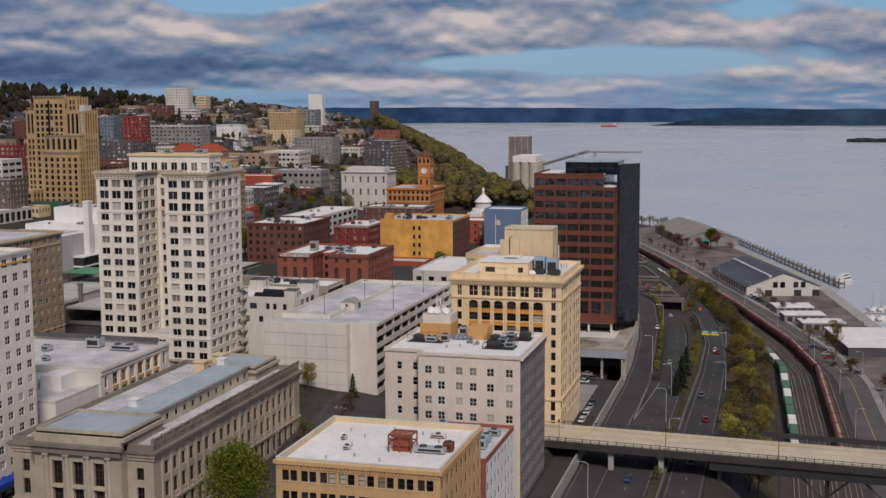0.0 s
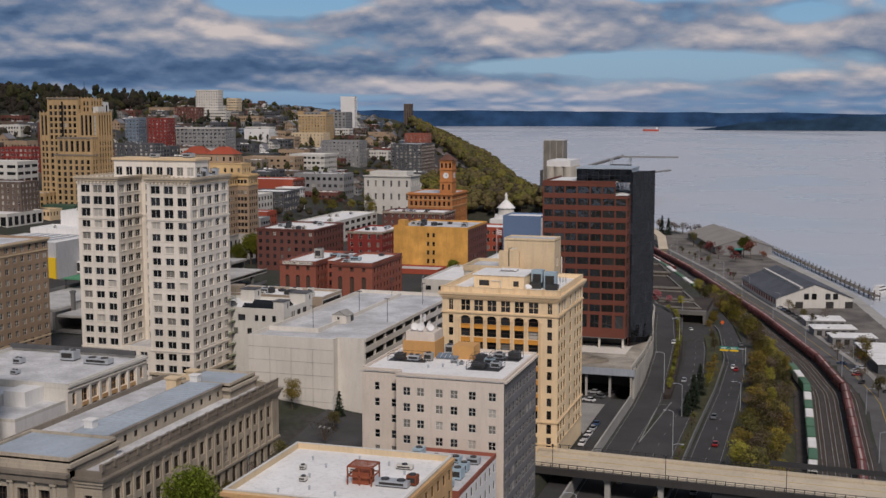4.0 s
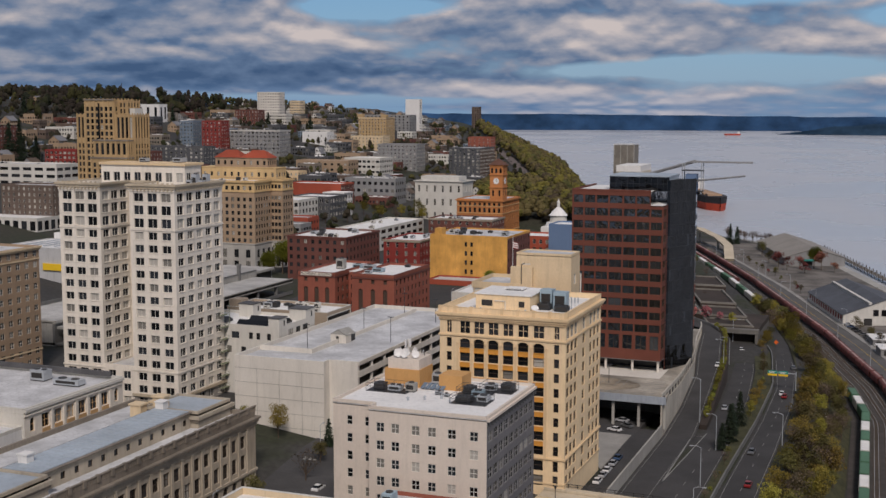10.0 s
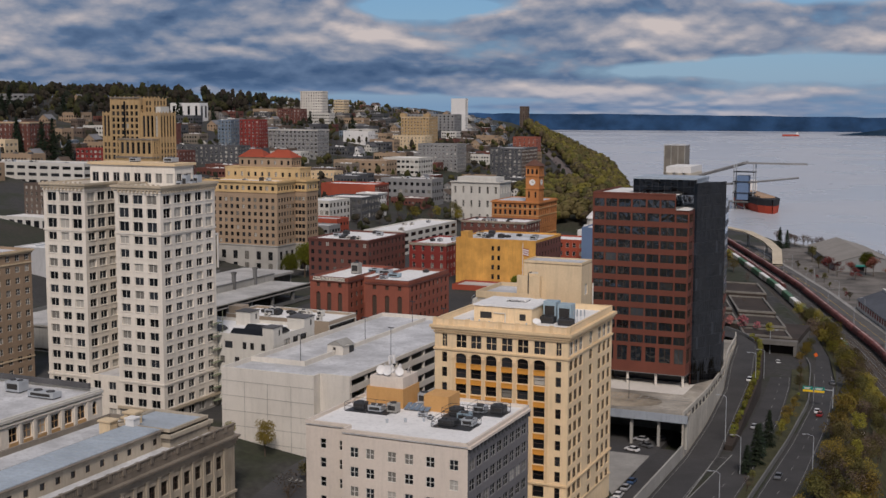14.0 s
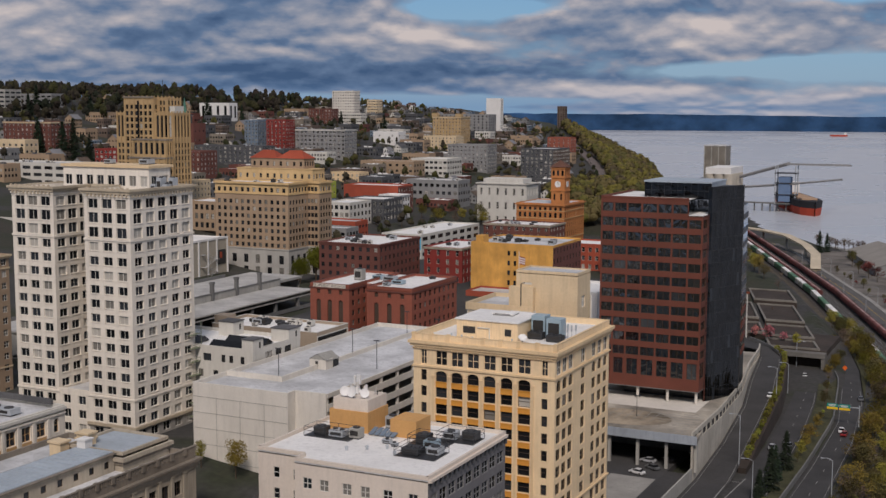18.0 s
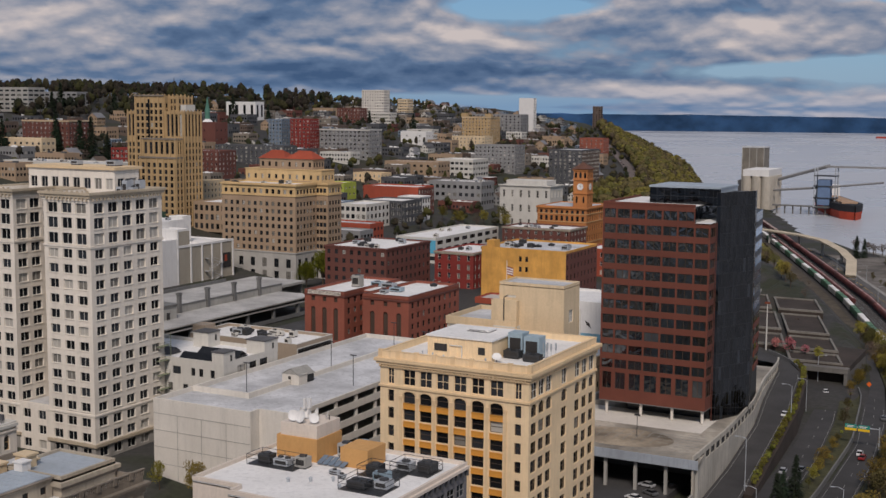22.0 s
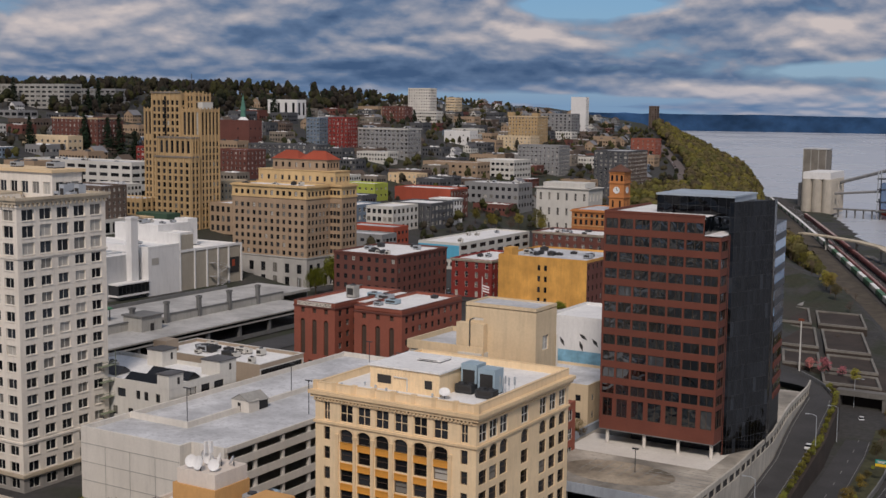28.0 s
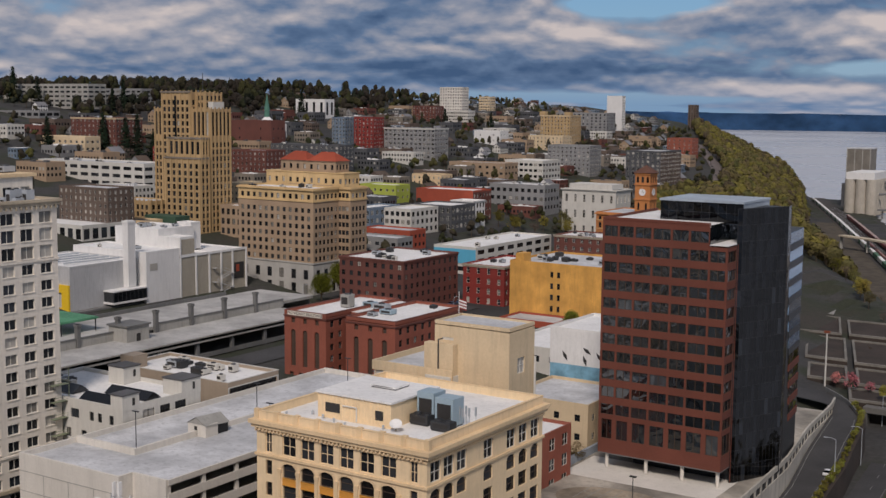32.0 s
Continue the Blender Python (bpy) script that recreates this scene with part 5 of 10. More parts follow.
def provident_block():
    """Red brick block of two parts with tall blind arches."""
    b = thing("brick_warehouse", "red brick office block with tall arched niches", "building")
    wall, fr, gl = P["red_brick"], P["frame_dark"], P["glass"]
    zb, zt = 62.0, 85.3
    y1 = 536.0
    for x0, x1, y0, n in ((-222.2, -205.8, 497.3, 3), (-199.4, -181.3, 499.0, 3)):
        W = x1 - x0
        rows = [(zb + 1, zb + 4, even(W, n + 1, 1.6, 1.0), (1, 2)), (zb + 6.0, zb + 17.5, even(W, n, 1.9, 1.2), (2, 5, "arch", 1.0)), (zt - 3.8, zt - 2.2, even(W, n, 1.5, 1.2), (1, 1))]
        facade(b, "s", x0, x1, y0, zb, zt - 1, rows, wall, P["frame_bronze"], mat("brown_infill", (0.085, 0.055, 0.042), var=0.15), depth=0.5, single=True)
        D = y1 - y0
        re = [(zb + 3.6 * k + 1.0, zb + 3.6 * k + 3.0, even(D, 9, 1.7, 1.0), (2, 2)) for k in range(6)]
        facade(b, "e", y0, y1, x1, zb, zt - 1, re, wall, fr, gl, depth=0.35, single=True)
        facade(b, "w", y0, y1, x0, zb, zt - 1, re, wall, fr, gl, depth=0.35, one=True)
        facade(b, "n", x0, x1, y1, zb, zt - 1, [(r[0], r[1], even(W, 4, 1.7), (2, 2)) for r in re], wall, fr, gl, one=True)
        flat_roof(b, x0, x1, y0, y1, zt, 0.9, P["roof_white"], wall, th=0.5, cap=P["dark_red_brick"])
        part("band", ring(x0, x1, y0, y1, 0.25, zt - 1.9, zt - 1.4), P["dark_red_brick"], b)
    facade(b, "s", -205.8, -199.4, 510.0, zb, zt - 1, [(zb + 3.6 * k + 1.0, zb + 3.6 * k + 3.0, even(6.4, 2, 1.7), (2, 2)) for k in range(6)], wall, fr, gl)
    part("link_roof", Shape().box(-205.8, -199.4, 510.3, y1, zt - 1.2, zt - 0.85), P["roof_white"], b)
    sg = Shape().box(-220.8, -207.2, 497.0, 497.28, zt - 1.35, zt - 0.1)
    board = part("sign_board", sg, P["cream_tile"], b, "pale sign board with dark letters")
    cu = bpy.data.curves.new("lettering", "FONT")
    cu.body, cu.size, cu.extrude, cu.align_x, cu.align_y = "PROVIDENT BUILDING", 1.35, 0.02, "CENTER", "CENTER"
    tmp = new("lettering_curve", cu)
    dg = bpy.context.evaluated_depsgraph_get()
    me = bpy.data.meshes.new_from_object(tmp.evaluated_get(dg))
    bpy.data.objects.remove(tmp)
    me.materials.clear()
    me.materials.append(P["frame_dark"])
    part("lettering", me, None, board, m=pose(-214.0, 496.97, zt - 0.72, 90, 0, 0))
    return b


provident_block()

block("brick_loft", "dark red brick loft building with rows of small windows", -285.3, -253.2, 605.8, 646, 63, 86.8, P["dark_red_brick"], P["roof_white"], P["frame_dark"], P["glass_dark"],
      floor=3.9, nx=8, ny=10, win=(1.7, 2.0), style=(2, 2), cornice=(P["dark_red_brick"], 0.4))
mustard = block("mustard_warehouse", "mustard painted warehouse with a patchy side wall", -219.0, -178.6, 631.0, 668, 63, 87.6, P["mustard"], P["roof_grey"], P["frame_dark"], P["glass_dark"],
      floor=4.4, nx=0, ny=9, win=(1.4, 2.2), sill=1.2, style=(1, 2), east_mat=P["dark_red_brick"])
for k, z in enumerate((68.5, 73.0, 77.5, 82.0)):
    for u in (-200.6, -197.6):
        part("window", window_mesh(1.2, 2.2, (1, 2), P["frame_dark"], P["glass_dark"], True)[0], None, mustard, m=pose(u, 630.95, z))
part("wall_tower", Shape().box(-216.5, -212.8, 631.2, 637, 87.0, 90.5), P["mustard"], mustard)
block("victorian_building", "dark red Victorian brick building with ornate arched windows", -251.8, -231.5, 648, 684, 63, 82.0, P["bright_red"], P["roof_white"], P["frame_white"], P["glass"],
      floor=4.2, nx=4, ny=9, win=(1.5, 2.5), style=(1, 2), cornice=(P["stone"], 0.5))
block("brick_row_building", "red brick building with white trim and parapet", -282.3, -240, 787, 812, 62, 80.6, P["dark_red_brick"], P["roof_white"], P["frame_white"], P["glass"],
      floor=4.0, nx=9, ny=5, win=(1.8, 2.1), style=(2, 2), cornice=(P["stone"], 0.5))
cyanb = block("parking_building", "low white concrete building with wide openings and a cyan front", -316, -291, 722, 800, 63, 78.8, P["offwhite"], P["roof_white"], P["frame_dark"], P["glass_dark"],
      floor=4.2, nx=4, ny=8, win=(6.5, 2.2), sill=1.2, style=(3, 1))
part("cyan_front", Shape().box(-315.8, -291.2, 721.7, 722.0, 70.5, 77.5), P["cyan"], cyanb, "cyan painted mural front")


def winthrop():
    """Large old hotel: grey stone foot, brown brick shaft, cream crown and red roof."""
    b = thing("old_hotel", "old brick hotel with grey stone base and red tile roof", "hotel")
    fr, gl = P["frame_dark"], P["glass"]
    crown, base = mat("buff_terracotta", (0.60, 0.42, 0.21), var=0.1, grime=0.35), mat("grey_stone", (0.42, 0.405, 0.375), var=0.12, grime=0.4)
    zb, zt = 64.0, 111.8
    fl = 3.55

    def wing(x0, x1, y0, y1, nx, ny):
        W, D = x1 - x0, y1 - y0
        for side, a0, a1, pl, n in (("s", x0, x1, y0, nx), ("e", y0, y1, x1, ny), ("w", y0, y1, x0, ny), ("n", x0, x1, y1, nx)):
            L_ = a1 - a0
            c = even(L_, n, 1.7, 0.8)
            cw = even(L_, max(2, n // 2), 2.6, 0.8)
            facade(b, side, a0, a1, pl, zb, 79.0, [(zb + 1.5, zb + 6.0, cw, (2, 2)), (zb + 7.8, zb + 12.0, cw, (2, 2))], base, fr, gl, one=True, name="stone_base")
            facade(b, side, a0, a1, pl, 79.0, 106.2, [(79.9 + fl * k, 81.9 + fl * k, c, (1, 2)) for k in range(7)], P["grey_tan"], fr, gl, one=True, name="brick_wall")
            facade(b, side, a0, a1, pl, 106.2, zt - 1, [(107.1, 109.2, c, (1, 2))], crown, fr, gl, one=True, name="cream_wall")
        part("band", ring(x0, x1, y0, y1, 0.3, 78.7, 79.3), base, b)
        part("band", ring(x0, x1, y0, y1, 0.35, 105.9, 106.5), crown, b)
        part("cornice", ring(x0, x1, y0, y1, 0.7, zt - 0.9, zt - 0.2), crown, b)
        flat_roof(b, x0, x1, y0, y1, zt + 0.2, 0.8, P["roof_white"], crown, th=0.4)
    wing(-357.5, -314.0, 624.0, 642.0, 12, 6)
    wing(-317.5, -307.5, 642.02, 654.0, 4, 4)
    wing(-357.5, -343.5, 642.02, 654.0, 5, 4)
    part("middle", Shape().box(-343.4, -317.6, 642.5, 653.8, zb, zt + 0.5), P["grey_tan"], b)
    # crown storeys and red roof
    for cm, x0, x1, y0, y1, z0, z1, n in ((crown, -357, -311.5, 642.6, 653.6, 111.5, 117.6, 11), (P["grey_tan"], -349, -317, 643.6, 653.0, 117.6, 122.6, 8)):
        facade(b, "s", x0, x1, y0, z0, z1, [(z0 + 1.6, z0 + 3.8, even(x1 - x0, n, 1.4), (1, 2))], cm, fr, gl, one=True, name="crown_wall")
        facade(b, "e", y0, y1, x1, z0, z1, [(z0 + 1.6, z0 + 3.8, even(y1 - y0, 4, 1.4), (1, 2))], cm, fr, gl, one=True, name="crown_wall")
        part("crown_wall", Shape().box(x0, x0 + 0.3, y0 + 0.4, y1, z0, z1).box(x0, x1, y1, y1 + 0.3, z0, z1), cm, b)
        part("crown_roof", Shape().box(x0 - 0.3, x1 + 0.3, y0 - 0.3, y1 + 0.3, z1, z1 + 0.4), cm, b)
    s = Shape()
    for x0, x1 in ((-349.6, -333.0), (-333.4, -316.4)):
        y0, y1, z0, z1 = 643.0, 653.6, 123.0, 127.0
        ym = (y0 + y1) / 2
        r0, r1 = (x0 + 5, ym, z1), (x1 - 5, ym, z1)
        s.face([(x0, y0, z0), (x1, y0, z0), r1, r0]), s.face([(x1, y1, z0), (x0, y1, z0), r0, r1]), s.face([(x1, y0, z0), (x1, y1, z0), r1]), s.face([(x0, y1, z0), (x0, y0, z0), r0])
    part("tile_roof", s, P["roof_red"], b, "red tile hip roof")
    return b


winthrop()


def deco_tower():
    """Stepped art deco tower of gold brick with dark window strips."""
    b = thing("art_deco_tower", "stepped art deco tower of golden brick with dark window strips", "tower")
    wall, fr, gl = P["gold_brick"], P["frame_dark"], P["glass_dark"]

    def vol(x0, x1, y0, y1, z0, z1, nx, ny, strips=0.0, fl=3.6):
        for side, a0, a1, pl, n in (("s", x0, x1, y0, nx), ("e", y0, y1, x1, ny), ("w", y0, y1, x0, ny), ("n", x0, x1, y1, nx)):
            rows = []
            z = z0 + 0.6
            L_ = a1 - a0
            c = even(L_, n, min(2.0, (L_ - 1.4) / n * 0.60), 0.7)
            while z + 2.6 < z1 - strips - 0.6:
                rows.append((z, z + 2.45, c, (1, 2)))
                z += fl
            if strips:
                rows.append((z1 - strips + 0.4, z1 - 1.6, c, (1, 5)))
            facade(b, side, a0, a1, pl, z0, z1 - 1.05, rows, wall, fr, gl, depth=0.4, one=True)
        flat_roof(b, x0, x1, y0, y1, z1, 0.7, P["roof_grey"], wall, th=0.5)
        s = Shape()
        w = (x1 - x0 - 1.4) / nx
        for k in range(nx + 1):
            u = x0 + 0.7 + w * k
            s.box(u - w * 0.13, u + w * 0.13, y0 - 0.35, y0, z0, z1 + 0.8)
        w = (y1 - y0 - 1.4) / ny
        for k in range(ny + 1):
            u = y0 + 0.7 + w * k
            s.box(x1, x1 + 0.35, u - w * 0.13, u + w * 0.13, z0, z1 + 0.8)
        part("pier", s, wall, b, stuff=True)
    vol(-461.5, -455.02, 672.6, 688.0, 82, 145.4, 2, 5, 14)
    vol(-455.0, -434.0, 671.7, 690.0, 82, 154.0, 6, 5, 0)
    vol(-433.98, -421.0, 672.6, 688.0, 82, 145.4, 4, 5, 14)
    vol(-433.98, -428.0, 676.0, 689.0, 145.5, 153.4, 2, 4, 0)
    vol(-446.0, -420.5, 664.5, 671.6, 82, 120.4, 6, 2, 0)
    vol(-445.0, -421.0, 666.0, 671.6, 120.45, 130.4, 6, 2, 8.5)
    part("window_strip", Shape().box(-445.1, -443.9, 671.25, 671.42, 130.5, 152.0), P["glass_dark"], b, "dark vertical window strip")
    for xa, xb, za in ((-455.3, -433.7, 153.6), (-446.3, -420.2, 119.9), (-445.3, -420.7, 130.0)):
        part("coping", Shape().box(xa, xb, 671.1 if za > 150 else 664.0 if za < 125 else 665.5, 671.6, za, za + 0.9), P["stone_dark"], b)
    vol(-475.0, -447.2, 655.0, 671.6, 82, 98.0, 8, 4)
    part("green_roof_house", Shape().box(-446, -424, 650, 660, 80, 91.5), mat("dull_green_cladding", (0.05, 0.10, 0.065), var=0.1), b, "dull green low extension")
    part("mast", Shape().tube((-437.0, 684.0, 153), (-437.0, 684.0, 164), 0.15), P["steel_dark"], b)
    part("roof_house", Shape().box(-427.5, -424, 678, 686, 144.6, 149.0), P["offwhite"], b)
    return b


deco_tower()


def theatre():
    """White theatre block of several volumes, with beige panels between fins on its street side."""
    b = thing("theatre", "white windowless theatre block with beige panels between fins", "building")
    white, beige = P["white"], mat("beige_panel", (0.40, 0.36, 0.29), var=0.06, grime=0.3, streak=0.3)
    pale = mat("pale_grey_paint", (0.50, 0.50, 0.50), var=0.06, grime=0.35, streak=0.4)
    vols = (("hall", -383, -340, 551, 569.4, 62, 89.4, white), ("panel_block", -352, -340.5, 569.45, 578.5, 62, 93.6, white), ("fly_tower", -378, -352.05, 569.45, 590, 62, 96.4, white),
            ("side_hall", -378, -340.5, 590.05, 610, 62, 85.8, white), ("side_hall", -352, -340.5, 578.55, 590, 62, 85.8, white), ("stage_house", -386, -345, 517, 550.9, 60, 86.6, pale), ("stair_block", -362, -354, 590.1, 596, 85.8, 97.5, white))
    for n, x0, x1, y0, y1, z0, z1, m in vols:
        part(n, Shape().box(x0, x1, y0, y1, z0, z1 - 0.85), m, b)
        flat_roof(b, x0, x1, y0, y1, z1, 0.5, P["roof_white"], m, th=0.4)
    ys = (569.6, 578.6, 586.4, 593.6, 600.6, 609.2)
    for k, yy in enumerate(ys):
        part("fin", Shape().box(-340.5, -339.8, yy, yy + 0.7, 60, 93.6 if k == 0 else 86.0), white, b)
    for k in range(5):
        part("panel", Shape().box(-340.5, -340.2, ys[k] + 0.9, ys[k + 1] - 0.2, 62, 85.2), beige, b)
    part("panel", Shape().box(-340.5, -340.2, 570.4, 578.2, 86.4, 92.6), beige, b)
    part("fascia", Shape().box(-340.5, -339.9, 569.6, 609.9, 85.2, 86.2), white, b)
    part("window", Shape().box(-340.05, -339.9, 553.0, 557.0, 81.6, 84.4), P["glass_dark"], b)
    part("sign_panel", Shape().box(-340.2, -340.0, 602.0, 608.0, 73.0, 80.0), P["frame_dark"], b, "black poster panel with a red mark")
    part("sign_mark", Shape().box(-340.0, -339.95, 603.2, 605.0, 76.0, 79.0), P["roof_red"], b)
    part("yellow_frame", Shape().box(-349, -345, 516.2, 517, 68, 79.5).box(-362, -349, 516.2, 517, 76.5, 79.5).box(-362, -349, 516.2, 517, 68, 70.5), P["yellow"], b, "bright yellow panel frame")
    g = part("glass_box", Shape().box(-345, -339.6, 533.5, 550.8, 71.2, 75.2), P["glass_tower"], b, "dark glazed link box")
    part("box_floor", Shape().box(-345, -339.4, 533.3, 550.9, 70.4, 71.2).box(-345, -339.4, 533.3, 550.9, 75.2, 75.7), white, g)
    m = Shape()
    for k in range(9):
        m.box(-339.6, -339.5, 533.6 + k * 2.12, 533.75 + k * 2.12, 71.2, 75.2)
    part("mullion", m, P["steel_dark"], g)
    part("plinth", Shape().box(-345, -341.5, 517, 551, 60, 69.5), P["concrete_dark"], b)
    part("shaft", Shape().box(-345, -342.0, 543.6, 547.4, 75.8, 101.8).box(-345.2, -341.8, 543.4, 547.6, 101.2, 102.2), white, b)
    # iron stair in front of the panels
    s = Shape()
    for k in range(5):
        z = 64 + 3.0 * k
        a, c = (590.0, 599.0) if k % 2 else (599.0, 590.0)
        s.tube((-338.8, a, z), (-338.8, c, z + 3.0), 0.14, 5).tube((-338.8, a, z + 1.1), (-338.8, c, z + 4.1), 0.07, 5)
        s.box(-340, -338.4, min(a, c) - 1.6 if c < a else max(a, c), min(a, c) if c < a else max(a, c) + 1.6, z + 2.9, z + 3.05)
    part("iron_stair", s, pale, b, "pale grey iron stair")
    for k in range(5):
        z, m = 86.6, Shape()
        m.tube((-377 + k * 6.0, 521, z + 0.3), (-375 + k * 6.0, 547, z + 0.3), 0.35, 6)
        part("roof_pipe", m, P["steel"], b, "grey roof pipe")
    return b


theatre()


def viaduct_garage():
    """Long two-deck parking structure beside the street."""
    b = thing("parking_deck", "long concrete parking deck with columns and tall stub pylons", "garage")
    x0, xp, x1, y0, y1 = -306, -278, -258, 420, 560
    part("deck", Shape().box(xp, x1, y0, y1, 71.2, 72.0), P["concrete"], b)
    part("deck", Shape().box(x0, x1 - 1, y0, y1, 65.2, 65.9), P["concrete_dark"], b)
    part("upper_deck", Shape().box(x0, xp - 0.5, y0, y1 + 20, 73.0, 74.0), P["concrete"], b)
    part("surface", Shape().box(xp, x1 - 0.5, y0 + 0.2, y1 - 0.2, 72.0, 72.06), mat("worn_deck", (0.44, 0.43, 0.41), var=0.22, grime=0.6, scale=0.3), b)
    part("surface", Shape().box(x0 + 0.5, xp - 0.6, y0 + 0.2, y1 + 19.8, 74.0, 74.06), MATS["worn_deck"], b)
    part("edge_beam", Shape().box(x1 - 0.4, x1, y0, y1, 70.6, 72.5), P["concrete"], b)
    part("low_rail", Shape().box(x1 - 0.3, x1 - 0.05, y0, y1, 65.4, 66.9), P["concrete_dark"], b)
    part("back_wall", Shape().box(xp - 2, xp - 1, y0, y1, 58, 73).box(x0, x0 + 0.5, y0, y1, 58, 75.4), P["concrete_dark"], b)
    part("end_wall", Shape().box(x0 + .5, xp - 2, y0, y0 + 0.5, 58, 73.4), P["concrete"], b)
    part("end_wall", Shape().box(x0 + .5, xp - 2, y1 + 19.5, y1 + 20, 58, 73.4), P["concrete"], b)
    k = 0
    yy = y0 + 10
    while yy < y1:
        part("column", Shape().box(x1 - 1.7, x1 - 0.5, yy, yy + 1.2, 57, 71.2), P["concrete_dark"], b)
        part("pylon", Shape().box(xp - 0.7, xp + 0.7, yy, yy + 1.3, 72.0, 79.6).box(xp - 0.9, xp + 0.9, yy - 0.2, yy + 1.5, 78.8, 79.6), P["concrete_dark"], b)
        if k != 3:
            part("parapet_panel", Shape().box(xp - 0.2, xp + 0.2, yy + 1.5, yy + 16.2, 72.06, 74.8), P["concrete"], b)
            part("coping", Shape().box(xp - 0.4, xp + 0.4, yy + 1.5, yy + 16.2, 74.8, 75.2), P["concrete_dark"], b)
        yy += 16.5
        k += 1
    part("stair_house", Shape().box(-280, -271.5, 478, 487.5, 72.06, 77.0), P["concrete"], b)
    part("stair_house_roof", Shape().box(-280.5, -271, 477.5, 488, 77.0, 77.5), P["concrete_dark"], b)
    part("stair_door", Shape().box(-271.5, -271.35, 482, 483.6, 72.06, 74.6), P["frame_dark"], b)
    c = thing("canopy", "green corrugated canopy roof beside the parking deck", "canopy")
    s = Shape()
    for k in range(16):
        s.prism([(-306.0, 465 + k * 1.0), (-288.0, 465 + k * 1.0), (-288.0, 465.5 + k * 1.0), (-306.0, 465.5 + k * 1.0)], 78.2, 78.8)
        s.prism([(-306.0, 465.5 + k * 1.0), (-288.0, 465.5 + k * 1.0), (-288.0, 466 + k * 1.0), (-306.0, 466 + k * 1.0)], 78.0, 78.5)
    part("sheet_roof", s, mat("green_sheet", (0.10, 0.30, 0.17), rough=0.5, var=0.15), c, stuff=True)
    for xx, yq in ((-305.2, 466), (-288.5, 466), (-305.2, 480), (-288.5, 480)):
        part("post", Shape().box(xx - 0.15, xx + 0.15, yq - 0.15, yq + 0.15, 74.06, 78.1), P["steel_dark"], c)
    return b


viaduct_garage()


def low_white_building():
    b = thing("low_white_building", "low white commercial building with dark rooflights and stair houses", "building")
    wall, fr, gl = P["offwhite"], P["frame_dark"], P["glass"]
    x0, x1, y0, y1, zb, zt = -206.0, -167.3, 381.6, 404.4, 58, 85.6
    facade(b, "s", x0, x1, y0, zb, zt - 1.2, [(81.4, 83.4, [(9.0, 11.0), (16.0, 17.4), (18.6, 20.0), (22.6, 25.2), (28.5, 29.8), (31.0, 32.3), (34.6, 35.9)], (2, 1)), (77.0, 79.0, even(38.7, 8, 1.6), (2, 1))], wall, fr, gl, single=True)
    facade(b, "e", y0, y1, x1, zb, zt - 1.2, [(82.2, 84.0, [(5.6, 9.0), (10.6, 13.6), (15.0, 18.4)], (2, 1))], wall, fr, gl, single=True)
    facade(b, "n", x0, x1, y1, zb, zt - 1.2, [(81, 83, even(38.7, 8, 1.6), (2, 1))], wall, fr, gl, one=True)
    facade(b, "w", y0, y1, x0, zb, zt - 1.2, [(81, 83, even(22.8, 5, 1.6), (2, 1))], wall, fr, gl, one=True)
    flat_roof(b, x0, x1, y0, y1, zt, 0.9, P["roof_white"], wall, th=0.3)
    for xa, xb, ya, yb, z in ((-170.8, -167.25, 381.55, 386.2, 88.0), (-173.0, -167.25, 398.6, 404.45, 88.2), (-191, -186, 399, 404, 88.6)):
        h = part("stair_house", Shape().box(xa, xb, ya, yb, zt - 0.9, z), wall, b)
        part("stair_roof", Shape().box(xa - 0.2, xb + 0.2, ya - 0.2, yb + 0.2, z, z + 0.25), P["roof_dark"], h)
        part("stair_window", Shape().box(xb, xb + 0.05, (ya + yb) / 2 + 0.4, (ya + yb) / 2 + 1.1, z - 2.4, z - 0.8), fr, h)
    for xa, ya, n in ((-183, 383.2, 11.0), (-183, 390.5, 13.0), (-199, 386.0, 11.0)):
        s = Shape()
        s.face([(xa, ya, zt - 0.7), (xa + n, ya, zt - 0.7), (xa + n, ya + 2.4, zt + 0.9), (xa, ya + 2.4, zt + 0.9)])
        s.face([(xa, ya + 4.6, zt - 0.4), (xa, ya + 2.4, zt + 0.9), (xa + n, ya + 2.4, zt + 0.9), (xa + n, ya + 4.6, zt - 0.4)])
        s.face([(xa + n, ya, zt - 0.7), (xa + n, ya + 4.6, zt - 0.7), (xa + n, ya + 2.4, zt + 0.9)]), s.face([(xa, ya, zt - 0.7), (xa, ya + 2.4, zt + 0.9), (xa, ya + 4.6, zt - 0.7)])
        part("rooflight", s, P["glass_dark"], b, "dark glazed ridge rooflight")


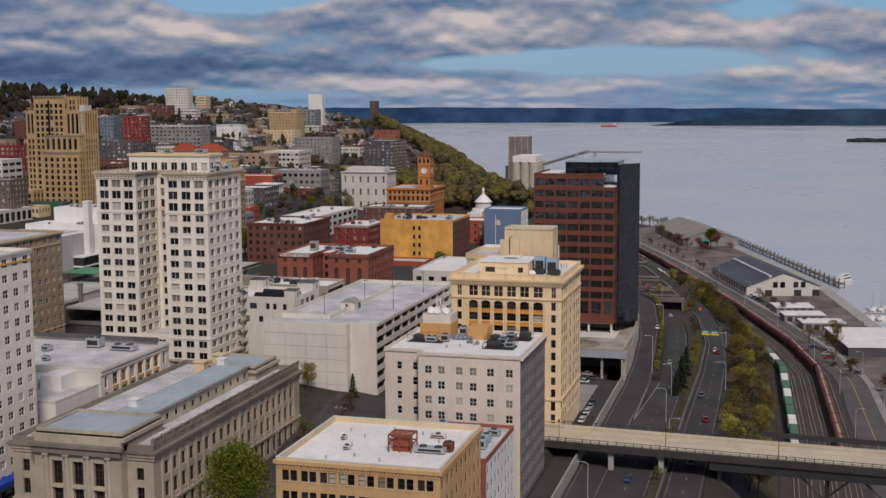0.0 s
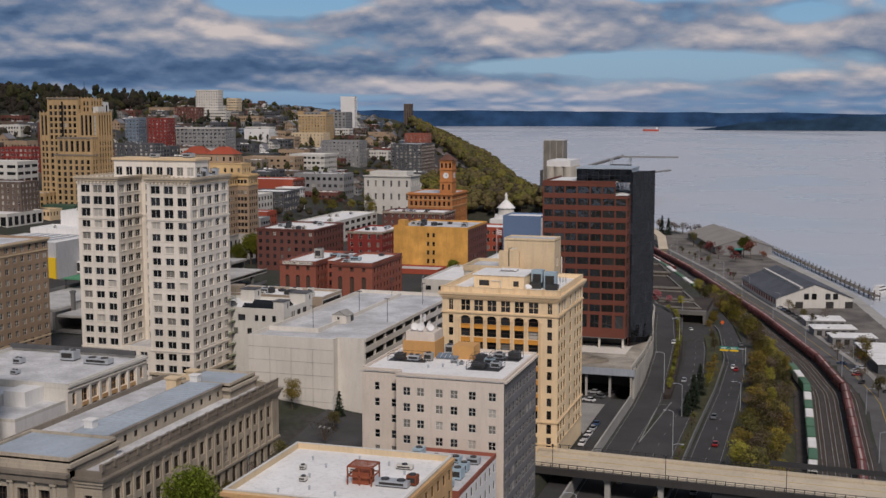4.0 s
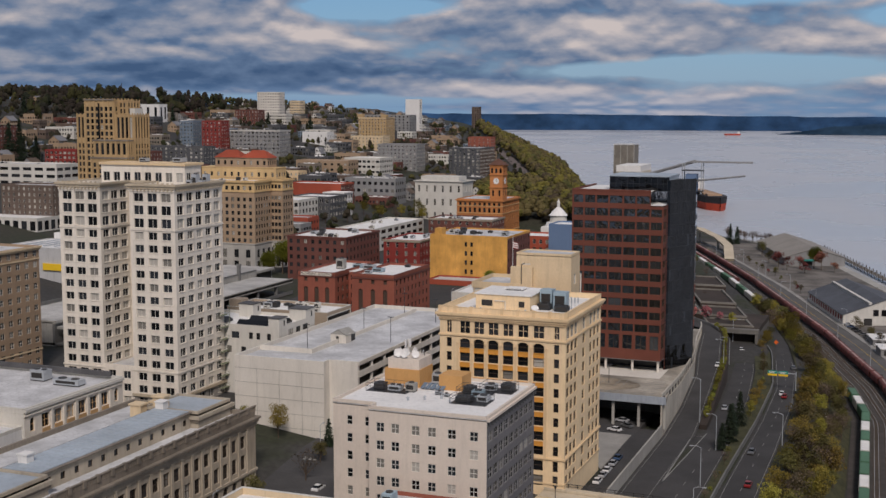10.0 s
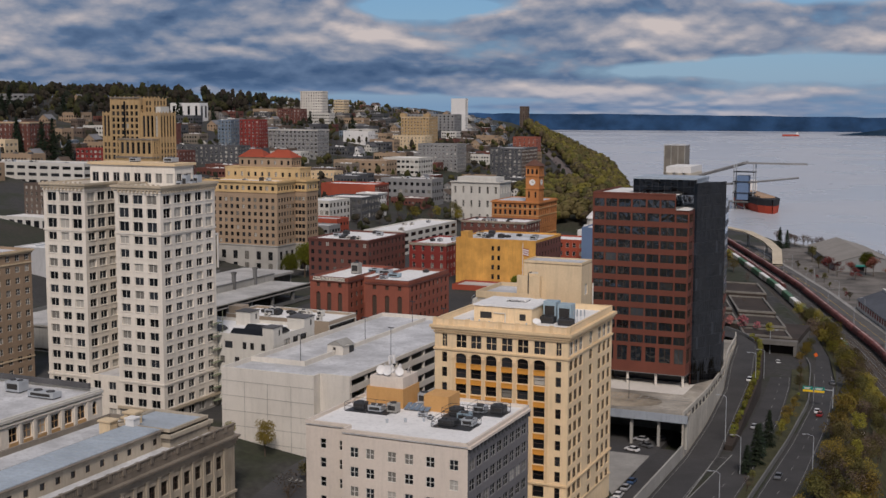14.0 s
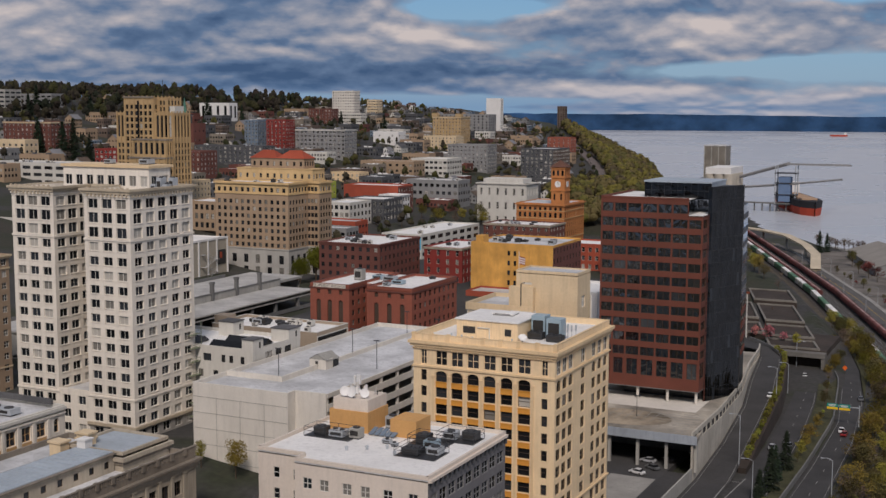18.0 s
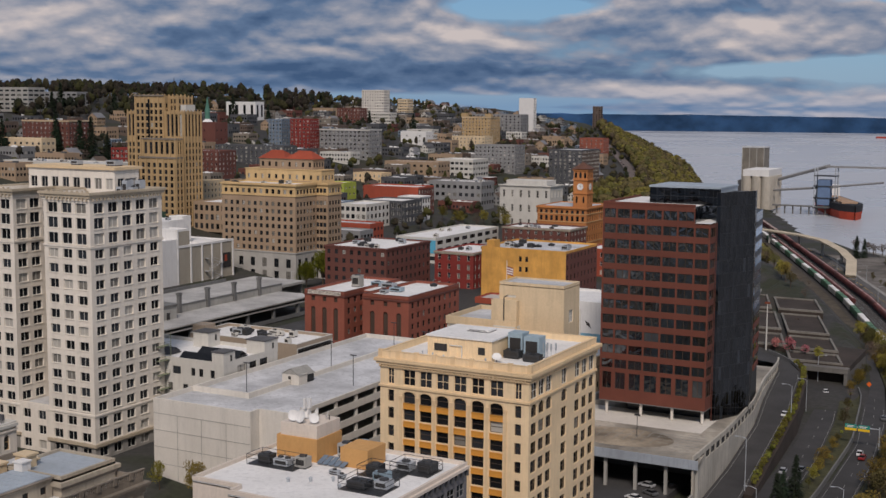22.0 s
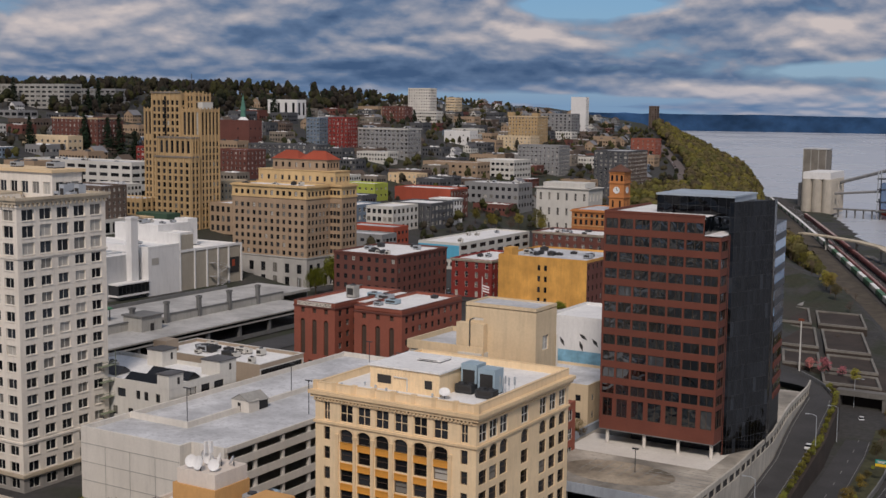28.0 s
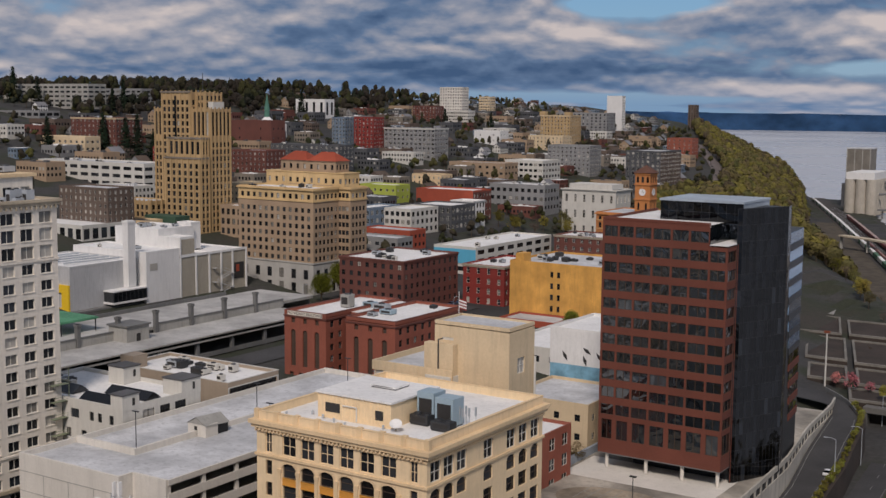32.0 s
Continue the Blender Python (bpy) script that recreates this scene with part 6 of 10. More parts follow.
def low_tan_building():
    b = thing("low_tan_building", "low tan commercial building with a white roof of air units", "building")
    wall, fr, gl = P["tan_pale"], P["frame_dark"], P["glass_dark"]
    tan = mat("tan_render", (0.36, 0.29, 0.22), var=0.06, grime=0.25)
    x0, x1, y0, y1, zb, zt = -204.0, -167.4, 413.4, 431.0, 58, 84.9
    facade(b, "s", x0, x1, y0, zb, zt - 1.1, [], tan, fr, gl)
    facade(b, "w", y0, y1, x0, zb, zt - 1.1, [], tan, fr, gl)
    facade(b, "n", x0, x1, y1, zb, zt - 1.1, [], tan, fr, gl)
    facade(b, "e", y0, y1, x1, zb, zt - 1.1, [(81.2, 83.5, [(0.4, 17.2)], (12, 2))], P["offwhite"], fr, gl)
    flat_roof(b, x0, x1, y0, y1, zt, 0.8, P["roof_white"], tan, th=0.35, cap=P["offwhite"])
    part("stair_house", Shape().box(-203.5, -199.0, 413.9, 418.5, zt - 0.8, zt + 2.4), tan, b)
    return b


low_white_building()
low_tan_building()


def annex():
    b = thing("stair_annex", "tall windowless cream annex behind the office building", "building")
    wall = P["tan_pale"]
    x0, x1, y0, y1, zb, zt = -98.7, -82.7, 395.6, 404.8, 50, 109.4
    facade(b, "s", x0, x1, y0, zb, zt - 0.85, [(zt - 3.6, zt - 2.9, [(1.6, 4.2)], (1, 1))], wall, P["tan_pale"], P["offwhite"], depth=0.08)
    facade(b, "e", y0, y1, x1, zb, zt - 0.85, [(z, z + 2.9, [(3.0, 5.6)], (2, 2)) for z in (71, 78.6, 86.2, 93.8, 100.6)], wall, P["frame_white"], P["glass"])
    facade(b, "w", y0, y1, x0, zb, zt - 0.85, [], wall, P["frame_dark"], P["glass"])
    facade(b, "n", x0, x1, y1, zb, zt - 0.85, [], wall, P["frame_dark"], P["glass"])
    flat_roof(b, x0, x1, y0, y1, zt, 0.35, P["roof_grey"], wall)
    part("side_block", Shape().box(-99.9, -93.6, 393.9, 395.58, 99.0, 105.4), wall, b)
    part("low_block", Shape().box(-111, -98.8, 393.4, 411, zb, 99.6).box(-98.8, -93.4, 392.6, 395.58, zb, 99.6), P["offwhite"], b)
    part("low_parapet", Shape().box(-111.2, -93.2, 393.0, 393.4, 99.0, 100.8).box(-111.2, -110.8, 393.4, 411, 99.0, 100.8).box(-111.2, -98.8, 411, 411.4, 99.0, 100.8), wall, b)
    part("low_roof", Shape().box(-110.8, -99.95, 393.4, 411, 99.6, 99.8), P["roof_grey"], b)
    j = Shape()
    for k in range(9):
        j.box(-110.4 + k * 1.9, -110.25 + k * 1.9, 392.93, 393.0, 94.0, 100.7)
    part("panel_joint", j, P["tan_pale"], b, stuff=True)
    part("flue", Shape().tube((-96.6, 393.6, 99), (-96.6, 393.6, 106.2), 0.14, 8).tube((-96.6, 393.6, 106.2), (-95.6, 393.6, 106.6), 0.12, 8), P["steel_dark"], b)
    part("corner_pipe", Shape().tube((-82.3, 404.4, 60), (-82.3, 404.4, 103.0), 0.22, 8), P["offwhite"], b)
    return b


annex()


def old_city_hall():
    """Orange brick hall with a tall clock tower."""
    b = thing("clock_tower_hall", "orange brick Italianate hall with a tall clock tower", "building")
    wall, fr, gl = P["terracotta"], P["frame_dark"], P["glass_dark"]
    x0, x1, y0, y1, zb, zt = -280.0, -248, 832.0, 868, 60, 89.8
    for side, a0, a1, pl, n in (("s", x0, x1, y0, 9), ("e", y0, y1, x1, 9), ("n", x0, x1, y1, 9), ("w", y0, y1, x0, 9)):
        c = even(a1 - a0, n, 1.7, 0.8)
        facade(b, side, a0, a1, pl, zb, zt - 1, [(zb + 2, zb + 6, c, (1, 2, "arch", 1.0)), (zb + 9, zb + 12.4, c, (1, 2)), (zb + 15, zb + 18.6, c, (1, 2, "arch", 1.0)), (zb + 21, zb + 24.0, c, (1, 2)), (zb + 25.4, zb + 27.4, c, (1, 1))], wall, fr, gl, one=True, depth=0.4)
    for z in (68.2, 80.2, 85.0):
        part("band", ring(x0, x1, y0, y1, 0.3, z, z + 0.5), P["tan_brick"], b)
    part("cornice", ring(x0, x1, y0, y1, 0.8, zt - 1.4, zt - 0.6), P["terracotta"], b)
    flat_roof(b, x0, x1, y0, y1, zt, 0.6, P["roof_grey"], wall)
    tx0, tx1, ty0, ty1 = -257.4, -248.6, 833.5, 842.5
    facade(b, "s", tx0, tx1, ty0, zt - 1, 112.0, [(92, 96, even(8.8, 2, 1.2), (1, 2, "arch", 1.0)), (107.0, 110.4, even(8.8, 3, 1.5), (1, 2, "arch", 1.0))], wall, fr, gl, one=True, name="tower_wall")
    facade(b, "e", ty0, ty1, tx1, zt - 1, 112.0, [(92, 96, even(9, 2, 1.2), (1, 2, "arch", 1.0)), (107.0, 110.4, even(9, 3, 1.5), (1, 2, "arch", 1.0))], wall, fr, gl, one=True, name="tower_wall")
    part("tower_wall", Shape().box(tx0, tx0 + 0.4, ty0 + 0.4, ty1, zt - 1, 112).box(tx0, tx1, ty1, ty1 + 0.4, zt - 1, 112), wall, b)
    for z in (97.4, 105.6, 111.4):
        part("tower_band", ring(tx0, tx1, ty0, ty1 + 0.4, 0.5, z, z + 0.6), P["terracotta"], b)
    s = Shape()
    q = [(tx0 - 1.0, ty0 - 1.0), (tx1 + 1.0, ty0 - 1.0), (tx1 + 1.0, ty1 + 1.0), (tx0 - 1.0, ty1 + 1.0)]
    apex = ((tx0 + tx1) / 2, (ty0 + ty1) / 2, 116.6)
    for k in range(4):
        a, c = q[k], q[(k + 1) % 4]
        s.face([(a[0], a[1], 112.4), (c[0], c[1], 112.4), apex])
    s.face([(p[0], p[1], 112.4) for p in reversed(q)])
    part("tower_roof", s, mat("brown_tile_roof", (0.13, 0.06, 0.04), var=0.15), b, "dark brown tile roof")
    for M in (pose((tx0 + tx1) / 2, ty0 - 0.12, 101.8, 90, 0, 0), pose(tx1 + 0.12, (ty0 + ty1) / 2, 101.8, 90, 0, 90)):
        face = part("clock_face", Shape().cone((0, 0), 2.0, 2.0, 0, 0.12, 24), P["white"], b, "white round clock face", m=M)
        part("clock_rim", Shape().cone((0, 0), 2.35, 2.35, -0.05, 0.06, 24), P["terracotta"], b, m=M)
        part("clock_pointer", Shape().box(-0.1, 0.1, -0.1, 1.6, 0.12, 0.18).box(-0.1, 1.1, -0.1, 0.1, 0.12, 0.18), P["frame_dark"], face)
    return b


old_city_hall()


# ---- hillside and farther blocks ----
def hill_blocks():
    W, D_, Gl, Gp = P["frame_white"], P["frame_dark"], P["glass"], P["glass_pale"]
    rw, rg, rd = P["roof_white"], P["roof_grey"], P["roof_dark"]
    B = block
    B("apartment_tower", "tall pale concrete apartment tower with balconies", -709.5, -681, 1323, 1336, 122, 166.7, P["concrete_pale"], rg, W, Gl, floor=3.1, nx=9, ny=5, win=(1.5, 1.7), style=(1, 1))
    B("apartment_podium", "long low pale podium building", -707, -664, 1308, 1322, 126, 142.0, P["offwhite"], rg, W, Gl, floor=3.4, nx=16, ny=4, win=(2.2, 1.4), style=(1, 1))
    B("apartment_tower", "tan apartment tower on the hill", -719, -705, 1419, 1432, 128, 157.5, P["tan_pale"], rg, W, Gl, floor=3.2, nx=6, ny=5, win=(1.8, 1.4), style=(1, 1))
    B("white_slab_tower", "plain white slab tower with a blank side", -616, -596.5, 1540, 1549, 116, 160.0, P["white"], rw, W, Gl, floor=3.2, nx=0, ny=6, style=(1, 1))
    B("dark_slab_tower", "dark brown apartment tower near the bluff", -611, -599.5, 1778, 1787, 104, 150.5, P["olive_brick"], rd, D_, P["glass_dark"], floor=3.2, nx=3, ny=5, style=(1, 1))
    y = B("yellow_apartment_house", "yellow brick apartment house with corner towers", -555, -523, 1267, 1290, 104, 139.0, P["gold_brick"], rg, W, Gl, floor=3.3, nx=9, ny=6, win=(1.3, 1.7), cornice=(P["tan_pale"], 0.5))
    part("corner_tower", Shape().box(-556, -550, 1266.5, 1272, 139, 142.5), P["gold_brick"], y)
    part("corner_tower", Shape().box(-529, -522.5, 1266.5, 1272, 139, 142.0), P["gold_brick"], y)
    B("yellow_apartment_wing", "low pale yellow apartment wing", -543, -507, 1222, 1240, 104, 120.4, P["tan_pale"], rg, W, Gl, floor=3.3, nx=9, ny=5, win=(1.3, 1.6))
    B("grey_apartment_block", "grey-blue apartment block with bays", -465, -426, 1116, 1137, 80, 116.1, P["grey"], rg, W, Gl, floor=3.3, nx=10, ny=6, win=(1.7, 1.7), style=(2, 1))
    B("dark_apartment_block", "dark brick and charcoal apartment block", -395, -365, 1118, 1160, 66, 113.3, P["grey_dark"], rg, W, Gp, floor=3.2, nx=7, ny=12, win=(2.2, 1.7), style=(2, 1), east_mat=P["olive_brick"])
    B("red_brick_block", "red brick block with pale roof", -475, -448, 1389, 1406, 78, 116.5, P["red_brick"], rg, W, Gl, floor=3.6, nx=5, ny=4, win=(1.5, 1.5))
    B("grey_office_block", "long grey office block with rows of windows", -572, -522, 1032, 1052, 100, 129.5, P["grey"], rg, W, Gl, floor=3.5, nx=12, ny=5, win=(2.3, 2.0), style=(2, 1), cornice=(P["offwhite"], 0.4))
    B("slate_apartment_block", "blue-grey modern apartment block on the hill", -617, -603, 1020, 1034, 112, 137.3, P["slate"], rg, W, Gl, floor=3.1, nx=4, ny=4, win=(1.8, 1.6))
    B("red_white_apartment_block", "red and white modern apartment block", -594, -574, 1020, 1034, 110, 137.7, P["bright_red"], rg, W, Gl, floor=3.1, nx=5, ny=4, win=(1.8, 1.6))
    B("white_church_hall", "white stucco hall with a blank tower", -577, -549, 1180, 1195, 100, 125.0, P["white"], rw, W, Gl, floor=5, nx=2, ny=3, win=(1.3, 1.5))
    B("brick_store", "low brown brick store with a flat roof", -497, -447, 1015, 1035, 91, 104.7, P["grey_tan"], rg, D_, Gl, floor=4.5, nx=8, ny=4, win=(2.5, 1.8))
    B("white_store", "low white store with a band of windows", -468, -434, 1051, 1080, 90, 105.8, P["offwhite"], rw, D_, Gl, floor=4.5, nx=8, ny=6, win=(3, 2))
    B("brick_apartment_block", "dark red brick apartment block", -677, -631, 799, 823, 112, 137.5, P["dark_red_brick"], rw, W, Gp, floor=3.4, nx=11, ny=7, win=(1.4, 1.7), cornice=(P["tan_pale"], 0.5))
    B("brick_school", "plain dark brick school with few windows", -639, -596, 920, 936, 110, 135.4, P["dark_red_brick"], rg, D_, Gl, floor=7.2, nx=2, ny=3, win=(1.2, 1.4))
    B("tan_store", "low tan store building", -666, -621, 763, 776, 113, 125.4, P["tan_pale"], rw, W, Gl, floor=4.6, nx=8, ny=3, win=(2.2, 1.7))
    B("white_parking_building", "long low pale concrete building with ribbon openings", -590, -499, 700, 722, 97, 113.9, P["offwhite"], rg, D_, P["glass_dark"], floor=4.4, nx=10, ny=3, win=(6.5, 2.0), style=(3, 1))
    B("brown_apartment_block", "dark brown brick apartment house with white windows", -471, -436, 617, 634, 84, 107.1, P["olive_brick"], rg, W, Gp, floor=3.3, nx=10, ny=5, win=(1.3, 1.8))
    B("hospital", "long pale hospital building on the ridge", -960, -788, 911, 930, 142, 163.0, P["concrete"], rg, D_, Gl, floor=3.8, nx=24, ny=3, win=(5.0, 1.6), style=(3, 1))
    B("hospital_wing", "pale hospital wing on the ridge", -880, -813, 993, 1010, 142, 160.3, P["grey"], rg, D_, Gl, floor=3.8, nx=10, ny=3, win=(4.5, 1.6), style=(3, 1))
    B("white_finned_block", "white block with dark vertical strips", -749, -713, 1131, 1145, 132, 152.4, P["white"], rw, D_, P["glass_dark"], floor=15, nx=4, ny=2, win=(3.0, 12.0), sill=0.8, style=(1, 4))
    B("brick_house_block", "red brick block with white trim", -704, -676, 1264, 1280, 128, 146.8, P["dark_red_brick"], rg, W, Gl, floor=3.5, nx=7, ny=4)
    B("brick_flats", "red brick flats under a flat roof", -549, -519, 826, 846, 97, 117.4, P["dark_red_brick"], rg, W, Gp, floor=3.4, nx=8, ny=5, win=(1.4, 1.7))
    B("charcoal_apartment_row", "charcoal and white apartment row", -589, -524, 911, 928, 100, 118.7, P["grey_dark"], rw, W, Gp, floor=3.2, nx=14, ny=4, win=(2.0, 1.7), style=(2, 1))
    B("long_grey_block", "long grey block below the white tower", -637, -574, 1453, 1475, 108, 140.5, P["grey"], rg, D_, Gl, floor=3.4, nx=12, ny=4, win=(2.0, 1.6))
    B("lime_building", "small lime green commercial building", -466, -437, 859, 875, 84, 96.4, P["lime"], rw, W, Gl, floor=4.5, nx=6, ny=3, win=(1.8, 1.5))
    B("yellow_building", "small yellow painted house block", -481, -456, 941, 956, 88, 98.9, P["cream_trim"], rd, W, Gl, floor=3.6, nx=6, ny=3)
    B("red_theatre", "long brick-red building with a white roof", -423, -380, 862, 884, 76, 95.3, P["brick_red_paint"], rw, W, Gl, floor=4.6, nx=0, ny=6, win=(1.6, 2.2), east_mat=P["dark_red_brick"])
    B("shop_row_building", "charcoal shopfront building with white roof", -407, -392, 770, 800, 74, 90.0, P["slate"], rw, W, Gl, floor=4.6, nx=4, ny=6, win=(2.4, 2.6), style=(2, 2))
    B("shop_row_building", "red and white shopfront building", -391.9, -373, 784, 812, 73, 89.3, P["offwhite"], rw, D_, Gl, floor=4.6, nx=5, ny=6, win=(2.4, 2.6), style=(2, 2))
    B("shop_row_building", "black shopfront building with white roof", -395, -366, 815.5, 842, 72, 89.6, P["grey_dark"], rw, W, Gl, floor=4.6, nx=7, ny=6, win=(2.4, 2.6), style=(2, 2))
    B("shop_row_building", "ornate white shopfront building", -386, -370, 846, 860, 72, 90.3, P["white"], rw, D_, Gl, floor=4.6, nx=4, ny=4, win=(2.0, 2.8), style=(2, 2), cornice=(P["white"], 0.5))
    B("market_hall", "low grey market hall with white roofs", -412, -369, 935, 956, 74, 95.5, P["grey"], rw, D_, Gl, floor=5.5, nx=9, ny=5, win=(2.6, 2.4), style=(2, 2))
    B("orange_shop", "low orange brick shop", -376, -344, 741, 756, 69, 82.3, P["brick_red_paint"], rg, D_, Gl, floor=4.5, nx=5, ny=4, win=(2.0, 1.8))
    B("grey_shop", "low grey shop with a flat roof", -371, -340, 724, 738, 68, 79.9, P["grey"], rg, D_, Gl, floor=4.5, nx=6, ny=4, win=(2.6, 1.8))
    B("red_balcony_flats", "bright red flats with white balconies", -560, -534, 765, 782, 98, 120.5, P["bright_red"], rw, W, Gp, floor=3.2, nx=7, ny=4, win=(2.2, 1.7), style=(2, 1))
    B("pale_brick_flats", "pale brick flats beside the deco tower", -457, -448, 722, 742, 84, 104.1, P["tan_pale"], rg, W, Gl, floor=3.4, nx=3, ny=6, win=(1.3, 1.7))
    B("low_tan_pavilion", "low yellow pavilion under a dark hipped roof", -461, -431, 636, 648, 82, 90.2, P["cream_trim"], rd, D_, Gl, floor=4, nx=12, ny=4, win=(1.3, 2.2))
    B("ornate_brown_building", "low brown ornate building with a grey roof", -418, -396, 676, 700, 80, 96.5, P["grey_tan"], rw, D_, P["glass_dark"], floor=5.0, nx=6, ny=6, win=(2.0, 3.0), style=(2, 2))
    # white classical hall
    n = B("classical_hall", "white classical hall with tall arched windows and flat roof", -341.5, -304, 908, 930, 64, 96.4, P["offwhite"], rg, W, P["glass_dark"], floor=9.8, nx=6, ny=4, win=(1.7, 4.8), sill=2.2, style=(2, 3), cornice=(P["offwhite"], 0.9), depth=0.7)
    part("attic", Shape().box(-338, -308, 911, 927, 96.2, 99.4), P["offwhite"], n)
    B("blue_panel_building", "blue and white panelled building", -178, -156, 700, 720, 58, 88.0, P["blue_panel"], rw, W, Gl, floor=4.2, nx=0, ny=5, win=(1.6, 1.6), east_mat=P["white"])
    B("red_ornate_building", "red brick building with white ornaments", -205, -168, 720, 742, 60, 79.0, P["brick_red_paint"], rw, W, Gl, floor=4.4, nx=10, ny=5, win=(1.7, 2.4), style=(1, 2))
    B("tan_corner_building", "small tan brick building", -196, -170, 770, 790, 58, 80.0, P["gold_brick"], rg, D_, Gl, floor=4.2, nx=6, ny=5, win=(1.5, 2.2))
    B("mural_building", "low white building with a painted wall", -141, -120, 520, 548, 60, 85.4, P["white"], rw, D_, Gl, floor=9, nx=0, ny=3, win=(1.5, 1.6))
    B("low_store", "low white store with a flat roof", -176, -140, 548, 600, 62, 72.5, P["offwhite"], rw, D_, Gl, floor=5, nx=6, ny=8, win=(2.5, 2))
    B("low_red_store", "low brick-red store with a grey roof below the mustard wall", -213.6, -189.4, 613.9, 629.9, 58, 67.5, P["brick_red_paint"], rg, D_, Gl, floor=6, nx=4, ny=3, win=(3.0, 2.0), style=(3, 1))
    B("tan_store", "low tan store with a pale grey roof beside the tower", -138, -113.5, 490, 516, 56, 72.0, P["tan_pale"], rg, D_, Gl, floor=5, nx=4, ny=4, win=(1.6, 1.8))
    B("red_arcade", "low brick building with white piers", -128, -108, 425, 470, 56, 72.5, P["red_brick"], rw, W, Gl, floor=5, nx=4, ny=7, win=(2.8, 3.0), style=(2, 2))

    B("ribbon_school", "long grey school building with wide window bands", -830, -760, 838, 858, 116, 141.0, P["grey"], rg, D_, Gl, floor=4.2, nx=9, ny=3, win=(5.4, 2.4), style=(4, 2))
    B("tan_office_block", "tan office block with dark window strips", -800, -768, 800, 822, 108, 119.0, P["gold_brick"], rd, D_, P["glass_dark"], floor=9, nx=9, ny=3, win=(1.6, 7.0), style=(1, 4))
    B("colonnade_building", "low pale building with a colonnade under a white roof", -520, -430, 596, 628, 78, 91.0, P["offwhite"], rw, D_, P["glass_dark"], floor=9, nx=16, ny=6, win=(3.6, 5.0), sill=3.0, style=(1, 2))
    # domed hall beyond the brown tower
    d = thing("domed_hall", "small white hall with a tiered dome", "hall")
    cx, cy = -209.5, 830.0
    part("body", Shape().box(cx - 9, cx + 9, cy - 9, cy + 9, 54, 74), P["white"], d)
    part("tier", Shape().cone((cx, cy), 8.5, 7.5, 74, 76.6, 16), P["white"], d)
    part("tier", Shape().cone((cx, cy), 5.6, 5.2, 76.6, 81.0, 16), P["offwhite"], d)
    part("dome", Shape().cone((cx, cy), 6.2, 3.6, 81.0, 84.0, 16).cone((cx, cy), 3.6, 1.0, 84.0, 86.4, 16), P["roof_white"], d)
    part("lantern", Shape().cone((cx, cy), 1.0, 0.9, 86.4, 89.2, 10).cone((cx, cy), 1.2, 0.05, 89.2, 91.6, 10), P["white"], d)
    # church with a green spire
    c = thing("spired_church", "white domed church with a slim green spire", "church")
    cx, cy = -635.3, 960.0
    part("nave", Shape().box(cx - 10, cx + 10, cy - 6, cy + 12, 112, 132.0), P["white"], c)
    part("dome", Shape().cone((cx, cy), 7.0, 5.4, 132.0, 134.4, 14).cone((cx, cy), 5.4, 2.0, 134.4, 137.4, 14), P["roof_white"], c)
    part("spire", Shape().cone((cx, cy), 2.2, 1.9, 137.4, 142.5, 8).cone((cx, cy), 2.4, 0.1, 142.5, 156.0, 8), mat("copper_green", (0.08, 0.20, 0.15), var=0.15), c, "green copper spire")


hill_blocks()


# ---- roads, walls and rails by the water ----
def strip(name, left, right, ys, z, material, label, category, kind="structure", thick=0.0):
    """A ribbon between two lines x = left(y) and x = right(y); z a number or a function of x and y."""
    s = Shape()
    zf = z if callable(z) else (lambda x, y: z)
    n = len(ys)
    for y in ys:
        a, b = left(y), right(y)
        s.v.extend([(a, y, zf(a, y)), (b, y, zf(b, y))])
    if thick:
        for y in ys:
            a, b = left(y), right(y)
            s.v.extend([(a, y, zf(a, y) - thick), (b, y, zf(b, y) - thick)])
    for k in range(n - 1):
        i = 2 * k
        s.f.append((i, i + 1, i + 3, i + 2)), s.m.append(0)
        if thick:
            o = 2 * n
            s.f.append((i + 1, i + 1 + o, i + 3 + o, i + 3)), s.m.append(0)
            s.f.append((i + o, i, i + 2, i + 2 + o)), s.m.append(0)
            s.f.append((i + 1 + o, i + o, i + 2 + o, i + 3 + o)), s.m.append(0)
    if thick:
        o = 2 * n
        s.f.append((0, o, o + 1, 1)), s.m.append(0)
        e = 2 * (n - 1)
        s.f.append((e, e + 1, e + 1 + o, e + o)), s.m.append(0)
    return solid(name, s, material, label, category, kind=kind)


def span(y0, y1, step):
    n = max(1, int(round((y1 - y0) / step)))
    return [y0 + (y1 - y0) * k / n for k in range(n + 1)]


ROAD_Z = 47.75
wall_line = table([180, 393, 440, 473, 510, 540, 580, 612, 640, 680, 700], [-65.5, -65.5, -65.4, -65.4, -67.2, -71.5, -76.0, -82.0, -90.0, -107.0, -118.0])
a_right = table([180, 394, 447, 503, 530, 551, 566, 578, 591, 598, 604], [-56.0, -56.0, -55.4, -58.6, -60.4, -63.4, -65.2, -67.5, -74.0, -79.5, -85.0])
a_left = table([180, 393, 440, 473, 510, 540, 580, 588, 592, 598, 604], [-65.0, -65.0, -64.9, -64.9, -66.7, -71.0, -75.5, -78.0, -90.0, -98.0, -104.0])
a_height = table([441, 470, 510, 545, 580, 612], [47.75, 50.2, 53.6, 55.6, 57.0, 58.0])


def road_z(x, y):
    """Height of the carriageways; the western one climbs to the street level."""
    return a_height(y) if x < a_right(y) + 2.7 else ROAD_Z



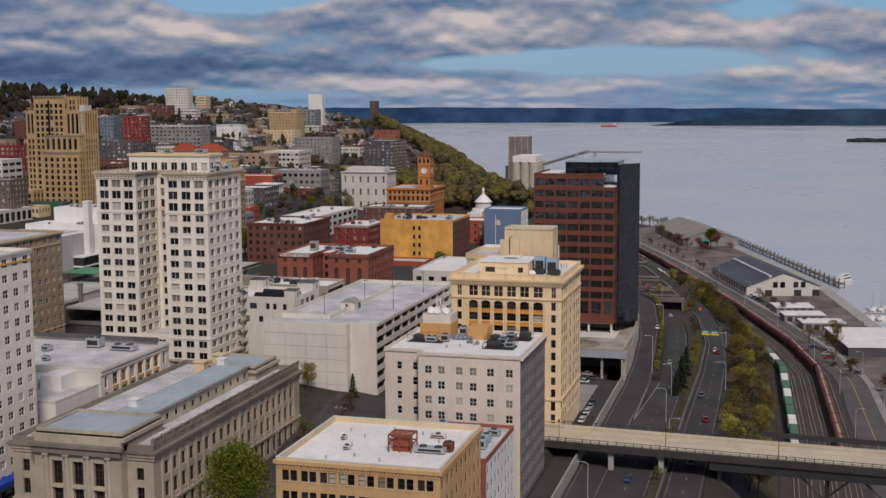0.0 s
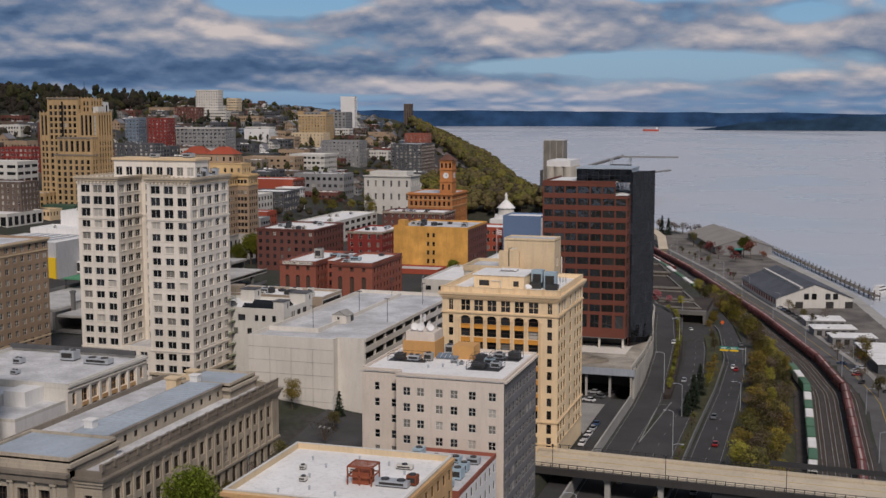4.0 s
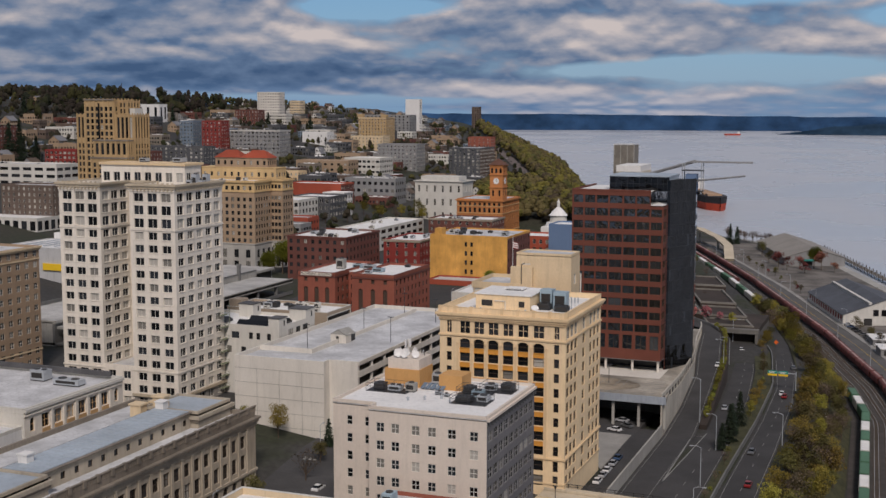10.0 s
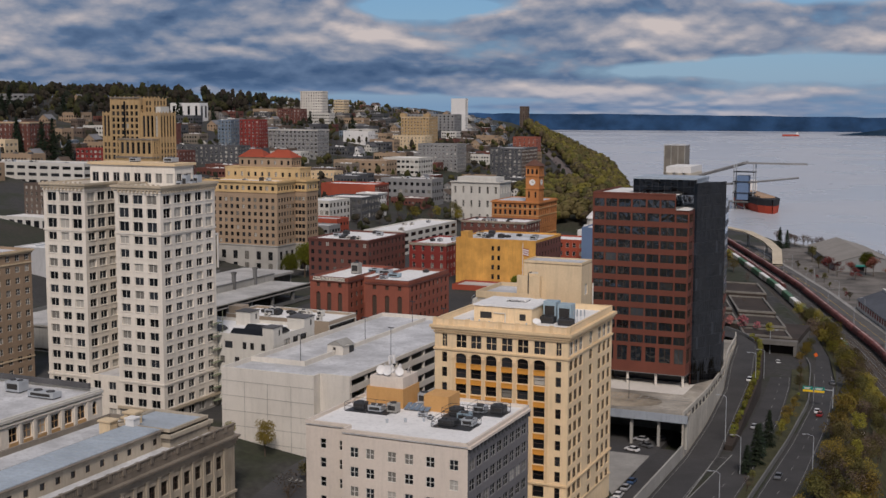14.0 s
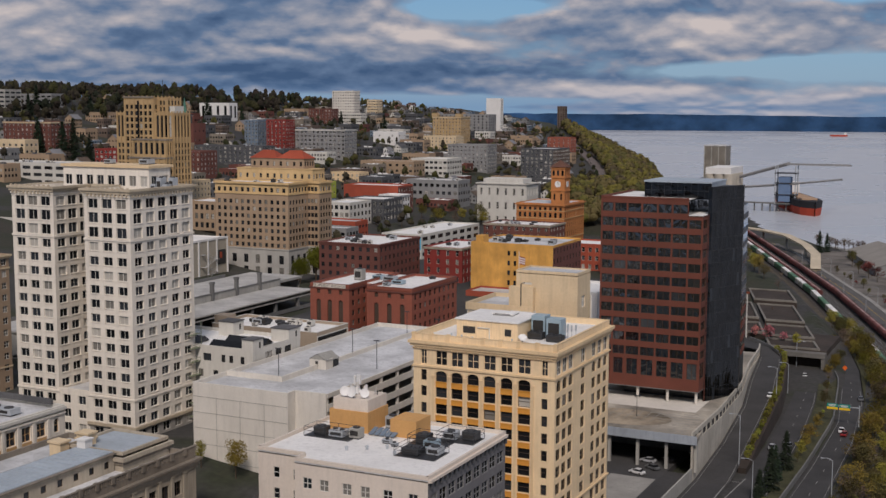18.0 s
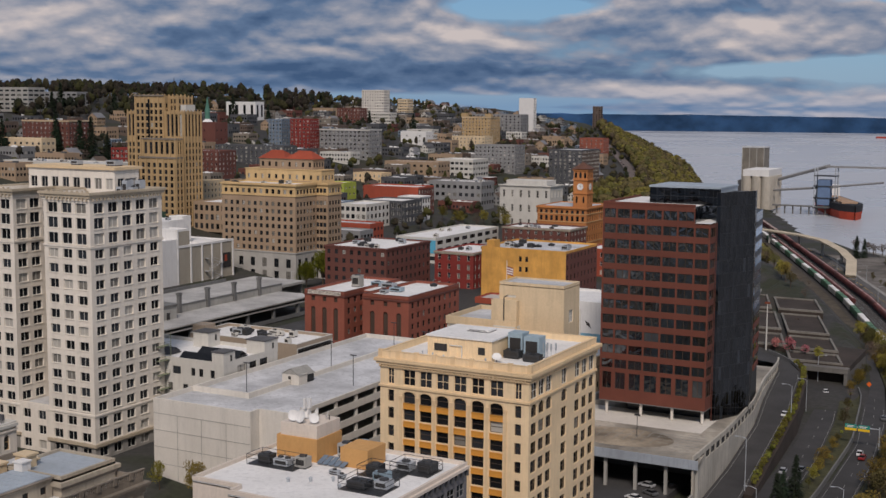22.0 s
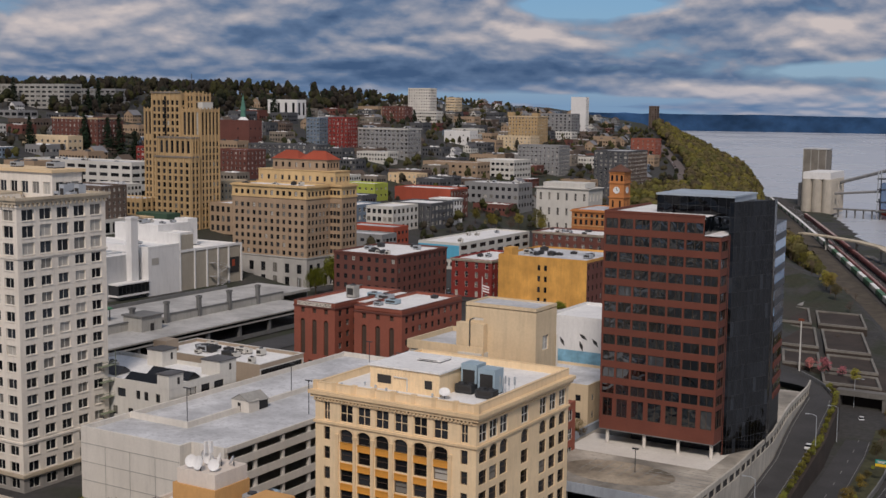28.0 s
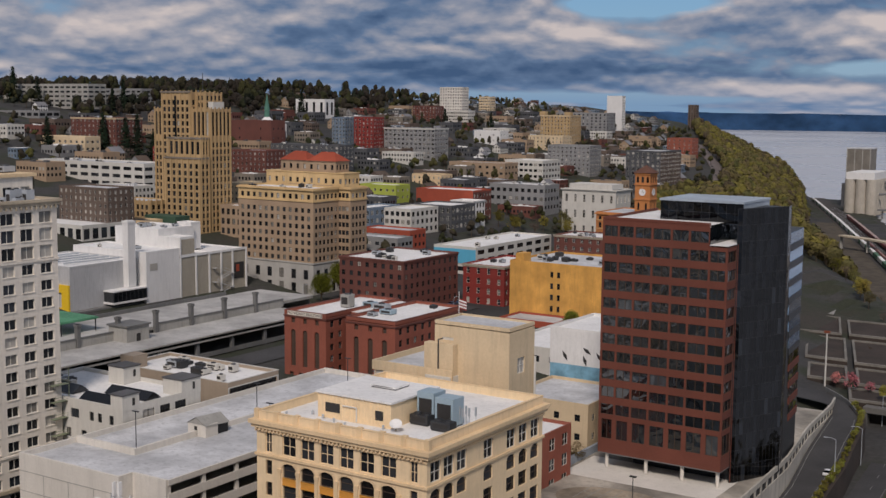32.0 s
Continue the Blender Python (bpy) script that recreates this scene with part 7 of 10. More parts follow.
b_left = table([180, 394, 447, 515, 571, 600], [-55.9, -55.9, -53.0, -55.6, -60.2, -65.0])
b_right = table([180, 431, 500, 549, 590, 625], [-43.8, -43.8, -46.0, -50.0, -55.5, -61.0])
c_left = table([180, 407, 470, 524, 585, 640, 720], [-40.2, -39.4, -38.6, -39.4, -46.5, -60.0, -86.0])
c_right = table([180, 437, 500, 554, 610, 660, 720], [-29.6, -29.8, -30.8, -34.8, -43.5, -55.0, -76.0])


def build_roads():
    A = P["asphalt_pale"]
    strip("road_west", a_left, a_right, span(180, 441, 10) + span(445, 604, 3), lambda x, y: a_height(y), A, "worn asphalt carriageway curving along a retaining wall", "road")
    strip("road_middle", b_left, b_right, span(180, 600, 10), ROAD_Z + 0.004, A, "worn asphalt carriageway running into a tunnel", "road")
    strip("road_east", c_left, c_right, span(180, 720, 10), ROAD_Z, A, "worn asphalt carriageway below the trees", "road")
    # edge lines and dashes
    for nm, f, off in (("a", a_right, -0.7), ("a", wall_line, 1.4), ("b", b_right, -0.6), ("c", c_left, 0.6), ("c", c_right, -0.6)):
        strip("edge_line", lambda y: f(y) + off - 0.06, lambda y: f(y) + off + 0.06, span(180, 575, 5), (lambda x, y: a_height(y) + 0.03) if nm == "a" else ROAD_Z + 0.02, P["line_white"], "white road edge line", "road marking")
    for f, g in ((b_left, b_right), (c_left, c_right)):
        s = Shape()
        y = 190.0
        while y < 590:
            x, x2 = (f(y) + g(y)) / 2, (f(y + 3) + g(y + 3)) / 2
            za = zb = ROAD_Z + 0.02
            s.face([(x - 0.08, y, za), (x + 0.08, y, za), (x2 + 0.08, y + 3, zb), (x2 - 0.08, y + 3, zb)])
            y += 12
        solid("lane_dashes", s, P["line_white"], "dashed white lane markings", "road marking", kind="stuff")
    # the painted gore where two carriageways part
    s = Shape()
    for x0, y0, x1, y1 in ((-55.8, 395, -56.4, 450), (-55.8, 395, -52.6, 450), (-56.2, 446, -52.8, 446)):
        d = Vector((x1 - x0, y1 - y0)).normalized()
        o = Vector((d.y, -d.x)) * 0.16
        s.face([(x0 - o.x, y0 - o.y, ROAD_Z + 0.025), (x1 - o.x, y1 - o.y, ROAD_Z + 0.025), (x1 + o.x, y1 + o.y, ROAD_Z + 0.025), (x0 + o.x, y0 + o.y, ROAD_Z + 0.025)])
    solid("gore_marking", s, P["line_white"], "white painted gore lines between carriageways", "road marking", kind="structure")
    # planted strip between the carriageways
    soil = P["soil"]
    strip("median", lambda y: a_right(y) + 0.1, lambda y: min(b_left(y) - 0.1, a_right(y) + 2.6), span(455, 590, 5), lambda x, y: a_height(y) + 0.22, soil, "narrow planted median with concrete edge", "median", thick=9.0)
    strip("road_parapet", lambda y: a_right(y) + 0.2, lambda y: a_right(y) + 0.7, span(582, 604, 2), lambda x, y: a_height(y) + 1.2, P["concrete_dark"], "dark parapet wall on the outside of the curve", "wall", thick=8.0)
    # shore drive
    strip("road_shore", lambda y: rail_x(y) + 15, lambda y: rail_x(y) + 27, span(180, 1240, 15), 28.06, mat("shore_asphalt", (0.105, 0.10, 0.098), rough=0.9, var=0.15, grime=0.35, scale=0.3), "asphalt shore drive beside the railway", "road")
    strip("yard_shore", lambda y: rail_x(y) + 30.1, lambda y: rail_x(y) + shore_off(y) - 7.1, span(500, 1200, 20), 28.05, mat("yard_gravel", (0.155, 0.140, 0.125), rough=0.95, var=0.35, grime=0.6, scale=0.25), "worn gravel and asphalt yard by the water", "yard")
    strip("edge_line", lambda y: rail_x(y) + 21.0, lambda y: rail_x(y) + 21.25, span(180, 1240, 15), 28.09, P["line_yellow"], "yellow centre line", "road marking")
    strip("pavement_shore", lambda y: rail_x(y) + 27.1, lambda y: rail_x(y) + 30, span(180, 1180, 15), 28.2, P["paving"], "pale concrete footway", "pavement", thick=0.25)
    # street east of the cream building and the low car park
    strip("street", lambda y: -72.0, lambda y: wall_line(y) - 0.3, span(180, 440, 20), 50.0, A, "narrow asphalt street below the buildings", "street", thick=3.0)
    strip("car_park", lambda y: -104, lambda y: -71.9, span(415, 470, 10), 50.02, P["asphalt"], "asphalt car park under the deck", "car park", thick=3.0)
    strip("pavement", lambda y: -85, lambda y: -72.5, span(391, 431, 10), 50.14, P["paving"], "pale concrete pavement", "pavement", thick=0.3)
    # town streets on the upper level
    up = lambda x, y: ground_z(x, y) + 0.25
    strip("street_upper", lambda y: -141.5, lambda y: -111.0, span(180, 356, 8), up, P["asphalt"], "asphalt town street between the blocks", "street")
    strip("street_upper", lambda y: -252.0, lambda y: -238.0, span(200, 640, 10), up, P["asphalt"], "asphalt town street between the blocks", "street")
    strip("street_hill", lambda y: town_edge(y) - 16, lambda y: town_edge(y) - 3, span(1090, 1560, 15), lambda x, y: ground_z(x, y) + 0.8, mat("pinkish_asphalt", (0.15, 0.122, 0.112), var=0.15, grime=0.4), "long straight hill street", "street")
    s = Shape()
    for k in range(7):
        s.face([(-138.5 + k * 1.3, 338.5, 57.3), (-137.8 + k * 1.3, 338.5, 57.3), (-137.8 + k * 1.3, 342.5, 57.3), (-138.5 + k * 1.3, 342.5, 57.3)])
    for v in range(len(s.v)):
        s.v[v] = (s.v[v][0], s.v[v][1], ground_z(s.v[v][0], s.v[v][1]) + 0.3)
    solid("crosswalk", s, P["line_white"], "white striped crosswalk on asphalt", "road marking", kind="structure")


build_roads()


def build_walls():
    W = P["concrete"]
    # low wall between the street and the carriageway, high side of the deck farther on
    strip("retaining_wall", lambda y: wall_line(y) - 0.25, lambda y: wall_line(y) + 0.25, span(180, 441, 12), lambda x, y: 51.4, W, "stained concrete retaining wall beside the road", "wall", thick=4.5)
    w = thing("deck_wall", "stained concrete deck side wall with dark slots", "wall", kind="structure")
    ys = span(441, 591, 5)
    for k in range(len(ys) - 1):
        y, yy = ys[k], ys[k + 1]
        x, xx = wall_line(y), wall_line(yy)
        d = Vector((xx - x, yy - y))
        ang = math.degrees(math.atan2(d.y, d.x)) - 90
        ln = d.length
        M = pose(x, y, 0, 0, 0, ang)
        top = 61.4 - 3.0 * min(1, max(0, (y - 540) / 60))
        s = Shape().box(-0.25, 0.25, 0, ln, 47, top - 3.2).box(-0.25, 0.25, 0, ln, top - 1.3, top)
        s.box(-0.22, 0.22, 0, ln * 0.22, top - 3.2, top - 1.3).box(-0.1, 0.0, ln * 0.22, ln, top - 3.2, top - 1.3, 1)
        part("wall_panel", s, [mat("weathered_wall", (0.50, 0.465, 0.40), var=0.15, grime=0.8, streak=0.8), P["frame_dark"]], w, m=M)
    # the parking deck in front of the brown tower
    d = thing("car_deck", "worn concrete parking deck with kerbs and stained surface", "parking deck")
    poly = [(-111.5, 441.0), (-64.0, 441.0)] + [(wall_line(y) - 0.3, y) for y in (455, 473, 500, 540, 570)] + [(-111.5, 570)]
    s = Shape()
    s.prism(poly, 58.3, 59.5)
    part("slab", s, mat("stained_deck", (0.38, 0.345, 0.29), var=0.42, grime=0.8, scale=0.22), d)
    part("fascia", Shape().box(-111.5, -64.0, 440.6, 441.0, 58.0, 60.4), mat("blue_grey_fascia", (0.34, 0.38, 0.43), var=0.1, grime=0.5, streak=0.4), d, "blue-grey weathered fascia beam")
    for k in range(6):
        part("column", Shape().box(-106 + k * 8.2, -105.2 + k * 8.2, 442, 442.8, 50, 58.3), W, d)
    part("back_wall", Shape().box(-111, -66.5, 462, 462.5, 49.5, 58.3), P["concrete_dark"], d)
    s = Shape()
    for k in range(13):
        s.face([(-104 + k * 2.8, 443.2, 59.54), (-103.85 + k * 2.8, 443.2, 59.54), (-103.0 + k * 2.8, 448.4, 59.54), (-103.15 + k * 2.8, 448.4, 59.54)])
    part("bay_lines", s, P["line_white"], d, stuff=True)
    part("bay_lines", Shape().box(-80, -66.5, 456.0, 456.15, 59.5, 59.54).box(-82, -67, 459.0, 459.15, 59.5, 59.54).box(-84, -67.5, 462.0, 462.15, 59.5, 59.54).box(-84, -68, 465.0, 465.15, 59.5, 59.54), P["line_white"], d, stuff=True)
    part("side_wall", Shape().box(-112.2, -111.5, 440.6, 498, 58, 61.6), MATS["blue_grey_fascia"], d)
    part("pale_strip", Shape().box(-110.5, -72.0, 470.5, 488.0, 59.5, 59.53), P["concrete_pale"], d, "pale swept concrete strip under the tower")
    oil = Shape()
    for rr_, zz in ((11.5, 59.515),):
        oil.face([(-90 + rr_ * 1.25 * math.cos(2 * math.pi * k / 36), 457 + rr_ * 0.8 * math.sin(2 * math.pi * k / 36), zz) for k in range(36)])
    part("stain", oil, mat("turning_stain", (0.30, 0.25, 0.185), var=0.5, grime=0.8, scale=0.3), d, "brown worn turning circle")
    s = Shape()
    for k in range(9):
        s.box(-74.5, -68.6, 446.0 + k * 2.6, 446.14 + k * 2.6, 59.5, 59.545)
    for k in range(8):
        for q in (0, 1):
            s.box(-99.5 + k * 2.6, -99.36 + k * 2.6, 454.5 + q * 5.6, 459.6 + q * 5.6, 59.5, 59.545)
    s.box(-99.5, -81.3, 459.9, 460.04, 59.5, 59.545)
    part("bay_lines", s, P["line_white"], d, stuff=True)
    lamp = part("lamp_post", Shape().tube((-86.5, 459, 59.5), (-86.5, 459, 65.5), 0.1), P["steel_dark"], d)
    part("lamp_head", Shape().box(-87.3, -85.7, 458.7, 459.3, 65.4, 65.7), P["steel_dark"], lamp)
    # tunnel mouth
    t = thing("tunnel_portal", "concrete tunnel portal over a carriageway with dark opening", "tunnel")
    part("lintel", Shape().box(-71.5, -55.0, 599.5, 603.5, 53.4, 55.2), mat("aged_concrete", (0.15, 0.142, 0.13), var=0.2, grime=0.6, streak=0.5), t)
    part("pier", Shape().box(-72.5, -70.2, 599.8, 640, 47, 53.4), MATS["aged_concrete"], t)
    part("pier", Shape().box(-56.4, -55.2, 599.8, 640, 47, 53.4), MATS["aged_concrete"], t)
    # added black sheet across the bore: tunnel darkness put into its colour
    part("lining", Shape().box(-70.2, -55.4, 638, 640, 47, 53.4), P["frame_dark"], t)
    part("lid", Shape().box(-71.5, -55.2, 603.5, 640, 53.4, 55.6), P["soil"], t)
    # terraced empty lots above the tunnel
    pale = mat("pale_lot_wall", (0.20, 0.185, 0.16), var=0.2, grime=0.6, streak=0.3)
    for x0, x1, y0, y1, z in ((-77, -57.5, 604, 622, 55.6), (-80, -63, 625, 652, 56.2), (-89, -72, 655, 700, 57.2), (-104, -84, 703, 738, 58.6), (-97, -83, 625, 650, 56.8), (-107, -91.5, 655, 698, 57.8), (-124, -106, 700, 740, 59.0)):
        lot = thing("empty_lot", "empty terraced lot of bare soil inside low concrete walls", "lot", group="terraced lots")
        q = -0.29 * (y1 - y0)
        c = [Vector((x0, y0)), Vector((x1, y0)), Vector((x1 + q, y1)), Vector((x0 + q, y1))]
        part("soil", Shape().prism([tuple(p) for p in c], z - 12, z - 0.2), P["soil"], lot)
        for k in range(4):
            a, d = c[k], c[(k + 1) % 4]
            u = (d - a).normalized()
            o = Vector((-u.y, u.x)) * 0.9
            part("low_wall", Shape().prism([tuple(a), tuple(d - u * 0.5), tuple(d - u * 0.5 + o), tuple(a + o)], z - 0.2, z + 0.7 - 0.12 * k), pale, lot)
    plaza = Shape().prism([(-150, 745), (-122, 745), (-131, 792), (-160, 800)], 50, 59.6)
    solid("plaza", plaza, P["paving"], "pale paved plaza above the railway", "plaza", kind="structure")
    for k in range(3):
        st = thing("plaza_wall", "low pale concrete wall beside the plaza", "wall", group="plaza walls")
        part("wall", Shape().prism([(-121 - k * 6, 748 + k * 16), (-108 - k * 6, 744 + k * 16), (-107.6 - k * 6, 744.6 + k * 16), (-120.6 - k * 6, 748.6 + k * 16)], 44, 58.4 - k * 1.5), pale, st)
    # fence and wall between the middle and east carriageways
    strip("retaining_wall_east", lambda y: c_left(y) - 1.2, lambda y: c_left(y) - 0.8, span(180, 600, 12), lambda x, y: 49.2, P["concrete_dark"], "dark concrete wall beside the carriageway", "wall", thick=2.0)
    strip("verge", lambda y: b_right(y) + 0.2, lambda y: c_left(y) - 1.3, span(180, 600, 12), ROAD_Z + 0.5, mat("rough_grass", (0.055, 0.055, 0.024), rough=1, var=0.3, scale=1.2, grime=0.5), "rough grass verge with brambles", "verge", thick=0.6)
    strip("embankment", lambda y: c_right(y) + 0.4, lambda y: rail_x(y) - 13.5, span(180, 700, 8), lambda x, y: ROAD_Z + 0.1 if x < rail_x(y) - 20 else 29.3, MATS["rough_grass"], "rough grassy embankment below the road", "embankment")
    strip("bank", lambda y: rail_x(y) - foot_off(y) + 1, lambda y: rail_x(y) - 13.4, span(800, 1500, 12), lambda x, y: 29.3, mat("bank_earth", (0.085, 0.069, 0.050), rough=1, var=0.3, scale=0.6, grime=0.6), "bare level earth between the bluff and the railway", "bank")


build_walls()


def overpass():
    b = thing("overpass", "long concrete overpass with dark railings and steel bents", "bridge", at=(-78.5, 339.0, 0), rz=-3.6)
    L_ = 190
    part("deck", Shape().box(0, L_, 0, 18.6, 53.4, 54.9), P["concrete_dark"], b)
    surf = mat("pale_bridge_concrete", (0.56, 0.48, 0.36), rough=0.9, var=0.1, grime=0.45, scale=0.3)
    part("road_surface", Shape().box(0, L_, 4.2, 14.6, 54.9, 54.95), surf, b, "pale worn concrete roadway")
    part("footway", Shape().box(0, L_, 0.5, 4.2, 54.9, 55.12), surf, b)
    part("footway", Shape().box(0, L_, 14.6, 18.2, 54.9, 55.15), surf, b)
    part("barrier", Shape().box(0, L_, 14.5, 14.8, 55.15, 55.75), surf, b)
    part("lane_line", Shape().box(0, L_, 9.3, 9.5, 54.95, 54.97), P["line_yellow"], b)
    for y in (0.2, 18.4):
        part("rail", Shape().box(0, L_, y - 0.06, y + 0.06, 56.0, 56.14), P["steel_dark"], b)
        part("rail", Shape().box(0, L_, y - 0.03, y + 0.03, 55.0, 55.12).box(0, L_, y - 0.03, y + 0.03, 55.5, 55.58), P["steel_dark"], b)
        for k in range(int(L_ / 2.4)):
            x = 0.4 + k * 2.4
            part("rail_post", Shape().box(x - 0.09, x + 0.09, y - 0.09, y + 0.09, 54.9, 56.2), P["steel_dark"], b)
    part("fascia", Shape().box(0, L_, -0.5, 0.0, 53.2, 55.0), mat("dark_girder", (0.045, 0.042, 0.04), var=0.2, grime=0.5), b)
    for k, x in enumerate((22, 36, 52, 80, 96, 118, 140, 165)):
        z0 = 47.5 if x < 48 else 29
        if x < 48:
            part("pier", Shape().box(x, x + 1.4, 1.0, 2.4, z0, 53.4).box(x, x + 1.4, 15, 16.4, z0, 53.4).box(x - 0.2, x + 1.6, 0.5, 17.5, 52.4, 53.4), P["concrete"], b)
        else:
            s = Shape()
            for y in (1.5, 16.5):
                s.box(x, x + 0.8, y, y + 0.8, z0, 53.4)
            for zz in (33, 38, 43, 48, 52.4):
                s.box(x, x + 0.7, 1.5, 17.3, zz, zz + 0.8)
            part("steel_bent", s, P["steel_dark"], b)
            part("brace", Shape().tube((x + 0.4, 2, 33), (x + 0.4, 16.5, 43), 0.25).tube((x + 0.4, 16.5, 33), (x + 0.4, 2, 43), 0.25), P["steel_dark"], b)
    for x in (80, 96, 118, 140):
        part("strut", Shape().tube((x, 2, 45), (x - 9, 2, 53), 0.3).tube((x, 2, 45), (x + 9, 2, 53), 0.3), P["steel_dark"], b)
    part("girder", Shape().box(50, L_, 0.2, 0.8, 50.6, 53.4).box(50, L_, 17.4, 18, 50.6, 53.4), P["steel_dark"], b)
    for x in (8, 38, 68, 100):
        p = part("lamp_post", Shape().tube((x, 0.5, 55), (x, 0.5, 60.5), 0.1), P["steel_dark"], b)
        part("lamp_head", Shape().cone((x, 0.5), 0.25, 0.32, 60.5, 61.2, 8), P["steel_dark"], p)
    part("mesh_fence", Shape().box(62, 118, 18.45, 18.5, 56.2, 57.6), P["steel_dark"], b)
    return b


overpass()


def along(f, y, off):
    """Place and heading on the line x = f(y) + off."""
    dx = (f(y + 2) - f(y - 2)) / 4
    c = 1 / math.hypot(1, dx)
    return f(y) + off * c, y + off * -dx * c * 1.0, math.degrees(math.atan2(1, dx)) - 90


def build_rails():
    strip("trackbed", lambda y: rail_x(y) - 13, lambda y: rail_x(y) + 13.4, span(180, 1850, 15), 29.12, P["ballast"], "dark stone ballast of the railway", "railway")
    for k, off in enumerate((-8.0, -4.0, 0.0, 3.6, 7.4, 10.8)):
        s = Shape()
        for d in (-0.72, 0.72):
            ys = span(180, 1700, 12)
            for j in range(len(ys) - 1):
                a, c, _ = along(rail_x, ys[j], off + d)
                a2, c2, _ = along(rail_x, ys[j + 1], off + d)
                s.face([(a - 0.06, c, 29.32), (a + 0.06, c, 29.32), (a2 + 0.06, c2, 29.32), (a2 - 0.06, c2, 29.32)])
        solid("railway_track", s, P["steel"], "steel rails on a ballast bed", "track", kind="stuff")
        t = Shape()
        y = 200.0
        while y < 760:
            a, c, h = along(rail_x, y, off)
            t.box(a - 1.25, a + 1.25, c - 0.12, c + 0.12, 29.1, 29.24)
            y += 1.2
        solid("sleepers", t, P["bark"], "weathered timber sleepers under the rails", "sleepers", kind="stuff")


build_rails()


def railcar(kind_, body_mat, roof_mat, label):
    """A freight car 14.6 m long, heading along y, at the origin."""
    c = thing("railcar", label, "railcar", group="freight train")
    if kind_ == "hopper":
        s = Shape()
        prof = [(-1.5, 1.6), (-1.55, 3.9), (-1.1, 4.6), (1.1, 4.6), (1.55, 3.9), (1.5, 1.6), (0.5, 0.8), (-0.5, 0.8)]
        n = len(prof)
        for y0, y1 in ((-6.6, 6.6),):
            for k in range(n):
                a, d = prof[k], prof[(k + 1) % n]
                s.face([(a[0], y0, a[1]), (a[0], y1, a[1]), (d[0], y1, d[1]), (d[0], y0, d[1])])
            s.face([(p[0], y0, p[1]) for p in prof]), s.face([(p[0], y1, p[1]) for p in reversed(prof)])
        part("body", s, body_mat, c)
        part("roof_walk", Shape().box(-0.35, 0.35, -6.4, 6.4, 4.6, 4.72), roof_mat, c)
        part("ribs", Shape().box(-1.66, 1.66, -6.6, -6.3, 1.6, 4.0).box(-1.66, 1.66, -2.2, -1.95, 1.6, 4.0).box(-1.66, 1.66, 1.95, 2.2, 1.6, 4.0).box(-1.66, 1.66, 6.3, 6.6, 1.6, 4.0), body_mat, c, stuff=True)
    else:
        part("body", Shape().box(-1.5, 1.5, -6.5, 6.5, 1.1, 4.2), body_mat, c)
        part("load", Shape().box(-1.3, 1.3, -6.2, 6.2, 4.2, 4.5), roof_mat, c)
        part("ribs", Shape().box(-1.58, 1.58, -6.5, -6.3, 1.1, 4.25).box(-1.58, 1.58, -2.2, -2.0, 1.1, 4.25).box(-1.58, 1.58, 2.0, 2.2, 1.1, 4.25).box(-1.58, 1.58, 6.3, 6.5, 1.1, 4.25), body_mat, c, stuff=True)
    for y in (-4.9, 4.9):
        part("bogie", Shape().box(-1.2, 1.2, y - 1.3, y + 1.3, 0.35, 0.95), P["steel_dark"], c)
    return c


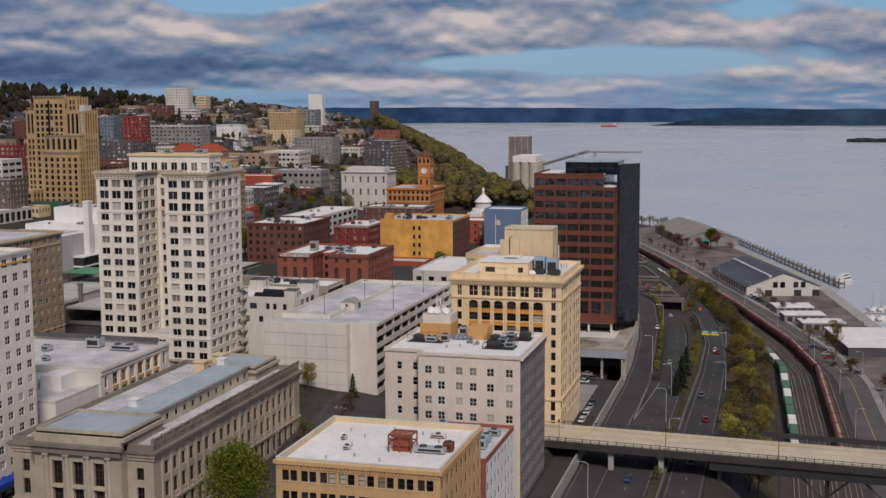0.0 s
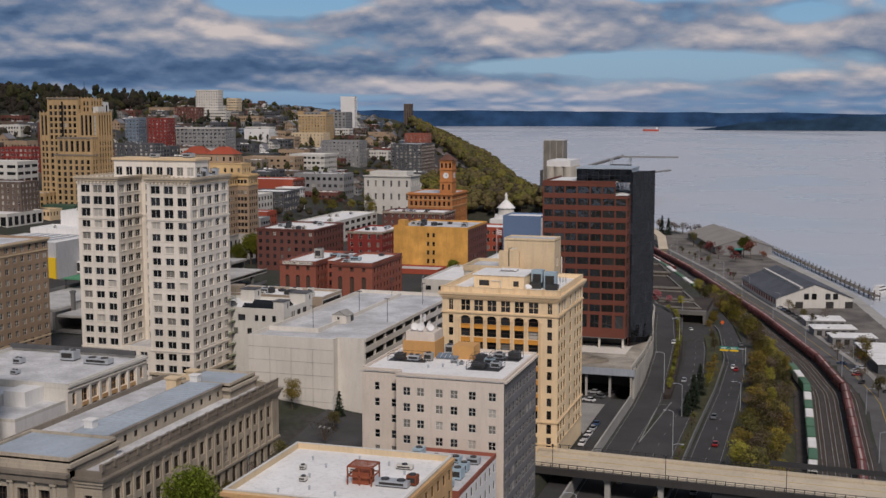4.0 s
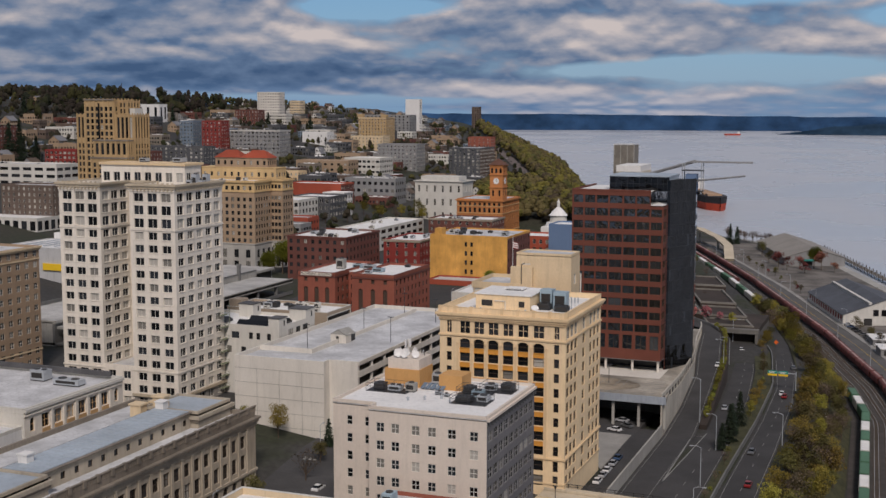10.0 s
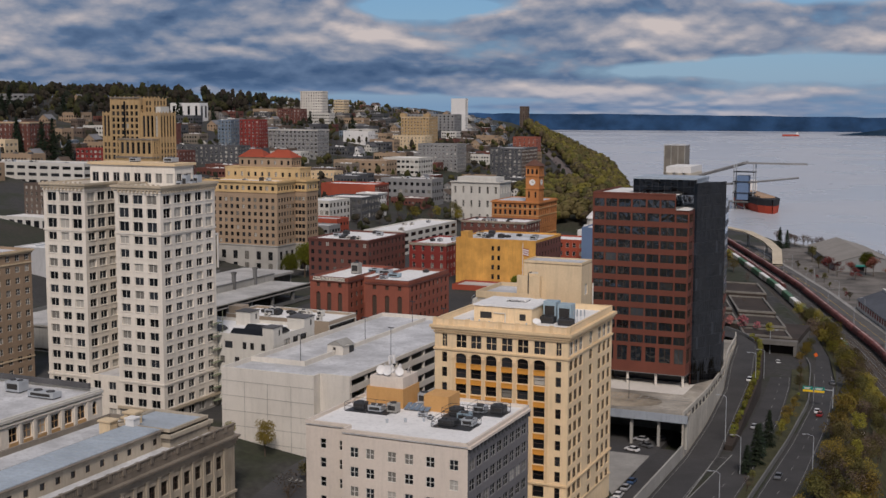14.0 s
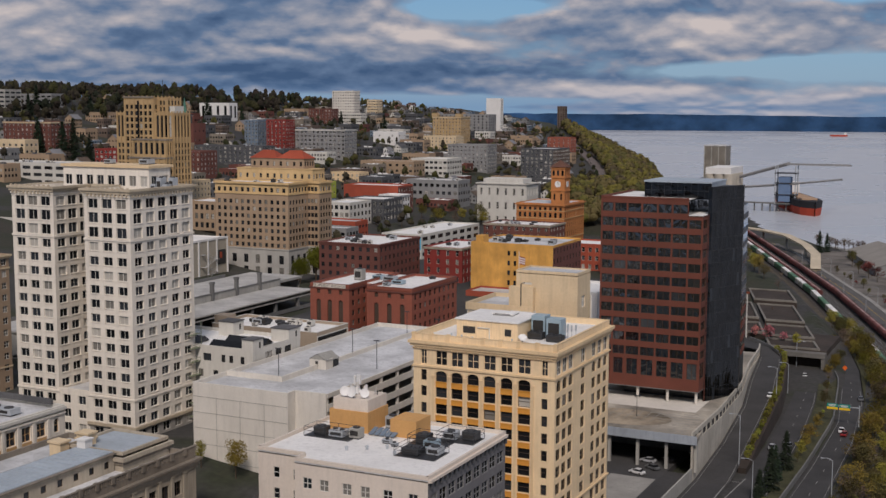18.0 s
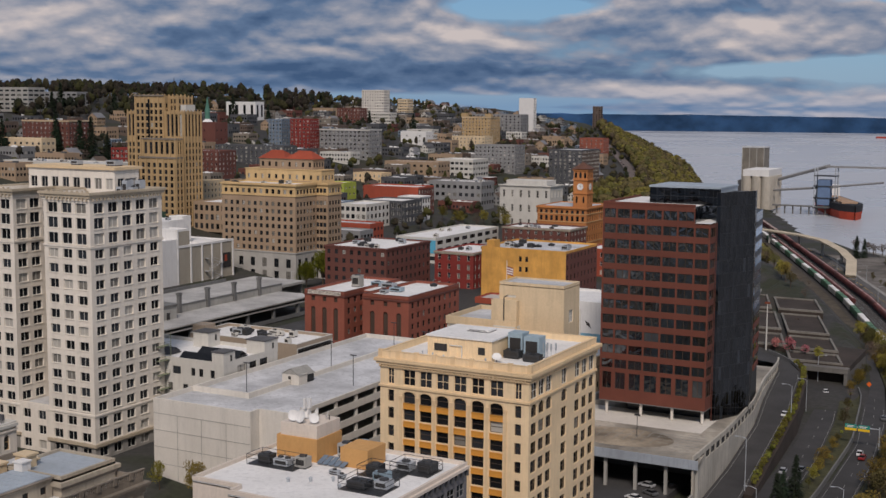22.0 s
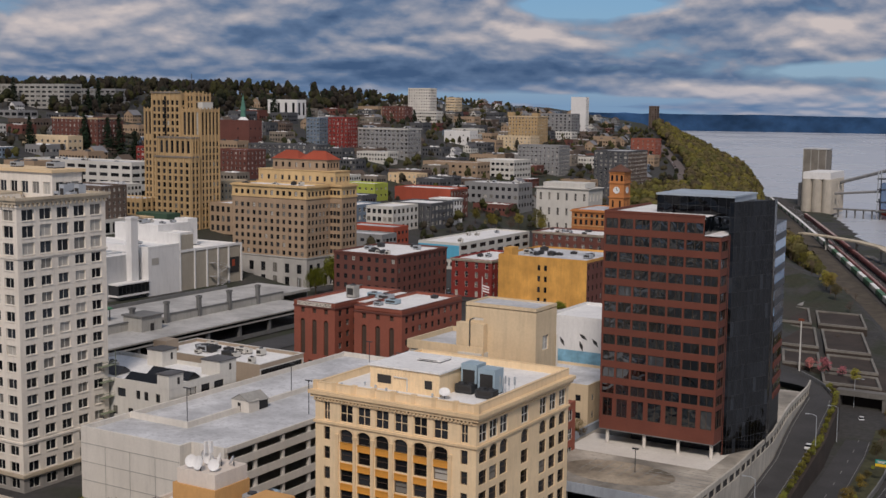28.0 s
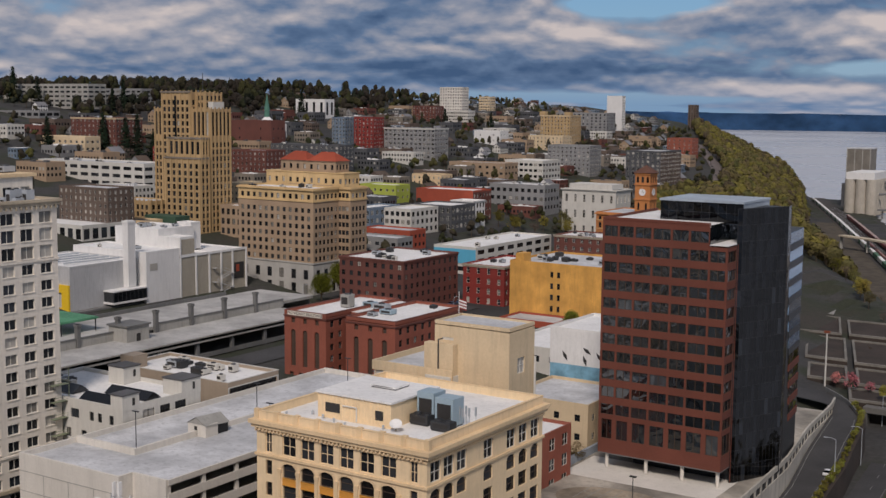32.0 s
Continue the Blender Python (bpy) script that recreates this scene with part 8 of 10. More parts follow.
def build_trains():
    red = mat("faded_red_steel", (0.165, 0.050, 0.045), rough=0.7, var=0.15, grime=0.4, rand=0.35)
    redroof = mat("dusty_red_roof", (0.42, 0.32, 0.29), rough=0.8, var=0.15, grime=0.4, rand=0.2)
    white = mat("white_railcar", (0.55, 0.54, 0.49), rough=0.6, var=0.1, grime=0.3, rand=0.1)
    green = mat("green_railcar", (0.075, 0.17, 0.10), rough=0.6, var=0.1, grime=0.3, rand=0.1)
    protos = {"red": railcar("hopper", red, redroof, "faded red covered hopper railcar with dusty roof"), "white": railcar("box", white, P["roof_white"], "white freight railcar in a long train"), "green": railcar("box", green, green, "green freight railcar with a pale roof")}
    used = set()

    def put(kind_, y, off):
        x, yy, h = along(rail_x, y, off)
        M = pose(x, yy, 29.25, 0, 0, h)
        if kind_ in used:
            copy_thing(protos[kind_], M)
        else:
            used.add(kind_)
            protos[kind_].matrix_basis = M
    y = 425.0
    while y < 1330:
        put("red", y, 7.4)
        y += 14.6 * math.cos(math.atan(0.38 if y > 640 else 0.1))
    y = 436.0
    k = 0
    while y < 600:
        put(("white", "green", "white", "green", "green")[k % 5], y, -8.0)
        y += 14.4
        k += 1
    y = 700.0
    while y < 1290:
        put(("white", "green", "green", "white")[k % 4], y, -8.0)
        y += 14.6 * math.cos(math.atan(0.38))
        k += 1
    y = 930.0
    while y < 1290:
        put("red", y, -4.0)
        y += 14.6 * math.cos(math.atan(0.38))
    # the far ends of the trains
    far = {}
    for nm, bm, rm, lb in (("white", white, P["roof_white"], "white freight railcar in a long train"), ("green", green, P["roof_white"], "green freight railcar with a pale roof"), ("red", red, redroof, "faded red covered hopper railcar with dusty roof")):
        far[nm] = (Shape().box(-1.5, 1.5, -6.5, 6.5, 0.6, 4.2).mesh("body", bm), Shape().box(-1.3, 1.3, -6.2, 6.2, 4.2, 4.5).mesh("roof", rm), lb)
    for off, y0, y1, cyc in ((-8.0, 1292, 1790, ("white", "white", "green", "white", "white", "green")), (7.4, 1334, 1560, ("red",))):
        y, k = y0, 0
        while y < y1:
            bo, ro, lb = far[cyc[k % len(cyc)]]
            x, yy, h = along(rail_x, y, off)
            c = thing("railcar", lb, "railcar", at=(x, yy, 29.25), rz=h, group="freight train")
            part("body", bo, None, c), part("roof", ro, None, c)
            y += 14.6 * math.cos(math.atan(0.38))
            k += 1


build_trains()


# ---- waterfront ----
def shed(name, label, at, rz, w, l, eave, ridge, wall_mat, roof_mat, stripe=False):
    """A gabled warehouse; the gable stands on the local x axis, the roof runs back along y."""
    b = thing(name, label, "warehouse", at=at, rz=rz)
    s = Shape()
    m = w / 2
    for y, rev in ((0, False), (l, True)):
        f = [(0, y, 0), (w, y, 0), (w, y, eave), (m, y, ridge), (0, y, eave)]
        s.face(list(reversed(f)) if rev else f)
    s.face([(0, l, 0), (0, 0, 0), (0, 0, eave), (0, l, eave)]), s.face([(w, 0, 0), (w, l, 0), (w, l, eave), (w, 0, eave)])
    part("wall", s, wall_mat, b)
    for x0, x1, z0, z1 in ((-0.8, m, eave - 0.2, ridge), (m, w + 0.8, ridge, eave - 0.2)):
        r = Shape()
        r.face([(x0, -0.6, z0 + 0.3), (x1, -0.6, z1 + 0.3), (x1, l + 0.6, z1 + 0.3), (x0, l + 0.6, z0 + 0.3)])
        r.face([(x0, -0.6, z0 + 0.05), (x0, l + 0.6, z0 + 0.05), (x1, l + 0.6, z1 + 0.05), (x1, -0.6, z1 + 0.05)])
        r.face([(x0, -0.6, z0 + 0.05), (x1, -0.6, z1 + 0.05), (x1, -0.6, z1 + 0.3), (x0, -0.6, z0 + 0.3)])
        part("roof", r, roof_mat, b)
    if stripe:
        q = m * 0.62
        zq = eave + (ridge - eave) * 0.62
        part("clerestory", Shape().box(q - 0.2, q + 1.6, 0, l, zq + 0.2, zq + 1.7), P["offwhite"], b, "long pale clerestory strip")
        for x in (m * 0.72, m * 0.92, m * 1.28, m * 1.48):
            part("window", window_mesh(3.0, 3.6, (1, 1), P["frame_dark"], P["glass_dark"], True)[0], None, b, m=pose(x, -0.06, eave - 0.6))
        for x in (m * 0.5, m * 1.3, m * 1.8):
            part("door", Shape().box(x, x + 4.6, -0.15, 0, 0, 4.0), P["frame_dark"], b)
        for k in range(14):
            part("side_panel", Shape().box(-0.12, 0, 3 + k * 6, 6 + k * 6, 2.0, 5.0), P["bright_red"], b)
    else:
        part("canopy", Shape().box(m * 0.6, m * 0.95, -3, 0, 4.0, 5.2), mat("teal_canvas", (0.04, 0.30, 0.26), var=0.08), b, "teal entrance canopy")
        part("door", Shape().box(m * 0.62, m * 0.93, -0.15, 0, 0, 4.0), P["frame_dark"], b)
    return b


def build_waterfront():
    slate = mat("dark_slate_roof", (0.085, 0.092, 0.108), rough=0.8, var=0.15, grime=0.3)
    taupe = mat("taupe_roof", (0.27, 0.25, 0.225), rough=0.9, var=0.08, grime=0.3)
    shed("warehouse", "long white gabled warehouse with a dark slate roof", (-30.5, 788, 28), 17, 46, 88, 6.0, 14.5, P["offwhite"], slate, True)
    shed("warehouse", "grey gabled shed with a taupe roof and teal canopy", (-89, 1049, 28), 17, 46, 118, 6.5, 13.5, P["grey"], taupe)
    # marina buildings
    for x, y, w, l in ((-12.5, 727, 22, 17), (-8, 702, 23, 14), (1.5, 679, 23, 14)):
        b = thing("boat_house", "low white-roofed marina building", "building", at=(x, y, 28), rz=12, group="marina buildings")
        part("wall", Shape().box(0.5, w - 0.5, 0.5, l - 0.5, 0, 3.6), P["grey"], b)
        part("roof", Shape().box(0, w, 0, l, 3.6, 4.0), P["roof_white"], b)
        for k in range(5):
            part("door", Shape().box(2 + k * w / 5.4, 2 + k * w / 5.4 + 2.6, 0.35, 0.5, 0, 2.8), P["frame_dark"], b)
    b = thing("marina_store", "large low white-roofed marina store", "building", at=(21, 612, 28), rz=10)
    part("wall", Shape().box(0.6, 33.4, 0.6, 51.4, 0, 4.6), P["grey_dark"], b)
    part("roof", Shape().box(0, 34, 0, 52, 4.6, 5.1), P["roof_white"], b)
    part("seams", Shape().box(0, 34, 12, 12.1, 5.1, 5.16).box(0, 34, 26, 26.1, 5.1, 5.16).box(0, 34, 39, 39.1, 5.1, 5.16), P["roof_grey"], b, stuff=True)
    # quay edge and long pier
    strip("quay", lambda y: rail_x(y) + shore_off(y) - 7, lambda y: rail_x(y) + shore_off(y) + 0.5, span(180, 1240, 20), 27.9, P["concrete"], "concrete quay along the water", "quay", thick=5.0)
    p = thing("pier", "long timber pier on dark piles", "pier")
    a, c = Vector((30.0, 862.0)), Vector((-73.0, 1204.0))
    d = (c - a).normalized()
    o = Vector((d.y, -d.x))
    ln = (c - a).length
    ang = math.degrees(math.atan2(d.y, d.x))
    M = pose(a.x, a.y, 0, 0, 0, ang)
    wood = mat("weathered_timber", (0.16, 0.145, 0.125), rough=0.95, var=0.2, grime=0.4)
    part("deck", Shape().box(0, ln, -2.2, 2.2, 26.6, 27.0), wood, p, m=M)
    part("handrail", Shape().box(0, ln, 2.1, 2.2, 27.9, 28.05).box(0, ln, -2.2, -2.1, 27.9, 28.05), wood, p, m=M, stuff=True)
    for k in range(36):
        for y in (-2.0, 2.0):
            part("post", Shape().cone((k * 10 + 2, y), 0.28, 0.28, 19, 29.3, 7), P["bark"], p, m=M)
    # moored boats
    hull = Shape()
    sec = [(0, 0.2), (1.2, 1.4), (4, 1.9), (9, 1.8), (11, 1.6)]
    for z0, z1, k0, k1 in ((0, 1.6, 0.75, 1.0),):
        for sgn in (1, -1):
            for i in range(len(sec) - 1):
                (x0, w0), (x1, w1) = sec[i], sec[i + 1]
                q = [(x0, sgn * w0 * k0, z0), (x1, sgn * w1 * k0, z0), (x1, sgn * w1 * k1, z1), (x0, sgn * w0 * k1, z1)]
                hull.face(q if sgn < 0 else list(reversed(q)))
        hull.face([(x, -w, z1) for x, w in sec] + [(x, w, z1) for x, w in reversed(sec)])
        hull.face([(11, -1.2, 0), (11, 1.2, 0), (11, 1.6, 1.6), (11, -1.6, 1.6)])
    proto = None
    rnd = random.Random(5)
    k = 0
    for r in range(4):
        for j in range(11):
            M = pose(40 + j * 5.2 + rnd.uniform(-.4, .4) + r * 1.5, 735 + r * 17 + rnd.uniform(-1, 1) + j * 1.2, SEA - 0.3, 0, 0, 92 + rnd.uniform(-4, 4) + (180 if r % 2 else 0))
            if proto is None:
                proto = thing("sailing_boat", "white moored sailing boat with bare mast", "boat", group="moored boats")
                part("hull", hull, P["white"], proto)
                part("cabin", Shape().box(3.2, 7.2, -1.0, 1.0, 1.6, 2.4), P["white"], proto)
                part("mast", Shape().tube((4.2, 0, 1.6), (4.2, 0, 13.0), 0.09, 6), P["steel"], proto)
                part("boom", Shape().tube((4.2, 0, 3.2), (9.0, 0, 3.4), 0.12, 6), P["blue_panel"], proto)
                proto.matrix_basis = M
            elif rnd.random() < 0.85:
                copy_thing(proto, M)
    for r in range(3):
        solid("float_dock", Shape().box(36 + r * 2, 102, 747 + r * 17, 749 + r * 17, SEA - 0.3, SEA + 0.5), P["paving"], "floating timber dock between boats", "dock", group="float docks")
    y = thing("motor_yacht", "white three-deck motor yacht at the pier", "yacht", at=(27, 880, SEA - 0.3), rz=60)
    big = Shape()
    for v in hull.v:
        big.v.append((v[0] * 1.7, v[1] * 1.6, v[2] * 1.6))
    big.f, big.m = list(hull.f), list(hull.m)
    part("hull", big, P["white"], y)
    part("deck_house", Shape().box(5, 17, -2.2, 2.2, 2.6, 5.0), P["white"], y)
    part("upper_house", Shape().box(6, 14, -1.8, 1.8, 5.0, 7.0), P["white"], y)
    part("window_band", Shape().box(5.5, 16.5, -2.23, 2.23, 3.5, 4.4).box(6.4, 13.6, -1.83, 1.83, 5.6, 6.4), P["glass_dark"], y, stuff=True)
    # curved flyover ramp
    ctr = [(-262, 1268), (-236, 1252), (-205, 1226), (-178, 1190), (-155, 1148), (-141, 1110), (-136, 1080), (-133, 1062)]
    f = thing("ramp_bridge", "pale concrete curving ramp bridge", "bridge")
    s = Shape()
    for k, (x, yv) in enumerate(ctr):
        n = Vector((ctr[min(k + 1, 7)][0] - ctr[max(k - 1, 0)][0], ctr[min(k + 1, 7)][1] - ctr[max(k - 1, 0)][1])).normalized()
        o = Vector((n.y, -n.x)) * 3.8
        z = 40 - max(0, k - 3) * 2.9
        s.v.extend([(x - o.x, yv - o.y, z), (x + o.x, yv + o.y, z), (x + o.x, yv + o.y, z + 1.2), (x - o.x, yv - o.y, z + 1.2)])
    for k in range(len(ctr) - 1):
        i = 4 * k
        for a, c in ((0, 1), (1, 2), (2, 3), (3, 0)):
            s.f.append((i + a, i + c, i + 4 + c, i + 4 + a)), s.m.append(0)
    part("deck", s, MATS["pale_bridge_concrete"], f)
    for k in range(5):
        part("pier", Shape().box(ctr[k][0] - 1, ctr[k][0] + 1, ctr[k][1] - 1, ctr[k][1] + 1, 27, 40 - max(0, k - 3) * 2.9), P["concrete"], f)


build_waterfront()


def grain_terminal():
    g = thing("grain_silo", "pale concrete grain silo block with a white gallery", "silo")
    for i in range(3):
        for j in range(6):
            part("bin", Shape().cone((-366 + 12 * i + 6, 1655 + 10.5 * j), 6.2, 6.2, 26, 67.0, 20), mat("tan_silo_concrete", (0.46, 0.42, 0.355), var=0.1, grime=0.4, streak=0.4), g)
    part("gallery", Shape().box(-364, -332, 1650, 1716, 67, 75.0), P["white"], g, "white metal gallery roof")
    t = thing("elevator_tower", "tall grey concrete elevator tower", "tower")
    part("shaft", Shape().box(-391, -362, 1748, 1775, 24, 98.5), mat("sooty_concrete", (0.215, 0.195, 0.165), var=0.2, grime=0.6, streak=0.6), t)
    for k in range(4):
        part("rib", Shape().box(-391 + k * 9.3, -390 + k * 9.3, 1747.4, 1748, 24, 98.5), P["concrete"], t)
    part("roof", Shape().box(-391.5, -361.5, 1747.5, 1775.5, 98.5, 100), P["roof_grey"], t)
    part("side_house", Shape().box(-396, -391, 1750, 1770, 24, 56), P["grey_dark"], t)
    # loading gallery and towers over the water
    c = thing("loading_gantry", "dark steel ship loading gantry on a pier", "gantry")
    part("conveyor", Shape().tube((-330, 1690, 62), (-262, 1655, 82), 2.0, 6), P["grey"], c)
    part("conveyor", Shape().tube((-330, 1665, 50), (-255, 1640, 58), 1.5, 6).tube((-255, 1640, 58), (-195, 1620, 66), 1.2, 6), P["grey"], c)
    part("boom", Shape().box(-268, -190, 1651, 1655, 80, 82.2), P["grey"], c)
    for x in (-276, -252):
        for y in (1640, 1656):
            part("leg", Shape().tube((x, y, 22), (x, y, 80), 0.8, 6), P["steel"], c)
    part("machine_house", Shape().box(-272, -258, 1640, 1654, 36, 66), P["blue_panel"], c)
    for z in (32, 44, 58, 70):
        part("platform", Shape().box(-277, -251, 1639, 1657, z, z + 1), P["steel_dark"], c)
    part("pier_deck", Shape().box(-325, -250, 1640, 1648, 33, 34.5), P["concrete_dark"], c)
    for k in range(8):
        part("post", Shape().cone((-320 + k * 9.5, 1644), 0.9, 0.9, 18, 33, 8), P["concrete_dark"], c)
    # bulk carrier
    s = thing("bulk_carrier", "moored cargo ship with dark upper hull and orange-red bottom", "ship", at=(-222, 1594, SEA - 0.5), rz=112)
    for nm, z0, z1, k0, k1, m_ in (("lower_hull", 0, 9.5, 0.9, 1.0, mat("red_hull", (0.42, 0.055, 0.025), var=0.1, grime=0.3)), ("upper_hull", 9.5, 17.5, 1.0, 1.06, mat("black_hull", (0.02, 0.02, 0.024), var=0.1, grime=0.2))):
        h = Shape()
        sec2 = [(-6, 0.5), (4, 7), (16, 13), (40, 15), (150, 15), (165, 12)]
        for sgn in (1, -1):
            for i in range(len(sec2) - 1):
                (x0, w0), (x1, w1) = sec2[i], sec2[i + 1]
                q = [(x0, sgn * w0 * k0, z0), (x1, sgn * w1 * k0, z0), (x1, sgn * w1 * k1, z1), (x0, sgn * w0 * k1, z1)]
                h.face(q if sgn < 0 else list(reversed(q)))
        h.face([(x, -w * k1, z1) for x, w in sec2] + [(x, w * k1, z1) for x, w in reversed(sec2)])
        h.face([(165, -12 * k0, z0), (165, 12 * k0, z0), (165, 12 * k1, z1), (165, -12 * k1, z1)])
        part(nm, h, m_, s)
    for k in range(5):
        part("hatch", Shape().box(22 + k * 23, 39 + k * 23, -9, 9, 17.5, 19.4), mat("buff_hatch", (0.45, 0.30, 0.20), var=0.1), s)
    part("bridge_house", Shape().box(140, 156, -13, 13, 17.5, 32), P["white"], s)
    f = thing("distant_ship", "small distant red and white cargo ship", "ship", at=(-588, 4290, 57.2), rz=5)
    part("hull", Shape().prism([(-27, 0), (-23, -5), (27, -5), (27, 5), (-23, 5)], 0, 5.5), MATS["red_hull"], f)
    part("bridge_house", Shape().box(17, 24, -4, 4, 5.5, 12), P["white"], f)


grain_terminal()


# ---- trees ----
def leaf_mat(name, col, var=0.35):
    if name in MATS:
        return MATS[name]
    m = bpy.data.materials.new(name)
    m.use_nodes = True
    nt = m.node_tree
    N, L = nt.nodes.new, nt.links.new
    b = nt.nodes["Principled BSDF"]
    b.inputs["Roughness"].default_value = 0.8
    b.inputs["Specular IOR Level"].default_value = 0.2
    geo, oi = N("ShaderNodeNewGeometry"), N("ShaderNodeObjectInfo")
    r = N("ShaderNodeValToRGB")
    r.color_ramp.elements[0].color = (*(c * (1 - var) for c in col), 1)
    r.color_ramp.elements[1].color = (*(min(1, c * (1 + var)) for c in col), 1)
    L(geo.outputs["Random Per Island"], r.inputs[0])
    hs = N("ShaderNodeHueSaturation")
    mr = N("ShaderNodeMapRange")
    mr.inputs[3].default_value, mr.inputs[4].default_value = 0.7, 1.25
    L(oi.outputs["Random"], mr.inputs[0]), L(mr.outputs[0], hs.inputs["Value"])
    mh = N("ShaderNodeMapRange")
    mh.inputs[3].default_value, mh.inputs[4].default_value = 0.47, 0.52
    L(oi.outputs["Random"], mh.inputs[0]), L(mh.outputs[0], hs.inputs["Hue"])
    L(r.outputs[0], hs.inputs["Color"]), L(hs.outputs[0], b.inputs["Base Color"])
    MATS[name] = m
    return m


def wood_mat(name, cols):
    """Leaves of a mixed wood: the tone changes from tree to tree, and a little from leaf to leaf."""
    m = bpy.data.materials.new(name)
    m.use_nodes = True
    nt = m.node_tree
    N, L = nt.nodes.new, nt.links.new
    b = nt.nodes["Principled BSDF"]
    b.inputs["Roughness"].default_value, b.inputs["Specular IOR Level"].default_value = 0.85, 0.15
    geo = N("ShaderNodeNewGeometry")
    v = N("ShaderNodeTexVoronoi")
    v.inputs["Scale"].default_value = 0.075
    L(geo.outputs["Position"], v.inputs["Vector"])
    sep = N("ShaderNodeSeparateColor")
    L(v.outputs["Color"], sep.inputs[0])
    r = N("ShaderNodeValToRGB")
    while len(r.color_ramp.elements) < len(cols):
        r.color_ramp.elements.new(0.5)
    for k, (e, c) in enumerate(zip(r.color_ramp.elements, cols)):
        e.position, e.color = (k + 0.3) / len(cols), (*c, 1)
    L(sep.outputs[0], r.inputs[0])
    hs = N("ShaderNodeHueSaturation")
    mr = N("ShaderNodeMapRange")
    mr.inputs[3].default_value, mr.inputs[4].default_value = 0.80, 1.18
    L(geo.outputs["Random Per Island"], mr.inputs[0]), L(mr.outputs[0], hs.inputs["Value"])
    L(r.outputs[0], hs.inputs["Color"]), L(hs.outputs[0], b.inputs["Base Color"])
    MATS[name] = m
    return m


def leaves_into(s, rnd, centre, rad, n, size, squash=0.8, mi=0):
    """Small tilted leaf clumps on and in an uneven ball."""
    cx, cy, cz = centre
    for _ in range(n):
        u, t = rnd.uniform(-1, 1), rnd.uniform(0, 2 * math.pi)
        q = math.sqrt(1 - u * u)
        r = rad * rnd.uniform(0.55, 1.08)
        p = Vector((cx + r * q * math.cos(t), cy + r * q * math.sin(t), cz + r * u * squash))
        a = Vector((rnd.uniform(-1, 1), rnd.uniform(-1, 1), rnd.uniform(-1, 1))).normalized()
        b = a.orthogonal().normalized() * size * rnd.uniform(0.6, 1.2)
        a = a * size * rnd.uniform(0.6, 1.2)
        s.face([tuple(p - a), tuple(p + b * 0.7), tuple(p + a), tuple(p - b * 0.7)], mi)


def tree_meshes(seed, h, spread, n_clump, n_leaf, leaf, density=1.0):
    rnd = random.Random(seed)
    tr, cr = Shape(), Shape()
    tr.tube((0, 0, -0.4), (0.1, 0.05, h * 0.45), h * 0.022, 7, 0, h * 0.012)
    for k in range(n_clump):
        t = rnd.uniform(0, 2 * math.pi)
        rr = spread * rnd.uniform(0.15, 0.75)
        z = h * rnd.uniform(0.42, 0.88)
        rr *= 1.0 - 0.55 * max(0, (z / h - 0.6)) / 0.3
        c = (rr * math.cos(t), rr * math.sin(t), z)
        tr.tube((0.05, 0.02, h * rnd.uniform(0.22, 0.42)), c, h * 0.009, 4, 0, h * 0.003)
        leaves_into(cr, rnd, c, spread * rnd.uniform(0.28, 0.46), int(n_leaf * density), leaf)
    return tr, cr


TREES = {}


def tree_kind(key, label, leaf, seeds, h, spread, n_clump=11, n_leaf=42, size=0.34):
    out = []
    for sd in seeds:
        tr, cr = tree_meshes(sd, h, spread, n_clump, n_leaf, size)
        out.append((tr.mesh("trunk", P["bark"]), cr.mesh("crown", leaf)))
    TREES[key] = (label, out)


def conifer_kind(key, label, leaf, seeds, h, spread):
    out = []
    for sd in seeds:
        rnd = random.Random(sd)
        tr, cr = Shape(), Shape()
        tr.cone((0, 0), h * 0.02, 0.05, -0.4, h, 7)
        z = h * 0.08
        while z < h * 0.98:
            r = spread * (1 - z / h) + 0.25
            for _ in range(int(9 + 12 * r)):
                t = rnd.uniform(0, 2 * math.pi)
                rr = r * rnd.uniform(0.35, 1.05)
                p = Vector((rr * math.cos(t), rr * math.sin(t), z + rnd.uniform(-0.25, 0.25) - rr * 0.25))
                d = Vector((math.cos(t), math.sin(t), -0.35)) * 0.6
                w = Vector((-math.sin(t), math.cos(t), rnd.uniform(-0.3, 0.3))) * 0.32
                cr.face([tuple(p - d), tuple(p + w), tuple(p + d), tuple(p - w)])
            z += h * 0.04
        out.append((tr.mesh("trunk", P["bark"]), cr.mesh("crown", leaf)))
    TREES[key] = (label, out)


TREE_RND = random.Random(11)


def plant(key, x, y, z=None, scale=1.0, group=""):
    label, kinds = TREES[key]
    tr, cr = kinds[TREE_RND.randrange(len(kinds))]
    e = thing("tree" if "shrub" not in label else "shrub", label, "tree" if "shrub" not in label else "shrub", group=group)
    s = scale * TREE_RND.uniform(0.85, 1.15)
    e.matrix_basis = pose(x, y, ground_z(x, y) if z is None else z, 0, 0, TREE_RND.uniform(0, 360)) @ Matrix.Diagonal((s, s, s * TREE_RND.uniform(0.9, 1.15), 1))
    part("trunk", tr, None, e)
    part("crown", cr, None, e)
    return e


